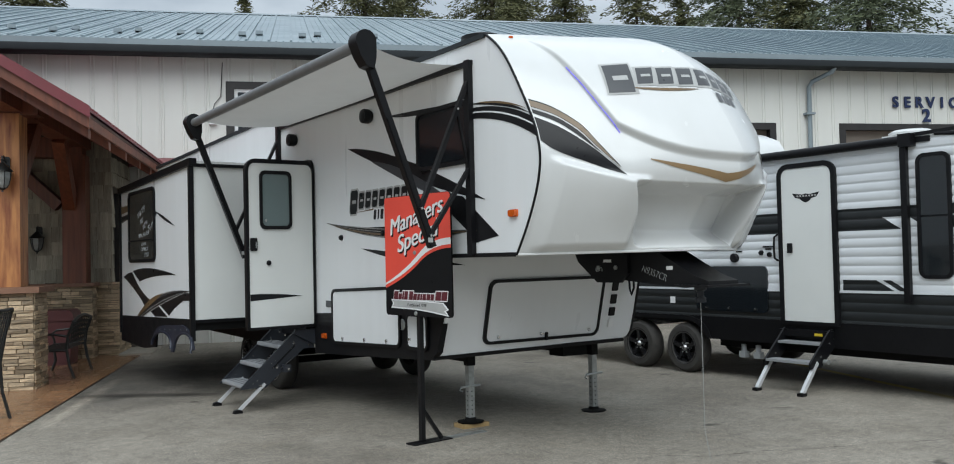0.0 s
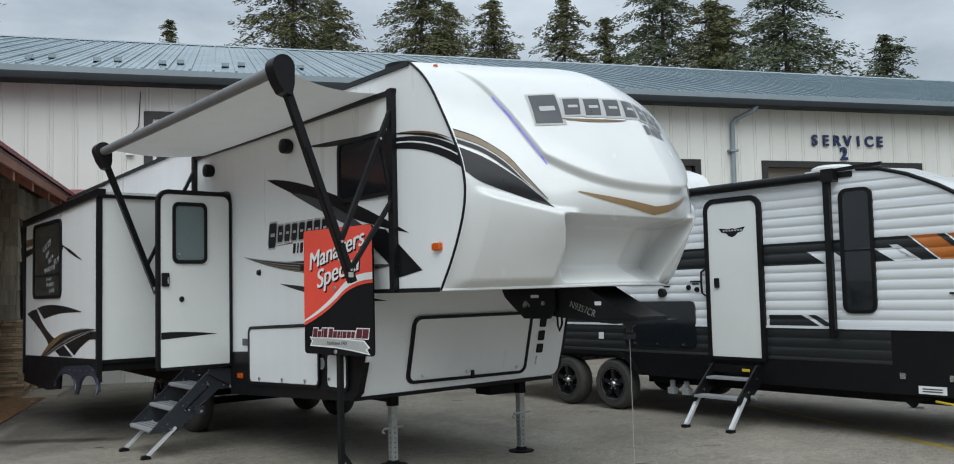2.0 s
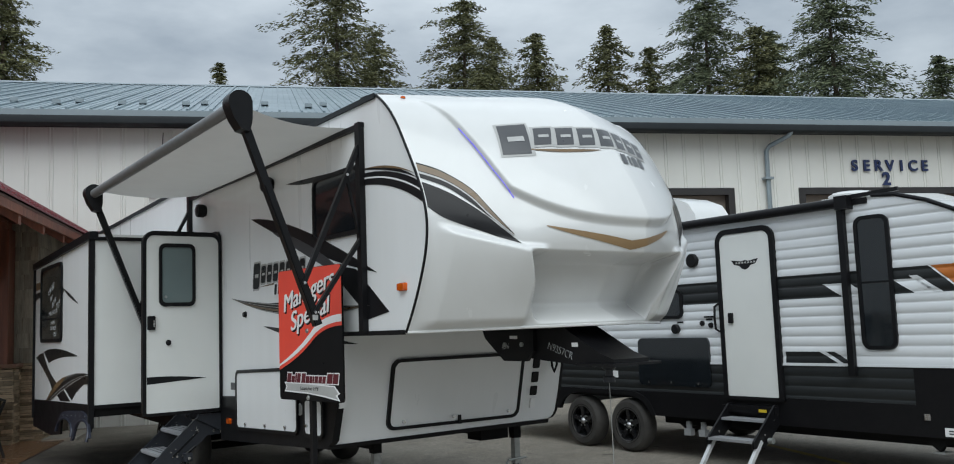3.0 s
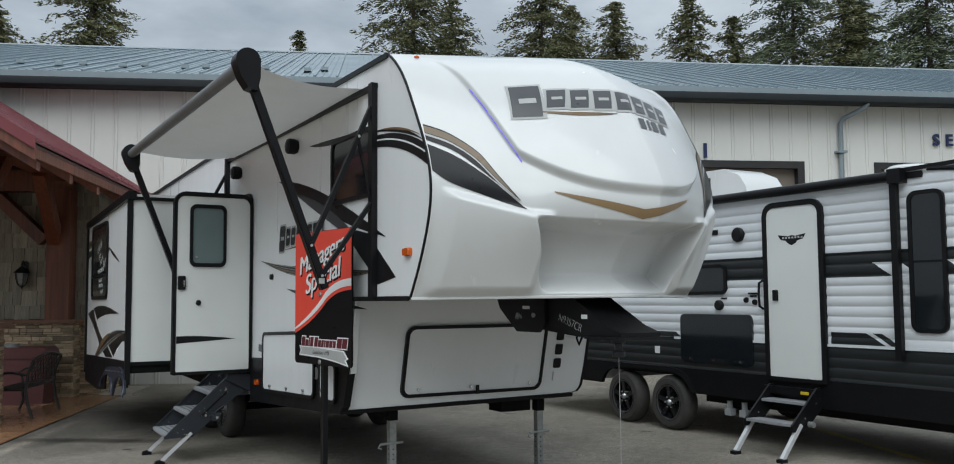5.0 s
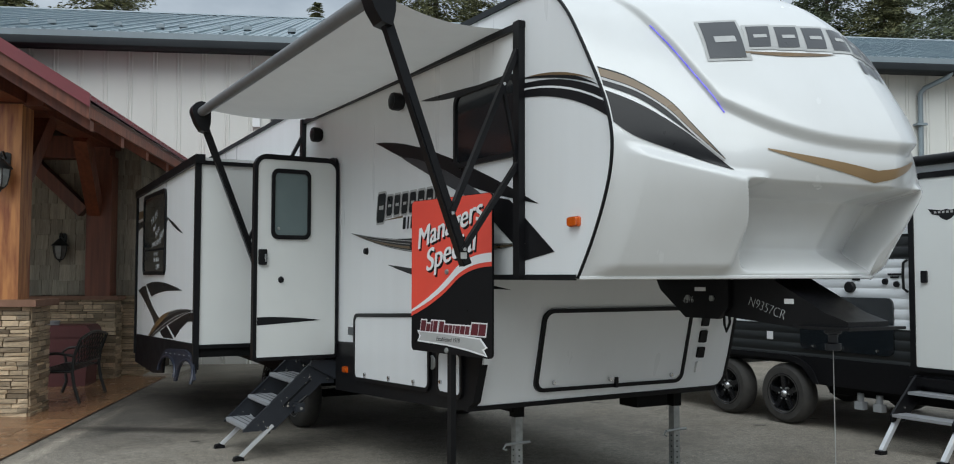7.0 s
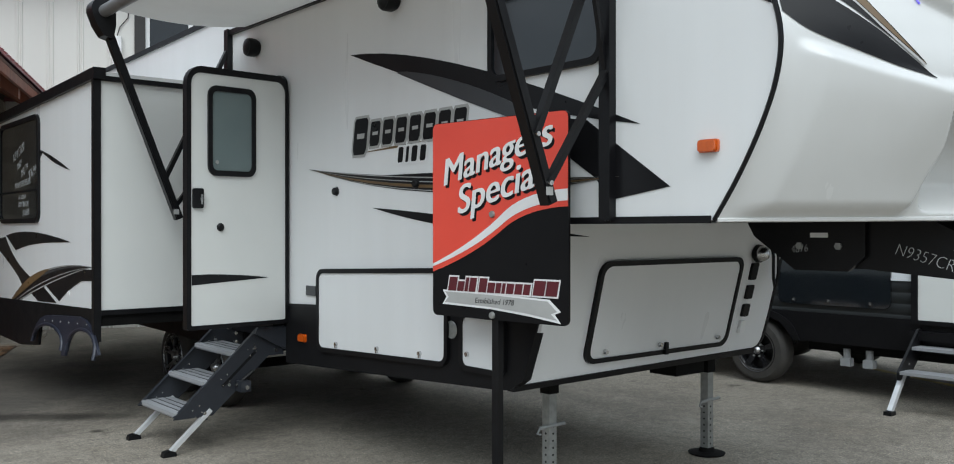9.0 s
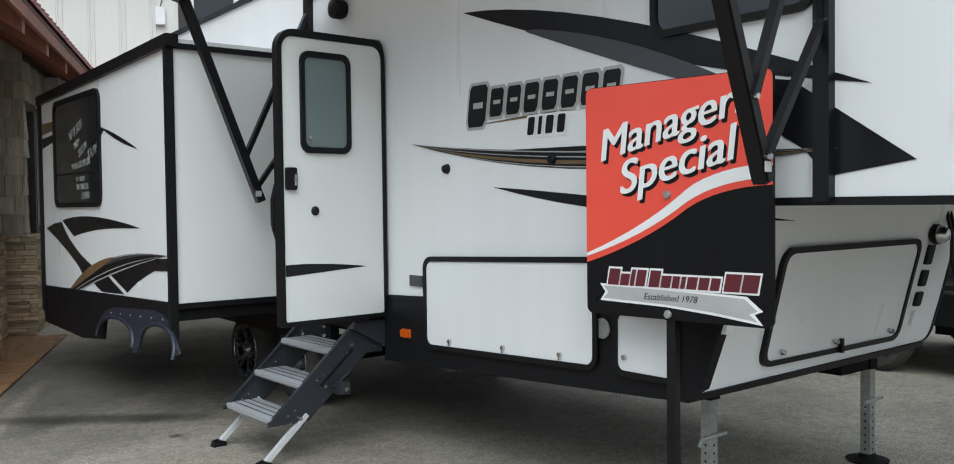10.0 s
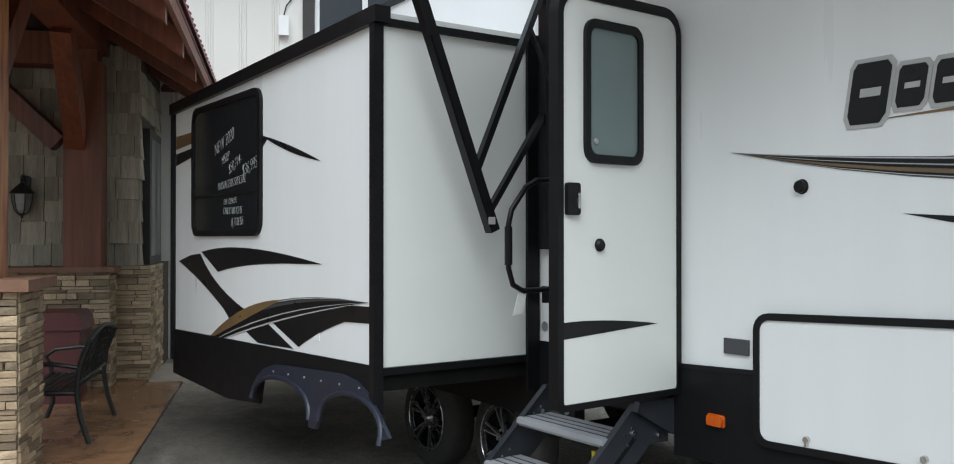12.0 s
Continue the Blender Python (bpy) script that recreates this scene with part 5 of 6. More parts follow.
# ---------- slide-out ----------
ZX, S0, S1 = 3.26, 10.90, 14.55


def dz(y):
    return -0.026 * (y - S0)


def band(bm, y0, y1, z0, z1, x0, x1):
    prism(bm, [(y0, z0 + dz(y0)), (y1, z0 + dz(y1)), (y1, z1 + dz(y1)), (y0, z1 + dz(y0))], "x", x0, x1)


slide = part("slide_out", one(band, S0 + 0.02, S1 - 0.02, 0.99, 2.86, ZX + 0.012, SX), M_CREAM, RV, "white slide-out room with a window", smooth=0)
part("face_panel", one(band, S0 + 0.06, S1 - 0.06, 1.0, 2.84, ZX, ZX + 0.011), M_WALL, slide, smooth=0)
part("top_trim", one(band, S0 - 0.02, S1 + 0.02, 2.84, 2.93, ZX - 0.035, ZX + 0.06), M_BLACK, slide, "black top edge", bevel=0.008)
part("roof_panel", one(band, S0, S1, 2.86, 2.90, ZX + 0.06, SX), M_WHITE, slide)
for y in (S0 + 0.03, S1 - 0.03):
    part("corner_trim", one(prism, [(y - 0.027, 0.74 + dz(y)), (y + 0.027, 0.74 + dz(y)), (y + 0.027, 2.84 + dz(y)), (y - 0.027, 2.84 + dz(y))], "x", ZX - 0.028, ZX + 0.03), M_BLACK, slide, bevel=0.006)
part("side_top_trim", one(box, ZX + 0.03, SX, S0 - 0.004, S0 + 0.02, 2.83, 2.87), M_BLACK, slide)
part("side_bottom_trim", one(box, ZX + 0.03, SX, S0 - 0.004, S0 + 0.02, 0.95, 0.99), M_BLACK, slide)
part("wall_flange", one(box, SX - 0.10, SX - 0.012, S0 - 0.028, S0 - 0.005, 0.78, 2.90), M_BLACK, slide)
part("floor_edge", one(box, ZX + 0.04, SX, S0 + 0.03, S1 - 0.1, 0.86, 0.96), M_UNDER, slide)
part("lower_panel", one(prism, [(S0 + 0.02, 1.0 + dz(S0)), (S1 - 0.02, 1.0 + dz(S1)), (S1 - 0.02, 0.53), (13.2, 0.50), (12.57, 0.555), (12.50, 0.76), (12.30, 0.80), (11.2, 0.84), (10.96, 0.79), (10.90, 0.71), (S0 + 0.02, 0.70)], "x", ZX - 0.009, ZX + 0.012), M_SKIRT, slide, "black lower panel", smooth=0)
sw = part("slide_window", one(prism, rrect(12.56, 13.97, 1.725, 2.70, 0.09), "x", ZX - 0.014, ZX), M_GLASSD, slide, "dark tinted window with white marker writing")
part("window_frame", one(ring, rrect(12.53, 14.0, 1.70, 2.725, 0.11), rrect(12.575, 13.955, 1.745, 2.68, 0.08), "x", ZX - 0.024, ZX + 0.002), M_BLACK, sw)
part("window_bar", one(box, ZX - 0.019, ZX - 0.013, 12.58, 13.95, 2.0, 2.02), M_BLACK, sw)
for tx, yy, zz, sz, tilt in (("NEW 2020", 13.25, 2.36, 0.13, 14), ("MSRP", 13.22, 2.245, 0.10, 14), ("$50,774-", 13.02, 2.19, 0.105, 16), ("$36,995-", 12.72, 2.15, 0.125, 10), ("MANAGERS SPECIAL", 13.10, 2.06, 0.09, 4), ("THE TRAILER", 13.13, 1.935, 0.065, 2), ("ONLY WEIGHS", 13.08, 1.86, 0.08, 0), ("8,710LBS", 12.98, 1.775, 0.09, 3)):
    text_part("marker_writing", tx, sw, M_CHALK, pose(ZX - 0.0155, yy, zz, 90, 0, -90) @ pose(0, 0, 0, 0, 0, tilt), sz, 0.25, 0.0005, -0.035 * sz, squeeze=0.72)
for pts, mt, t in (
    ([(14.39, 1.49), (14.08, 1.545)] + curve_pts((13.84, 1.56), (13.5, 1.30), (12.80, 1.165), 6) + [(13.17, 1.09)] + curve_pts((13.3, 1.16), (13.8, 1.35), (14.39, 1.49), 6)[:-1], M_DECAL_K, 0.004),
    (curve_pts((13.80, 1.575), (13.0, 1.68), (11.60, 1.53), 10) + curve_pts((11.9, 1.525), (12.8, 1.52), (13.42, 1.43), 6), M_DECAL_K, 0.004),
    (curve_pts((12.45, 1.155), (11.8, 1.30), (10.93, 1.315), 8) + [(10.93, 1.225)] + curve_pts((11.3, 1.21), (11.7, 1.11), (11.93, 1.005), 6), M_DECAL_K, 0.005),
    ([(12.85, 1.03), (12.50, 1.13), (12.02, 0.985), (12.6, 0.965)], M_DECAL_K, 0.005),
    (blade((12.54, 2.385), (12.1, 2.30), (11.62, 2.15), (12.1, 2.22)) + [(12.54, 2.30)], M_DECAL_K, 0.004),
    ([(14.47, 2.55), (14.03, 2.55), (14.03, 2.46), (14.47, 2.44)], M_DECAL_B, 0.004),
    ([(14.47, 2.40), (14.03, 2.42), (14.03, 2.35), (14.47, 2.30)], M_DECAL_K, 0.004),
):
    decal("slide_graphic", pts, mt, ZX, t, slide)
ARC = ((13.85, 0.80), (12.75, 1.385), (11.02, 1.335), (12.35, 1.16))
decal("slide_graphic", blade(*ARC), M_DECAL_K, ZX, 0.0035, slide)
for k, (f0, f1, mt) in enumerate(((0.04, 0.10, M_DECAL_S), (0.16, 0.30, M_DECAL_G), (0.68, 0.73, M_DECAL_S), (0.93, 1.0, M_DECAL_S))):
    decal("graphic_line", strip(*ARC, f0, f1), mt, ZX, 0.0045 + 0.0004 * k, slide)
decal("graphic_line", blade((13.68, 0.88), (12.98, 1.235), (12.20, 1.285), (12.78, 1.13)), M_DECAL_B, ZX, 0.0062, slide)
part("sticker", one(box, ZX - 0.004, ZX, 11.63, 11.70, 1.07, 1.17), M_PAPER, slide)


def half_arch(c, w, z0, h):
    return [(c - w * math.cos(math.pi * k / 18), z0 + h * math.sin(math.pi * k / 18) ** 0.8) for k in range(19)]


ARCH_A, ARCH_B = half_arch(11.14, 0.385, 0.615, 0.205), half_arch(12.11, 0.455, 0.60, 0.185)


def flare(y, z):
    return 0.22 * max(0.0, 0.84 - z) ** 1.3 * (1.6 if y < 11.0 else 1.0)


def fender(bm):
    out = [(12.62, 0.59), (12.60, 0.67), (12.53, 0.755), (12.43, 0.815), (12.28, 0.855), (12.1, 0.87), (11.30, 0.915), (11.13, 0.90), (11.0, 0.855), (10.86, 0.77), (10.68, 0.665)]
    inn = [(10.74, 0.645)] + ARCH_A[1:] + [(11.545, 0.565), (11.635, 0.56)] + ARCH_B
    prism(bm, out + inn, "x", ZX - 0.030, ZX - 0.006)
    for v in bm.verts:
        v.co.x -= flare(v.co.y, v.co.z)


fe = part("wheel_skirt", one(fender), M_NAVY, slide, "twin-arched navy plastic wheel skirt", bevel=0.006)
for pts in (ARCH_A, ARCH_B):
    part("arch_lip", one(tube, [(ZX - 0.030 - flare(y, z), y, z) for y, z in pts], 0.016, 8), M_NAVY, fe)
for k in range(6):
    part("screw", one(lathe, [(0.007, -0.038), (0.007, -0.025)], (ZX, 11.06 + 0.24 * k, 0.868 - 0.011 * k), "x", 8), M_ZINC, fe)


# ---------- wheels ----------
def wheel_parts(parent, x, y, r, width, out, spokes, face):
    """A wheel whose outer face looks along out (-1 or 1) on x."""
    z = r
    w = part("wheel", one(lathe, [(r * 0.60, -width / 2), (r * 0.86, -width / 2), (r * 0.96, -width / 2 + 0.025), (r, -width / 2 + 0.06), (r, width / 2 - 0.06), (r * 0.96, width / 2 - 0.025), (r * 0.86, width / 2), (r * 0.60, width / 2)], (x, y, z), "x", 40, True), M_RUBBER, parent, "black tyre on an alloy rim")
    f = x + out * width / 2
    part("rim", one(lathe, [(r * 0.08, -out * 0.10), (r * 0.55, -out * 0.10), (r * 0.58, -out * 0.02), (r * 0.66, out * 0.006), (r * 0.68, -out * 0.01), (r * 0.68, -out * 0.12)], (f, y, z), "x", 32), M_RIM, w)
    hub = part("hub", one(lathe, [(r * 0.16, -out * 0.10), (r * 0.15, -out * 0.03), (r * 0.09, out * 0.0), (r * 0.06, out * 0.01)], (f, y, z), "x", 18), M_RIMF, w)
    if face is M_RIMF:
        part("rim_edge", one(lathe, [(r * 0.645, out * 0.003), (r * 0.655, out * 0.009), (r * 0.67, out * 0.006), (r * 0.66, -out * 0.004)], (f, y, z), "x", 32, True), M_RIMF, w)
    for k in range(spokes):
        a = 2 * math.pi * k / spokes + 0.3
        for da in ((-0.13, 0.13) if face is M_RIMF else (0.0,)):
            c, s = math.cos(a + da), math.sin(a + da)
            c2, s2 = math.cos(a + da * 0.6), math.sin(a + da * 0.6)
            part("spoke", one(bar, (f - out * 0.035, y + r * 0.12 * c2, z + r * 0.12 * s2), (f - out * 0.015, y + r * 0.60 * c, z + r * 0.60 * s), r * (0.022 if face is M_RIMF else 0.16), 0.03, (1, 0, 0)), face, w)
    for k in range(6):
        a = 2 * math.pi * k / 6
        part("lug_nut", one(lathe, [(0.012, -out * 0.05), (0.011, -out * 0.01)], (f, y + r * 0.2 * math.cos(a), z + r * 0.2 * math.sin(a)), "x", 6), M_ZINC, hub)
    return w


for y in (11.40, 12.34):
    wheel_parts(RV, 4.56, y, 0.36, 0.22, -1, 6, M_RIMF)
    wheel_parts(RV, 6.58, y, 0.36, 0.22, 1, 6, M_RIMF)
    part("axle", one(tube, [(4.68, y, 0.36), (6.46, y, 0.36)], 0.045, 8), M_UNDER, RV)
for x in (4.95, 6.19):
    part("chassis_rail", one(box, x - 0.04, x + 0.04, 7.5, REAR - 0.2, 0.64, 0.735), M_UNDER, RV)

# ---------- landing jacks ----------
for x, y, zf in ((4.97, 7.52, 0.042), (6.464, 7.40, 0.0)):
    jk = part("landing_jack", one(box, x - 0.032, x + 0.032, y - 0.032, y + 0.032, zf + 0.03, 0.60), M_ZINC, RV, "galvanised landing jack leg", bevel=0.006)
    part("upper_tube", one(box, x - 0.042, x + 0.042, y - 0.042, y + 0.042, 0.60, 0.82), M_UNDER, jk, bevel=0.006)
    part("foot_plate", one(lathe, [(0.125, 0.0), (0.135, 0.012), (0.06, 0.022), (0.05, 0.05)], (x, y, zf), "z", 20), M_UNDER, jk)
    part("pull_pin", one(tube, [(x - 0.13, y - 0.045, 0.40), (x + 0.09, y - 0.045, 0.405)], 0.012, 8), M_ZINC, jk)
    part("pin_ring", one(tube, [(x - 0.13, y - 0.045, 0.40), (x - 0.15, y - 0.045, 0.37), (x - 0.12, y - 0.045, 0.36)], 0.008, 6), M_ZINC, jk)
    for k in range(7):
        part("pin_hole", one(lathe, [(0.007, -0.0335), (0.007, -0.031)], (x, y, zf + 0.08 + 0.045 * k), "y", 8), M_BLACK, jk)
        part("pin_hole", one(lathe, [(0.007, -0.0335), (0.007, -0.031)], (x, y, zf + 0.08 + 0.045 * k), "x", 8), M_BLACK, jk)
part("jack_motor", one(box, 6.0, 6.32, 7.32, 7.55, 0.62, 0.76), M_UNDER, RV, bevel=0.02)


# ---------- travel trailer beside it ----------
TX, TF = 9.47, 11.85
TT = thing("travel_trailer", "white corrugated travel trailer with dark lower walls", "travel trailer")
PITCH = 0.105
PROF = [(0.0, 0.0), (0.012, 0.006), (0.050, 0.009), (0.088, 0.004), (0.095, 0.0)]


def siding_x(z):
    t = z % PITCH
    for (a, p), (b, q) in zip(PROF, PROF[1:] + [(PITCH, 0.0)]):
        if a <= t <= b:
            return p + (q - p) * (t - a) / (b - a)
    return 0.0


BREAKS = sorted(round(PITCH * k + a, 4) for k in range(4, 29) for a, _ in PROF)


def clip_z(pts, z0, z1):
    for sgn, lim in ((1, z0), (-1, -z1)):
        out = []
        for i, p in enumerate(pts):
            q = pts[(i + 1) % len(pts)]
            dp, dq = sgn * p[1] - lim, sgn * q[1] - lim
            if dp >= 0:
                out.append(p)
            if dp * dq < 0:
                t = dp / (dp - dq)
                out.append((p[0] + (q[0] - p[0]) * t, p[1] + (q[1] - p[1]) * t))
        pts = out
        if len(pts) < 3:
            return []
    return pts


def siding(bm, pts, lift=0.0):
    """Corrugated sheet over the convex outline pts of (y, z)."""
    lo, hi = min(p[1] for p in pts), max(p[1] for p in pts)
    cuts = [lo] + [b for b in BREAKS if lo + 1e-4 < b < hi - 1e-4] + [hi]
    for z0, z1 in zip(cuts, cuts[1:]):
        q = clip_z(pts, z0, z1)
        if len(q) >= 3:
            bm.faces.new([bm.verts.new((TX - siding_x(min(max(z, z0 + 1e-5), z1 - 1e-5)) - lift, y, z)) for y, z in q])
    bmesh.ops.remove_doubles(bm, verts=bm.verts, dist=0.0004)


def tpart(name, pts, material, lift=0.0, parent=None, label=""):
    return part(name, one(siding, pts, lift), material, parent or TT, label, smooth=25)


NOSEL = [(5.25, 2.87), (5.0, 2.845), (4.70, 2.75), (4.40, 2.61), (4.10, 2.43), (3.80, 2.21), (3.50, 1.93), (3.28, 1.62), (3.18, 1.30), (3.16, 1.17)]
upper = tpart("upper_wall", [(12.4, 1.17), (12.4, 2.87)] + NOSEL, M_SIDING, label="white corrugated aluminium side")
tpart("lower_wall", [(12.4, 0.80), (12.4, 1.165), (4.96, 1.165), (4.96, 0.80)], M_SIDING_D, 0.001, label="charcoal corrugated lower side")
part("body_core", one(prism, [(12.4, 0.55), (12.4, 2.87)] + NOSEL + [(3.2, 0.62), (3.35, 0.55), (8.44, 0.55), (8.52, 0.74), (10.20, 0.74), (10.28, 0.55)], "x", TX + 0.015, TF), M_WHITE, TT)
part("wheel_well", one(box, TX + 0.02, TF - 0.02, 8.46, 10.26, 0.70, 0.738), M_UNDER, TT)
part("lower_panel", one(prism, [(12.4, 0.50), (12.4, 0.80), (4.96, 0.80), (4.96, 1.165), (3.16, 1.165), (3.16, 0.60), (4.0, 0.50), (8.44, 0.50), (8.48, 0.60), (8.60, 0.70), (8.80, 0.74), (9.95, 0.74), (10.15, 0.70), (10.24, 0.60), (10.28, 0.50)], "x", TX - 0.012, TX + 0.014), M_SATIN, TT, "black lower panel")
# dark box added below the floor to deepen the ground shadow
part("belly", one(box, TX + 0.15, TF - 0.1, 4.2, 8.4, 0.40, 0.55), M_UNDER, TT)
part("wall_trim", one(box, TX - 0.022, TX - 0.013, 3.16, 12.4, 1.155, 1.18), M_SIDING, TT)
part("nose_trim", one(tube, [(TX - 0.005, y, z + 0.005) for y, z in NOSEL], 0.022, 8), M_BLACK, TT, "black nose edge")
part("roof_sheet", one(prism, [(TX - 0.02, 2.86), (TX - 0.02, 2.885), ((TX + TF) / 2, 2.95), (TF + 0.02, 2.885), (TF + 0.02, 2.86)], "y", 5.2, 12.4), M_WHITE, TT)
part("roof_edge", one(box, TX - 0.026, TX + 0.02, 5.3, 12.4, 2.80, 2.862), M_BLACK, TT)
# stripes
tpart("stripe", [(12.4, 1.87), (12.4, 2.125), (4.05, 2.125), (3.95, 1.87)], M_SIDING_D, 0.002)
tpart("stripe", [(12.4, 1.985), (12.4, 2.005), (4.0, 2.005), (4.0, 1.985)], M_DECAL_G, 0.003)
for y, w in ((5.88, 0.30), (5.10, 0.24)):
    tpart("stripe", [(y, 2.01), (y - w, 2.01), (y - w - 0.22, 1.87), (y - 0.22, 1.87)][:4], M_SIDING, 0.004)
tpart("stripe", [(4.93, 2.04), (4.84, 2.04), (4.60, 1.87), (4.69, 1.87)], M_SIDING, 0.004)
for y in (4.70, 4.33):
    tpart("stripe", [(y, 2.125), (y - 0.26, 2.125), (y - 0.56, 1.87), (y - 0.30, 1.87)], M_ORANGE, 0.004, label="orange slanted stripe")
    tpart("stripe", [(y + 0.03, 2.125), (y + 0.005, 2.125), (y - 0.295, 1.87), (y - 0.27, 1.87)], M_SIDING, 0.005)
tpart("stripe", [(6.40, 1.185), (6.40, 1.305), (5.98, 1.305), (5.76, 1.185)], M_SIDING_D, 0.002)
tpart("stripe", [(5.90, 1.305), (5.80, 1.305), (5.60, 1.185), (5.70, 1.185)], M_SIDING_D, 0.003)
tpart("stripe", [(12.0, 1.185), (12.0, 1.245), (8.75, 1.245), (8.65, 1.185)], M_SIDING_D, 0.002)
# door
td = part("entry_door", one(prism, rtop(6.50, 7.20, 0.80, 2.66, 0.10), "x", TX - 0.035, TX - 0.014), M_CREAM, TT, "plain white entry door in a black frame")
part("door_frame", one(ring, rtop(6.44, 7.26, 0.76, 2.72, 0.15, 0.02), rtop(6.50, 7.20, 0.80, 2.66, 0.10), "x", TX - 0.045, TX + 0.01), M_BLACK, td)
part("door_latch", one(prism, rrect(7.06, 7.12, 1.63, 1.75, 0.012), "x", TX - 0.062, TX - 0.034), M_BLACK, td, bevel=0.005)
bdg = part("door_badge", one(prism, [(7.04, 2.355), (6.90, 2.335), (6.85, 2.345), (6.80, 2.335), (6.66, 2.355), (6.70, 2.30), (6.77, 2.285), (6.80, 2.255), (6.85, 2.235), (6.90, 2.255), (6.93, 2.285), (7.00, 2.30)], "x", TX - 0.0375, TX - 0.034), M_DECAL_K, td, smooth=0)
for k in range(7):
    part("badge_bar", one(box, TX - 0.0385, TX - 0.0373, 6.70 + 0.042 * k, 6.725 + 0.042 * k, 2.308, 2.328), M_DECAL_S, bdg)
part("grab_handle", one(tube, [(TX - 0.01, 7.30, 1.86), (TX - 0.07, 7.30, 1.83), (TX - 0.08, 7.30, 1.70), (TX - 0.07, 7.30, 1.57), (TX - 0.01, 7.30, 1.54)], 0.014, 8), M_SATIN, TT)
# windows and fittings
for nm, y0, y1, z0, z1, r in (("side_window", 5.12, 5.43, 1.36, 2.64, 0.06), ("galley_window", 7.88, 8.53, 1.74, 2.03, 0.05)):
    wd = part(nm, one(prism, rrect(y0, y1, z0, z1, r), "x", TX - 0.022, TX + 0.01), M_GLASSD, TT, "dark tinted window in a black frame")
    part("window_frame", one(ring, rrect(y0 - 0.035, y1 + 0.035, z0 - 0.035, z1 + 0.035, r + 0.035), rrect(y0 + 0.004, y1 - 0.004, z0 + 0.004, z1 - 0.004, r), "x", TX - 0.032, TX + 0.01), M_BLACK, wd)
    if nm == "side_window":
        part("window_bar", one(box, TX - 0.027, TX - 0.02, y0, y1, 1.99, 2.01), M_BLACK, wd)
kp = part("galley_hatch", one(prism, rrect(7.46, 8.64, 0.88, 1.47, 0.07), "x", TX - 0.03, TX + 0.01), M_GLASSD, TT, "glossy black outside galley hatch", bevel=0.006)
for y in (7.65, 8.08, 8.46):
    part("latch", one(box, TX - 0.045, TX - 0.029, y - 0.012, y + 0.012, 0.91, 0.935), M_CHROME, kp)
for y, z, r in ((7.64, 2.40, 0.085), (7.97, 1.58, 0.06)):
    part("speaker", one(lathe, [(r * 0.85, -0.055), (r, -0.045), (r, 0.0)], (TX, y, z), "x", 18), M_BLACK, TT)
for y, z in ((7.42, 1.615), (7.55, 1.64)):
    part("small_port", one(lathe, [(0.03, -0.03), (0.035, 0.0)], (TX, y, z), "x", 12), M_BLACK, TT)
for y, z, w in ((7.44, 1.715, 0.16), (7.44, 1.685, 0.10), (7.9, 1.66, 0.1), (8.10, 2.43, 0.26)):
    part("decal_bar", one(box, TX - 0.0155, TX - 0.0135, y - w / 2, y + w / 2, z - 0.01, z + (0.01 if w < 0.2 else 0.05)), M_DECAL_K, TT)
part("fuel_sticker", one(box, TX - 0.018, TX - 0.012, 9.05, 9.14, 0.96, 1.05), M_PAPER, TT)
part("marker", one(prism, rrect(4.28, 4.34, 1.52, 1.54, 0.008, 2), "x", TX - 0.025, TX), M_BLACK, TT)
for y, w in ((4.85, 0.03), (4.36, 0.02)):
    part("panel_latch", one(box, TX - 0.03, TX - 0.011, y - w, y + w, 0.66, 0.72), M_CHROME, TT)
pl = part("data_plate", one(box, TX - 0.016, TX - 0.011, 4.42, 4.70, 0.52, 0.60), M_PAPER, TT, "pale plate with dark bars")
for k in range(2):
    part("bar", one(box, TX - 0.018, TX - 0.0155, 4.46, 4.66, 0.54 + 0.025 * k, 0.553 + 0.025 * k), M_DECAL_G, pl)
# wheels
for y in (9.82, 8.92):
    wheel_parts(TT, TX + 0.10, y, 0.345, 0.22, -1, 5, M_RIM)
    wheel_parts(TT, TF - 0.13, y, 0.34, 0.22, 1, 5, M_RIM)
fa = bmesh.new()
arch = [(10.33, 0.50)] + curve_pts((10.28, 0.62), (10.16, 0.80), (9.82, 0.80), 6) + curve_pts((8.92, 0.80), (8.58, 0.80), (8.46, 0.62), 6) + [(8.40, 0.50)]
inner = [(10.26, 0.50)] + curve_pts((10.22, 0.58), (10.12, 0.74), (9.82, 0.74), 6) + curve_pts((8.92, 0.74), (8.63, 0.74), (8.53, 0.58), 6) + [(8.47, 0.50)]
prism(fa, arch + inner[::-1], "x", TX - 0.03, TX + 0.02)
part("wheel_arch", fa, M_BLACK, TT)
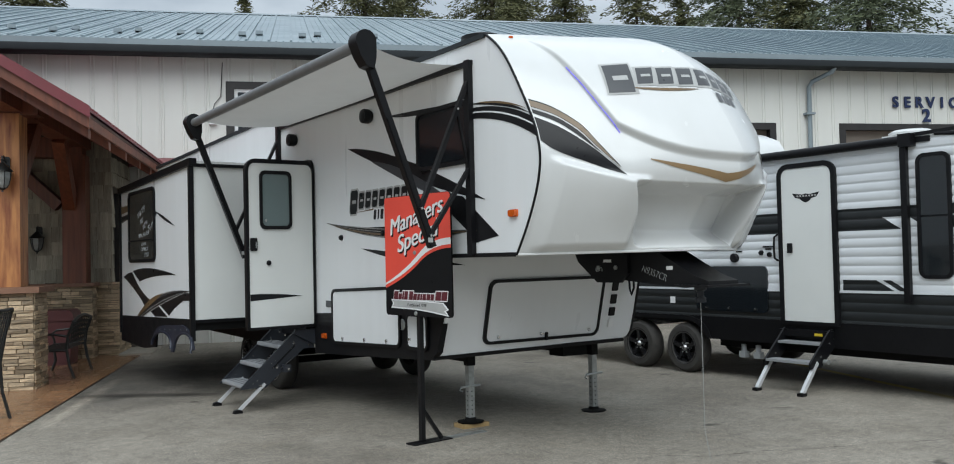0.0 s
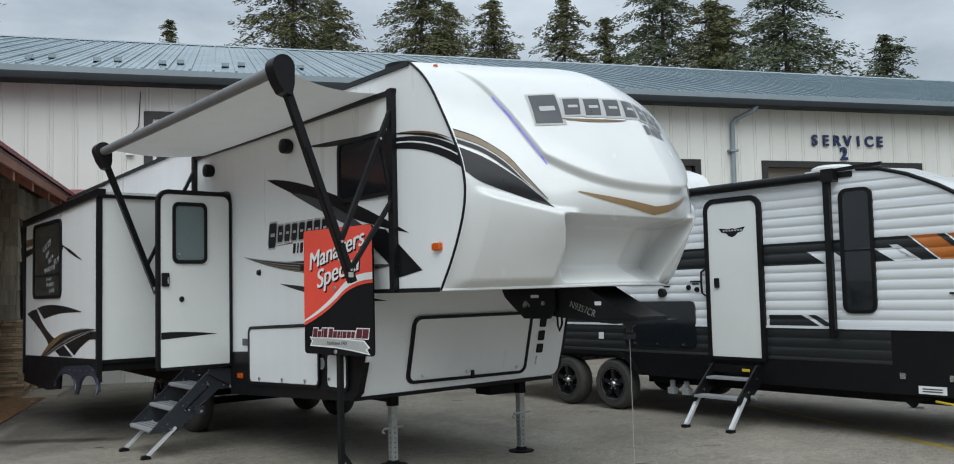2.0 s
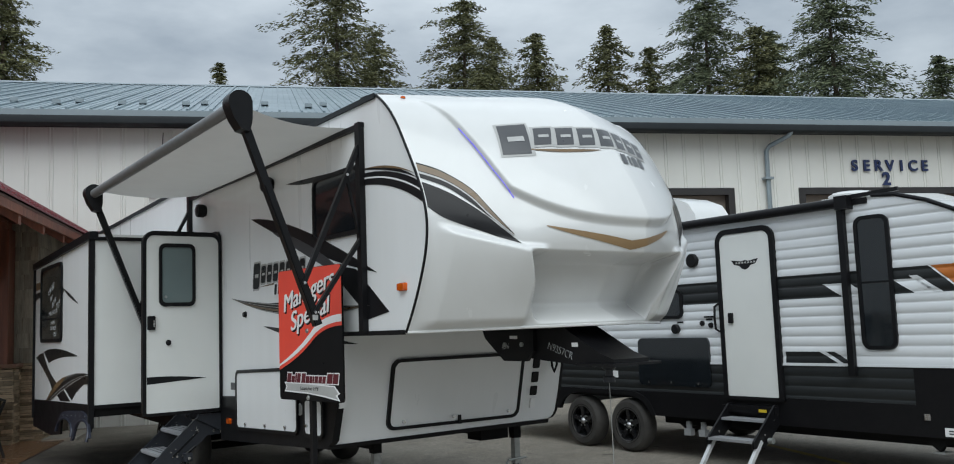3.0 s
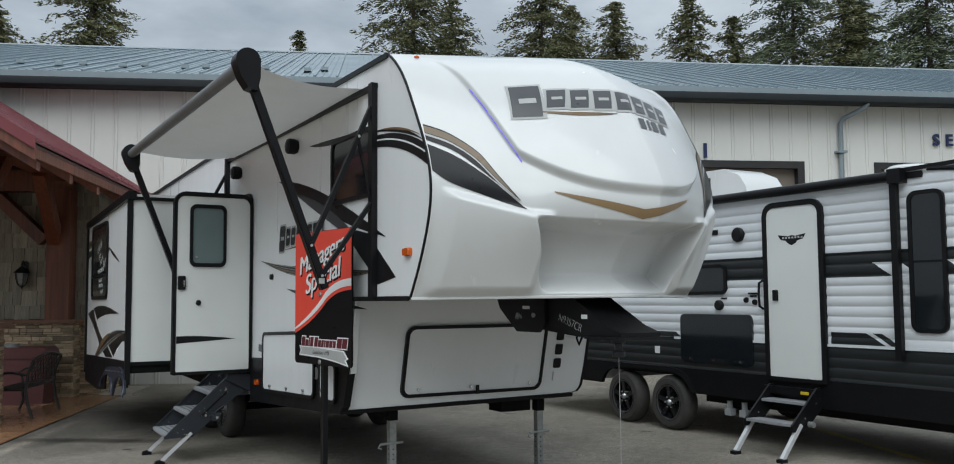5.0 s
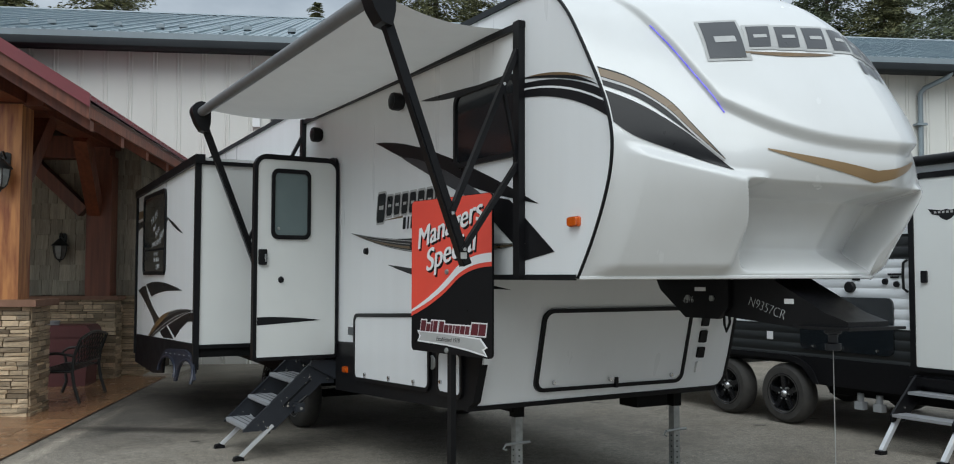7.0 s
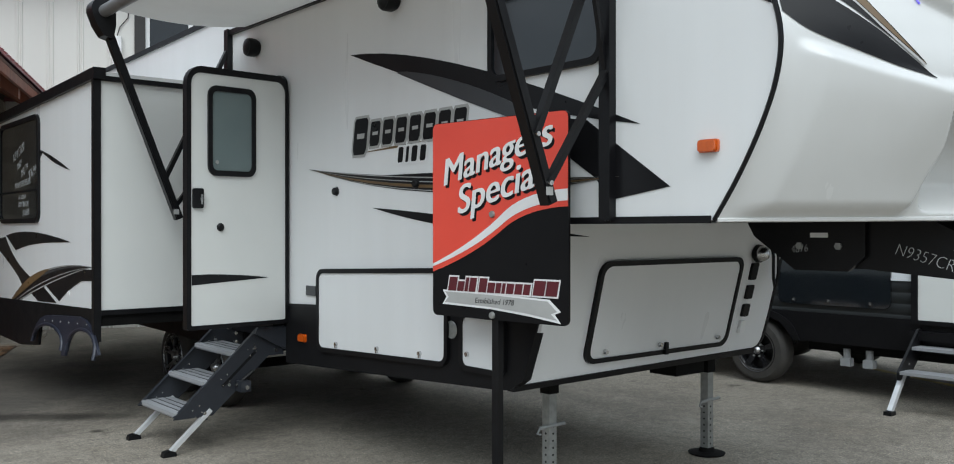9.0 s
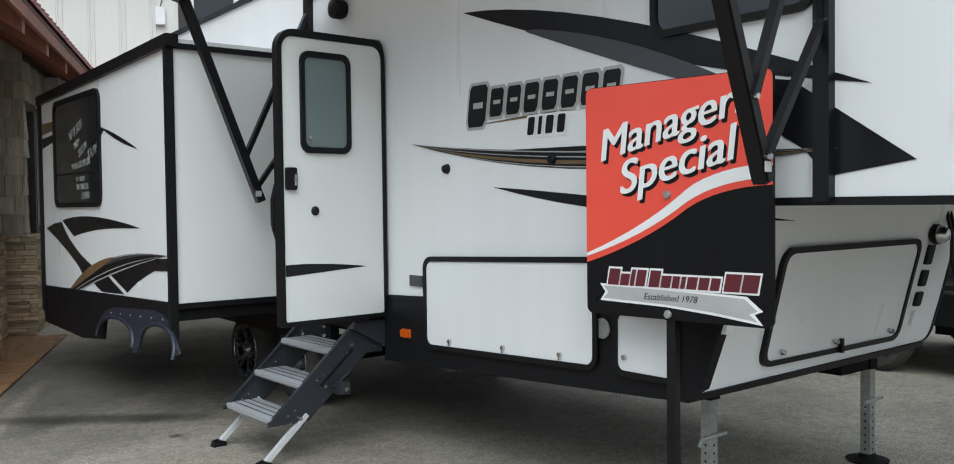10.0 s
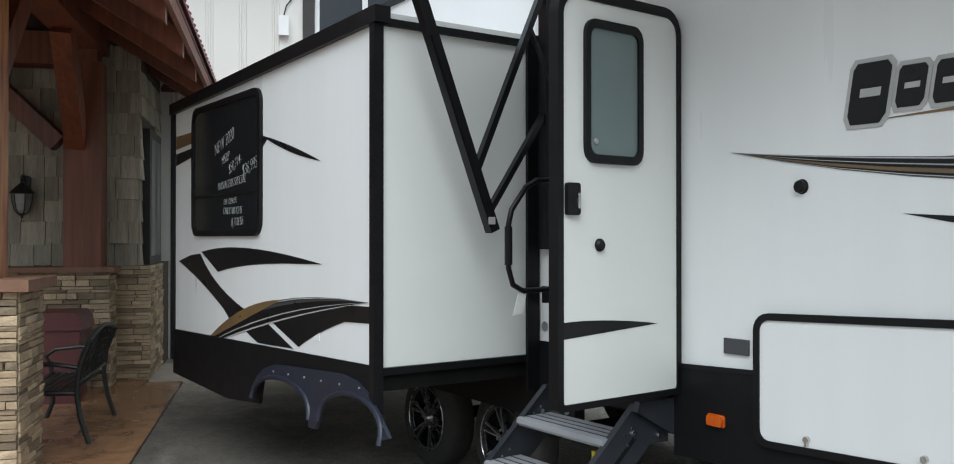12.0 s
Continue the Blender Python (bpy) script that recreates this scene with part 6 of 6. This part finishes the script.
# steps
ts = part("entry_steps", one(box, 9.30, 9.48, 6.48, 7.20, 0.62, 0.70), M_SATIN, TT, "folding entry steps of dark steel")
for y in (6.50, 7.13):
    sr = part("stringer", one(prism, [(9.50, 0.72), (9.32, 0.72), (8.93, 0.36), (8.93, 0.29), (9.12, 0.29), (9.50, 0.60)], "y", y - 0.012, y + 0.012), M_SATIN, ts, bevel=0.004)
    for dx, zz in ((9.05, 0.36), (9.12, 0.42), (9.30, 0.56), (9.36, 0.62)):
        part("bolt", one(lathe, [(0.011, -0.018), (0.011, 0.018)], (dx, y, zz), "y", 6), M_CHROME, sr)
    lg = part("leg", one(bar, (9.06, y, 0.36), (8.78, y, 0.03), 0.04, 0.045, (0, 1, 0)), M_LEG, ts, "pale aluminium leg")
    part("rubber_foot", one(box, 8.73, 8.82, y - 0.035, y + 0.035, 0, 0.035), M_BLACK, lg, bevel=0.008)
for i in range(2):
    x0, z = 8.93 + 0.24 * i, 0.37 + 0.20 * i
    part("tread", one(box, x0, x0 + 0.2, 6.515, 7.115, z - 0.028, z), M_ALU, ts, "grooved grey tread", bevel=0.004)
part("warning_label", one(box, 9.285, 9.298, 6.58, 6.68, 0.64, 0.67), M_YELLOW, ts)
part("lock_knob", one(lathe, [(0.03, -0.03), (0.03, 0.03)], (9.16, 6.44, 0.36), "y", 12), M_ZINC, ts)
ts.location = (0.075, 0.055, 0.0)
# awning, rolled up
ta = part("awning", one(tube, [(TX - 0.06, 5.50, 2.835), (TX - 0.06, 12.0, 2.835)], 0.052, 14), M_BLACK, TT, "rolled black awning along the roof edge")
part("arm", one(box, TX - 0.075, TX - 0.02, 5.545, 5.615, 1.06, 2.80), M_SATIN, ta, bevel=0.01)
part("end_head", one(box, TX - 0.125, TX - 0.005, 5.46, 5.60, 2.76, 2.90), M_BLACK, ta, bevel=0.025)
part("top_bar", one(bar, (TX - 0.03, 5.5, 2.885), (TX + 0.02, 4.98, 2.905), 0.035, 0.04), M_BLACK, ta)
# on the roof
ac = part("air_conditioner", one(prism, [(9.30, 2.95), (9.30, 3.30), (9.20, 3.37), (8.68, 3.36), (8.42, 3.25), (8.30, 3.08), (8.28, 2.95)], "x", 10.30, 11.0), M_WHITE, TT, "white roof air conditioner", bevel=0.03)
for k in range(7):
    part("louvre", one(box, 10.285, 10.302, 9.12 - 0.03 * k - 0.012, 9.12 - 0.03 * k, 3.04, 3.27), M_DECAL_G, ac)
rvt = part("roof_vent", one(box, 10.1, 10.5, 5.75, 6.25, 2.93, 2.99), M_WHITE, TT, "white roof vent", bevel=0.02)
part("vent_dome", one(lathe, [(0.24, 0.0), (0.25, 0.03), (0.20, 0.06)], (10.3, 6.0, 2.99), "z", 20), M_WHITE, rvt)
part("shore_cord", one(tube, [(TX + 0.02, 4.55, 0.45), (TX - 0.01, 4.2, 0.415), (TX + 0.0, 3.8, 0.42), (TX + 0.05, 3.3, 0.47)], 0.013, 6), M_YELLOW, TT, "yellow power cord")
# plumbing and stabiliser under the floor
for y in (7.72, 7.95):
    pv = part("waste_valve", one(box, TX + 0.05, TX + 0.13, y - 0.05, y + 0.05, 0.28, 0.36), M_GREYP, TT, "grey waste valve", bevel=0.01)
    part("waste_pipe", one(tube, [(TX + 0.09, y, 0.36), (TX + 0.09, y, 0.45)], 0.035, 10), M_GREYP, pv)
sj = part("stabiliser_jack", one(prism, [(4.95, 0.50), (4.60, 0.50), (4.60, 0.46), (4.76, 0.42), (4.80, 0.36), (4.88, 0.42)], "x", TX + 0.05, TX + 0.12), M_UNDER, TT, bevel=0.004)
part("foot", one(box, TX + 0.03, TX + 0.16, 4.74, 4.86, 0.345, 0.362), M_ZINC, sj)

# ---------- advertising sign on a stand ----------
dx_, dy_ = 4.22 - 4.094, 6.626 - 7.59
ang = math.degrees(math.atan2(dy_, dx_))
SIGN = pose(4.094, 7.59, 0, 0, 0, ang)
SW = math.hypot(dx_, dy_)
Z0, Z1 = 1.145, 2.245
sign = thing("sign_board", "red and black special offer sign on a steel post", "sign", SIGN)
brd = part("board", one(prism, rrect(0, SW, Z0, Z1, 0.035), "y", 0.0, 0.016), M_SIGNK, sign, "black sign board")
CUR = curve_pts((0.003, 1.395), (0.34, 1.50), (0.56, 1.655), 8) + curve_pts((0.56, 1.655), (0.72, 1.75), (SW - 0.003, 1.755), 8)[1:]
RT = [p for p in rrect(0.003, SW - 0.003, 1.5, Z1 - 0.003, 0.032) if p[1] > 1.9]
part("red_field", one(prism, CUR + RT, "y", -0.003, 0.0), M_RED, brd, "red printed field", smooth=0)
part("white_swoosh", one(prism, [(a, b + 0.03) for a, b in CUR] + [(a, b + 0.030 + 0.015 + 0.045 * min(a / 0.6, 1)) for a, b in CUR[::-1]], "y", -0.005, -0.001), M_PAPER, brd, smooth=0)
for tx, px_, pz_, sz, sq in (("Managers", 0.475, 1.98, 0.21, 0.82), ("Special", 0.495, 1.795, 0.22, 0.65)):
    for ddx, ddz, lift, mt in ((0.020, -0.014, -0.0042, M_SIGNK), (0.013, -0.012, -0.0046, M_SIGNK), (0.008, 0.002, -0.0064, M_PAPER), (0.0, 0.0, -0.0068, M_PAPER)):
        text_part("lettering", tx, brd, mt, pose(px_ + ddx, lift, pz_ + ddz, 90, 0, 0) @ pose(0, 0, 0, 0, 0, 14), sz, 0.36, 0.001, 0.0, width=sq)
part("ribbon", one(prism, [(0.10, 1.285), (0.45, 1.28), (0.84, 1.265), (0.90, 1.215), (0.86, 1.20), (0.90, 1.17), (0.70, 1.195), (0.45, 1.215), (0.10, 1.225), (0.13, 1.255)], "y", -0.003, 0.0), M_DECAL_S, brd, "silver ribbon", smooth=0)
part("ribbon_edge", one(prism, [(0.08, 1.295), (0.45, 1.29), (0.85, 1.275), (0.925, 1.215), (0.885, 1.20), (0.925, 1.155), (0.70, 1.182), (0.45, 1.203), (0.08, 1.213), (0.11, 1.255)], "y", -0.0015, 0.0), M_PAPER, brd, smooth=0)
x = 0.125
for k, w in enumerate((0.062, 0.048, 0.022, 0.05, 0.056, 0.05, 0.036, 0.022, 0.05, 0.05, 0.045, 0.075, 0.075)):
    tall = 0.078 if k in (0, 2, 3, 4, 11, 12) else 0.056
    b0 = 1.292 - 0.0 * x
    sk_ = [(x, b0), (x + w, b0), (x + w + tall * 0.2, b0 + tall), (x + tall * 0.2, b0 + tall)]
    part("logo_block", one(prism, sk_, "y", -0.0045, -0.001), M_MAROON, brd, smooth=0)
    part("logo_outline", one(prism, [(sk_[0][0] - 0.009, b0 - 0.009), (sk_[1][0] + 0.007, b0 - 0.009), (sk_[2][0] + 0.009, b0 + tall + 0.009), (sk_[3][0] - 0.007, b0 + tall + 0.009)], "y", -0.0028, 0.0), M_PAPER, brd, smooth=0)
    x += w + (0.022 if k in (3, 10) else 0.009)
text_part("small_lettering", "Established 1978", brd, M_DECAL_K, pose(0.47, -0.0035, 1.232, 90), 0.042, 0.25, 0.0005)
for zz in (1.17, 1.72):
    part("bolt", one(lathe, [(0.016, -0.012), (0.02, -0.004), (0.02, 0.0)], (0.46, -0.002, zz), "y", 12), M_ZINC, sign)
part("post", one(box, 0.44, 0.485, 0.017, 0.06, 0.02, 2.0), M_SATIN, sign, "black square steel post", bevel=0.003)
part("foot_plate", one(box, 0.40, 0.53, -0.10, 0.34, 0.0, 0.012), M_SATIN, sign)
part("foot_bar", one(box, 0.42, 0.51, 0.34, 0.78, 0.0, 0.010), M_ZINC, sign, "worn steel foot bar")
part("foot_brace", one(bar, (0.462, 0.05, 0.30), (0.462, 0.26, 0.015), 0.03, 0.03, (1, 0, 0)), M_SATIN, sign)

wb_ = bmesh.new()
box(wb_, 4.83, 5.13, 7.43, 7.61, 0.0, 0.041)
solid("wooden_block", wb_, M_WOODB, "pale wooden block under the landing jack", "wood block", bevel=0.006)


# ---------- porch furniture ----------
def lantern(m):
    lt = thing("wall_lantern", "black iron coach lantern with clear glass", "lantern", m, "coach lanterns")
    part("back_plate", one(prism, rrect(-0.055, 0.055, -0.02, 0.20, 0.03), "y", -0.02, 0.0), M_IRON, lt, bevel=0.005)
    part("arm", one(tube, [(0, -0.02, 0.12), (0, -0.10, 0.20), (0, -0.16, 0.19), (0, -0.165, 0.13)], 0.012, 8), M_IRON, lt)
    part("finial", one(lathe, [(0.008, 0.16), (0.022, 0.14), (0.012, 0.11), (0.03, 0.095)], (0, -0.165, 0), "z", 12), M_IRON, lt)
    part("hood", one(lathe, [(0.03, 0.10), (0.07, 0.06), (0.13, 0.0), (0.135, -0.015), (0.11, -0.02)], (0, -0.165, 0), "z", 16), M_IRON, lt)
    gl = part("glass", one(lathe, [(0.105, -0.02), (0.10, -0.10), (0.075, -0.20), (0.05, -0.235)], (0, -0.165, 0), "z", 6), M_LAMPG, lt, smooth=0)
    for k in range(6):
        a = 2 * math.pi * k / 6
        part("cage_bar", one(tube, [(math.cos(a) * r, -0.165 + math.sin(a) * r, z) for r, z in ((0.11, -0.02), (0.105, -0.10), (0.08, -0.20), (0.05, -0.24))], 0.007, 5), M_IRON, gl)
    part("base", one(lathe, [(0.052, -0.235), (0.045, -0.25), (0.012, -0.27), (0.015, -0.29)], (0, -0.165, 0), "z", 12), M_IRON, lt)
    return lt


lan = lantern(B @ pose(-4.50, 17.78, 2.20))
copy_thing(lan, B @ pose(-3.80, 13.395, 2.98))

bench = thing("garden_bench", "black cast iron garden bench on the patio", "bench", B @ pose(-3.27, 14.95, 0.012, 0, 0, 90))
# bench runs along its own x; it faces its own y
for x in (-0.60, 0.60):
    e = part("end_frame", one(tube, [(x, -0.10, 0.0), (x, -0.03, 0.22), (x, 0.0, 0.42), (x, -0.02, 0.62), (x, -0.10, 0.84)], 0.022, 8), M_IRON, bench, "cast iron end frame")
    part("front_leg", one(tube, [(x, 0.50, 0.0), (x, 0.44, 0.16), (x, 0.46, 0.34), (x, 0.45, 0.42)], 0.022, 8), M_IRON, e)
    part("arm_rest", one(tube, [(x, -0.03, 0.62), (x, 0.2, 0.66), (x, 0.42, 0.64), (x, 0.50, 0.58), (x, 0.46, 0.50), (x, 0.45, 0.42)], 0.018, 8), M_IRON, e)
    part("seat_side", one(tube, [(x, 0.0, 0.42), (x, 0.45, 0.42)], 0.02, 8), M_IRON, e)
for k in range(8):
    part("seat_slat", one(bar, (-0.6, 0.04 + 0.057 * k, 0.425), (0.6, 0.04 + 0.057 * k, 0.425), 0.035, 0.014), M_IRON, bench)
part("back_top", one(tube, [(-0.6 + 0.12 * i, -0.10 - 0.0 * i, 0.84 + 0.07 * math.sin(math.pi * i / 10)) for i in range(11)], 0.02, 8), M_IRON, bench)
part("back_rail", one(tube, [(-0.6, -0.01, 0.50), (0.6, -0.01, 0.50)], 0.014, 6), M_IRON, bench)
for k in range(-5, 12):
    for s in (-1, 1):
        x0 = -0.6 + 0.12 * k
        x1 = x0 + s * 0.34
        pts = [(x0 + (x1 - x0) * t, -0.01 - 0.09 * t, 0.50 + (0.34 + 0.06 * math.sin(math.pi * min(max((x0 + (x1 - x0) * t + 0.6) / 1.2, 0), 1))) * t) for t in (0, 0.25, 0.5, 0.75, 1.0)]
        pts = [p for p in pts if -0.6 <= p[0] <= 0.6]
        if len(pts) > 2:
            part("lattice", one(tube, pts, 0.008, 5), M_IRON, bench)

chair = thing("patio_chair", "tall black metal chair with a slatted back", "chair", B @ pose(-3.14, 10.55, 0.012, 0, 0, 90))
for x in (-0.26, 0.26):
    part("rear_leg", one(tube, [(x, -0.10, 0.0), (x, -0.02, 0.30), (x, 0.0, 0.62), (x, -0.06, 0.95), (x, -0.13, 1.20)], 0.018, 8), M_IRON, chair)
    part("front_leg", one(tube, [(x, 0.50, 0.0), (x, 0.46, 0.3), (x, 0.45, 0.62), (x, 0.45, 0.84)], 0.018, 8), M_IRON, chair)
    part("arm_rest", one(tube, [(x, -0.02, 0.86), (x, 0.2, 0.88), (x, 0.48, 0.84)], 0.018, 8), M_IRON, chair)
part("seat", one(box, -0.26, 0.26, 0.0, 0.46, 0.60, 0.64), M_IRON, chair, bevel=0.01)
part("top_rail", one(tube, [(-0.26, -0.13, 1.20), (0.26, -0.13, 1.20)], 0.02, 8), M_IRON, chair)
for k in range(7):
    part("back_slat", one(bar, (-0.21 + 0.07 * k, -0.01, 0.66), (-0.21 + 0.07 * k, -0.13, 1.20), 0.035, 0.008, (0, 1, 0)), M_IRON, chair)

bn = thing("storage_bin", "maroon resin bin with a lid against the wall", "bin", B @ pose(-4.0, 16.55, 0.012) @ Matrix.Diagonal((1.12, 1.0, 1.2, 1)))
part("tub", one(prism, [(-0.30, 0.0), (0.30, 0.0), (0.34, 0.62), (-0.34, 0.62)], "y", -0.28, 0.28), M_BIN, bn, bevel=0.02)
part("lid", one(prism, [(-0.37, 0.62), (0.37, 0.62), (0.35, 0.72), (0.30, 0.77), (-0.30, 0.77), (-0.35, 0.72)], "y", -0.31, 0.31), M_BIN, bn, bevel=0.02)
bk = thing("bucket", "small grey plastic bucket on the bin", "bucket", B @ pose(-4.22, 16.45, 0.782))
part("pail", one(lathe, [(0.085, 0.0), (0.11, 0.20), (0.118, 0.20), (0.118, 0.215), (0.10, 0.21), (0.08, 0.01)], (0, 0, 0), "z", 18), M_GREYP, bk)


# ---------- conifers behind the building ----------
def conifer(at, h, width, seed, needle, lean=0.0, low=0.25):
    rng = np.random.default_rng(seed)
    tree = thing("conifer_tree", "tall dark green conifer with drooping limbs", "tree", pose(*at), "conifers behind the building")
    bm = bmesh.new()
    tube(bm, [(lean * t * t, 0, h * t) for t in (0, 0.25, 0.5, 0.75, 0.97)], [h * 0.014, h * 0.012, h * 0.009, h * 0.005, 0.03], 8)
    for k in range(26):
        t = low + (0.93 - low) * k / 26
        a = rng.uniform(0, 6.28)
        L = width * (1 - t) ** 0.75 * rng.uniform(0.5, 0.9)
        tube(bm, [(lean * t * t, 0, h * t), (lean * t * t + L * 0.5 * math.cos(a), L * 0.5 * math.sin(a), h * t - 0.02 * L), (lean * t * t + L * math.cos(a), L * math.sin(a), h * t - 0.22 * L)], [0.06 * (1.1 - t), 0.04 * (1.1 - t), 0.012], 4)
    part("trunk", bm, M_BARK, tree)
    V, F = [], []
    levels = int(h * 2.6)
    for lv in range(levels):
        t = low + (1 - low) * (lv + rng.uniform(-0.4, 0.4)) / levels
        t = min(max(t, low), 0.995)
        R = 1.30 * width * ((1 - t) / (1 - low)) ** 0.56 * (0.86 + 0.22 * math.sin(lv * 1.7 + seed))
        R = max(R, 0.22)
        for b in range(int(8 + 9 * (1 - t))):
            a = rng.uniform(0, 6.28)
            L = R * rng.uniform(0.38, 1.12) * (1.0 + 0.25 * math.sin(3 * a + seed))
            d = np.array([math.cos(a), math.sin(a), 0.0])
            s = np.array([-d[1], d[0], 0.0])
            n = max(3, int(L / 0.24))
            rise = rng.uniform(-0.05, 0.25) if t > 0.8 else rng.uniform(-0.15, 0.1)
            for k in range(n):
                q = (k + rng.uniform(0, 1)) / n
                if q < 0.15 and t < 0.85:
                    continue
                c = np.array([lean * t * t, 0, h * t]) + d * L * q + np.array([0, 0, L * (rise * q - 0.30 * q * q)])
                for _ in range(9 if L * q > 0.5 * R else 6):
                    off = rng.normal(0, 0.12, 3) * (1 + 0.22 * L)
                    off[2] *= 0.5
                    u = d * rng.uniform(0.3, 1) + s * rng.uniform(-1.0, 1.0) + np.array([0, 0, rng.uniform(-0.55, 0.15)])
                    u /= np.linalg.norm(u)
                    w = np.cross(u, rng.normal(0, 1, 3))
                    w /= np.linalg.norm(w) + 1e-6
                    ln, wd = rng.uniform(0.22, 0.48), rng.uniform(0.026, 0.058)
                    p = c + off
                    i = len(V)
                    V += [p - u * ln * 0.4, p + w * wd, p + u * ln * 0.6, p - w * wd]
                    F.append((i, i + 1, i + 2, i + 3))
    me = bpy.data.meshes.new("crown")
    me.from_pydata([tuple(v) for v in V], [], F)
    me.materials.append(needle)
    cr = new("crown", me)
    cr.parent = tree
    tagged(cr, "uneven crown of dark needles", kind="stuff")
    return tree


TREES = [(9.0, 62.0, 24.6, 4.6), (29.2, 56.8, 27.5, 7.2), (40.0, 57.0, 27.8, 6.8), (46.2, 55.0, 25.0, 4.6), (48.6, 49.8, 24.4, 4.4),
         (49.4, 41.0, 25.5, 6.2), (51.4, 32.4, 23.6, 6.4), (52.4, 49.0, 23.0, 3.8), (27.0, 76.0, 25.5, 2.6), (4.0, 70.0, 22.0, 3.6),
         (34.0, 60.0, 24.6, 5.2), (44.8, 60.0, 26.0, 4.6), (61.5, 31.0, 18.8, 4.4), (3.0, 63.0, 21.0, 4.2), (55.5, 40.5, 22.5, 4.2), (49.5, 36.5, 20.5, 4.6)]
for k, (x, y, h, w) in enumerate(TREES):
    conifer((x, y, 0), h, w, 11 + k, (M_NEEDLE, M_NEEDLE2)[k in (5, 6, 12, 14)], (k % 3 - 1) * 0.4, 0.2 if w > 5 else 0.3)

# ---------- pieces: stones, shakes, patio slabs ----------
prng = random.Random(5)


def stone_block(bm, j):
    r = random.Random(j)
    vs = box(bm, -0.5, 0.5, -0.5, 0.5, -0.5, 0.5)
    for v in vs:
        if v.co.y < 0:
            v.co.x *= 0.97 + r.uniform(-0.03, 0.02)
            v.co.z *= 0.92 + r.uniform(-0.10, 0.05)
            v.co.y += r.uniform(-0.12, 0.12)


STONES = [finish("stone", one(stone_block, j), M_STONE, 0.03, 0) for j in range(8)]


def ledge(parent, u0, u1, z0, z1, place):
    """Courses of thin split stones; place(u, z) gives the pose of a point of the face."""
    z = z0
    while z < z1 - 0.012:
        h = min(prng.choice((0.035, 0.05, 0.06, 0.075, 0.05)), z1 - z)
        u = u0
        while u < u1 - 0.02:
            w = min(prng.uniform(0.10, 0.36), u1 - u)
            if u1 - u - w < 0.07:
                w = u1 - u
            d = prng.uniform(0.05, 0.085)
            piece("stone", STONES[prng.randrange(8)], parent, place(u + w / 2, z + h / 2) @ Matrix.Diagonal((w - 0.004, d, h - 0.004, 1)))
            u += w
        z += h


ledge(pier, -4.225, -3.425, 0.012, 1.32, lambda u, z: pose(u, 13.27, z))
ledge(pier, 13.265, 13.92, 0.012, 1.32, lambda u, z: pose(-3.45, u, z, 0, 0, 90))
ledge(wall_porch, -5.2, -3.51, 0.012, 1.30, lambda u, z: pose(u, 17.34, z))
ledge(wall_porch, 17.35, 17.74, 0.012, 1.30, lambda u, z: pose(-3.54, u, z, 0, 0, 90))
ledge(wall_porch, -3.53, -3.13, 0.012, 1.36, lambda u, z: pose(u, 17.75, z))
ledge(wall_porch, 17.76, 18.9, 0.012, 1.36, lambda u, z: pose(-3.16, u, z, 0, 0, 90))


def shake_mesh(bm, j):
    r = random.Random(j + 40)
    n = 5
    for k in range(n):
        x0, x1 = -0.5 + k / n, -0.5 + (k + 1) / n
        dpt = r.uniform(-0.003, 0.003)
        prism(bm, [(-0.030 + dpt, -0.5 + r.uniform(-0.01, 0.02)), (0.0, -0.5), (0.0, 0.62), (-0.004, 0.62)], "x", x0, x1)


SHAKES = [finish("shake", one(shake_mesh, j), M_SHAKE, 0.0, 0) for j in range(6)]


def shakes(parent, u0, u1, z0, z1, place, skip=None):
    z = z0
    while z < z1:
        u = u0
        while u < u1 - 0.02:
            w = min(prng.uniform(0.13, 0.27), u1 - u)
            if not (skip and skip(u + w / 2, z)):
                piece("shake", SHAKES[prng.randrange(6)], parent, place(u + w / 2, z + 0.13 + prng.uniform(-0.012, 0.012)) @ Matrix.Diagonal((w - 0.008, 1, 0.26, 1)))
            u += w
        z += 0.255


shakes(wall_porch, -5.6, -3.25, 1.36, 3.8, lambda u, z: pose(u, 17.80, z))
shakes(wall_porch, 17.78, 19.75, 1.36, 3.6, lambda u, z: pose(-3.28, u, z, 0, 0, 90), lambda u, z: 18.05 < u < 19.35 and z < 2.9)


def slab_mesh(bm, j):
    r = random.Random(j)
    vs = box(bm, -0.5, 0.5, -0.5, 0.5, -0.5, 0.5)
    for v in vs:
        v.co.x += r.uniform(-0.012, 0.012)
        v.co.y += r.uniform(-0.012, 0.012)


SLABS = [finish("slab_tile", one(slab_mesh, j), M_PATIO, 0.02, 0) for j in range(5)]
b = 4.0
row = 0
while b < 17.5:
    d = 0.6 if row % 3 else 0.4
    a = -2.752
    while a > -6.8:
        w = prng.choice((0.4, 0.6, 0.8))
        piece("slab_tile", SLABS[prng.randrange(5)], patio, Matrix.Translation((a - w / 2, b + d / 2, 0.013)) @ Matrix.Diagonal((w - 0.008, d - 0.008, 0.012 + prng.uniform(0, 0.003), 1)))
        a -= w
    b += d
    row += 1
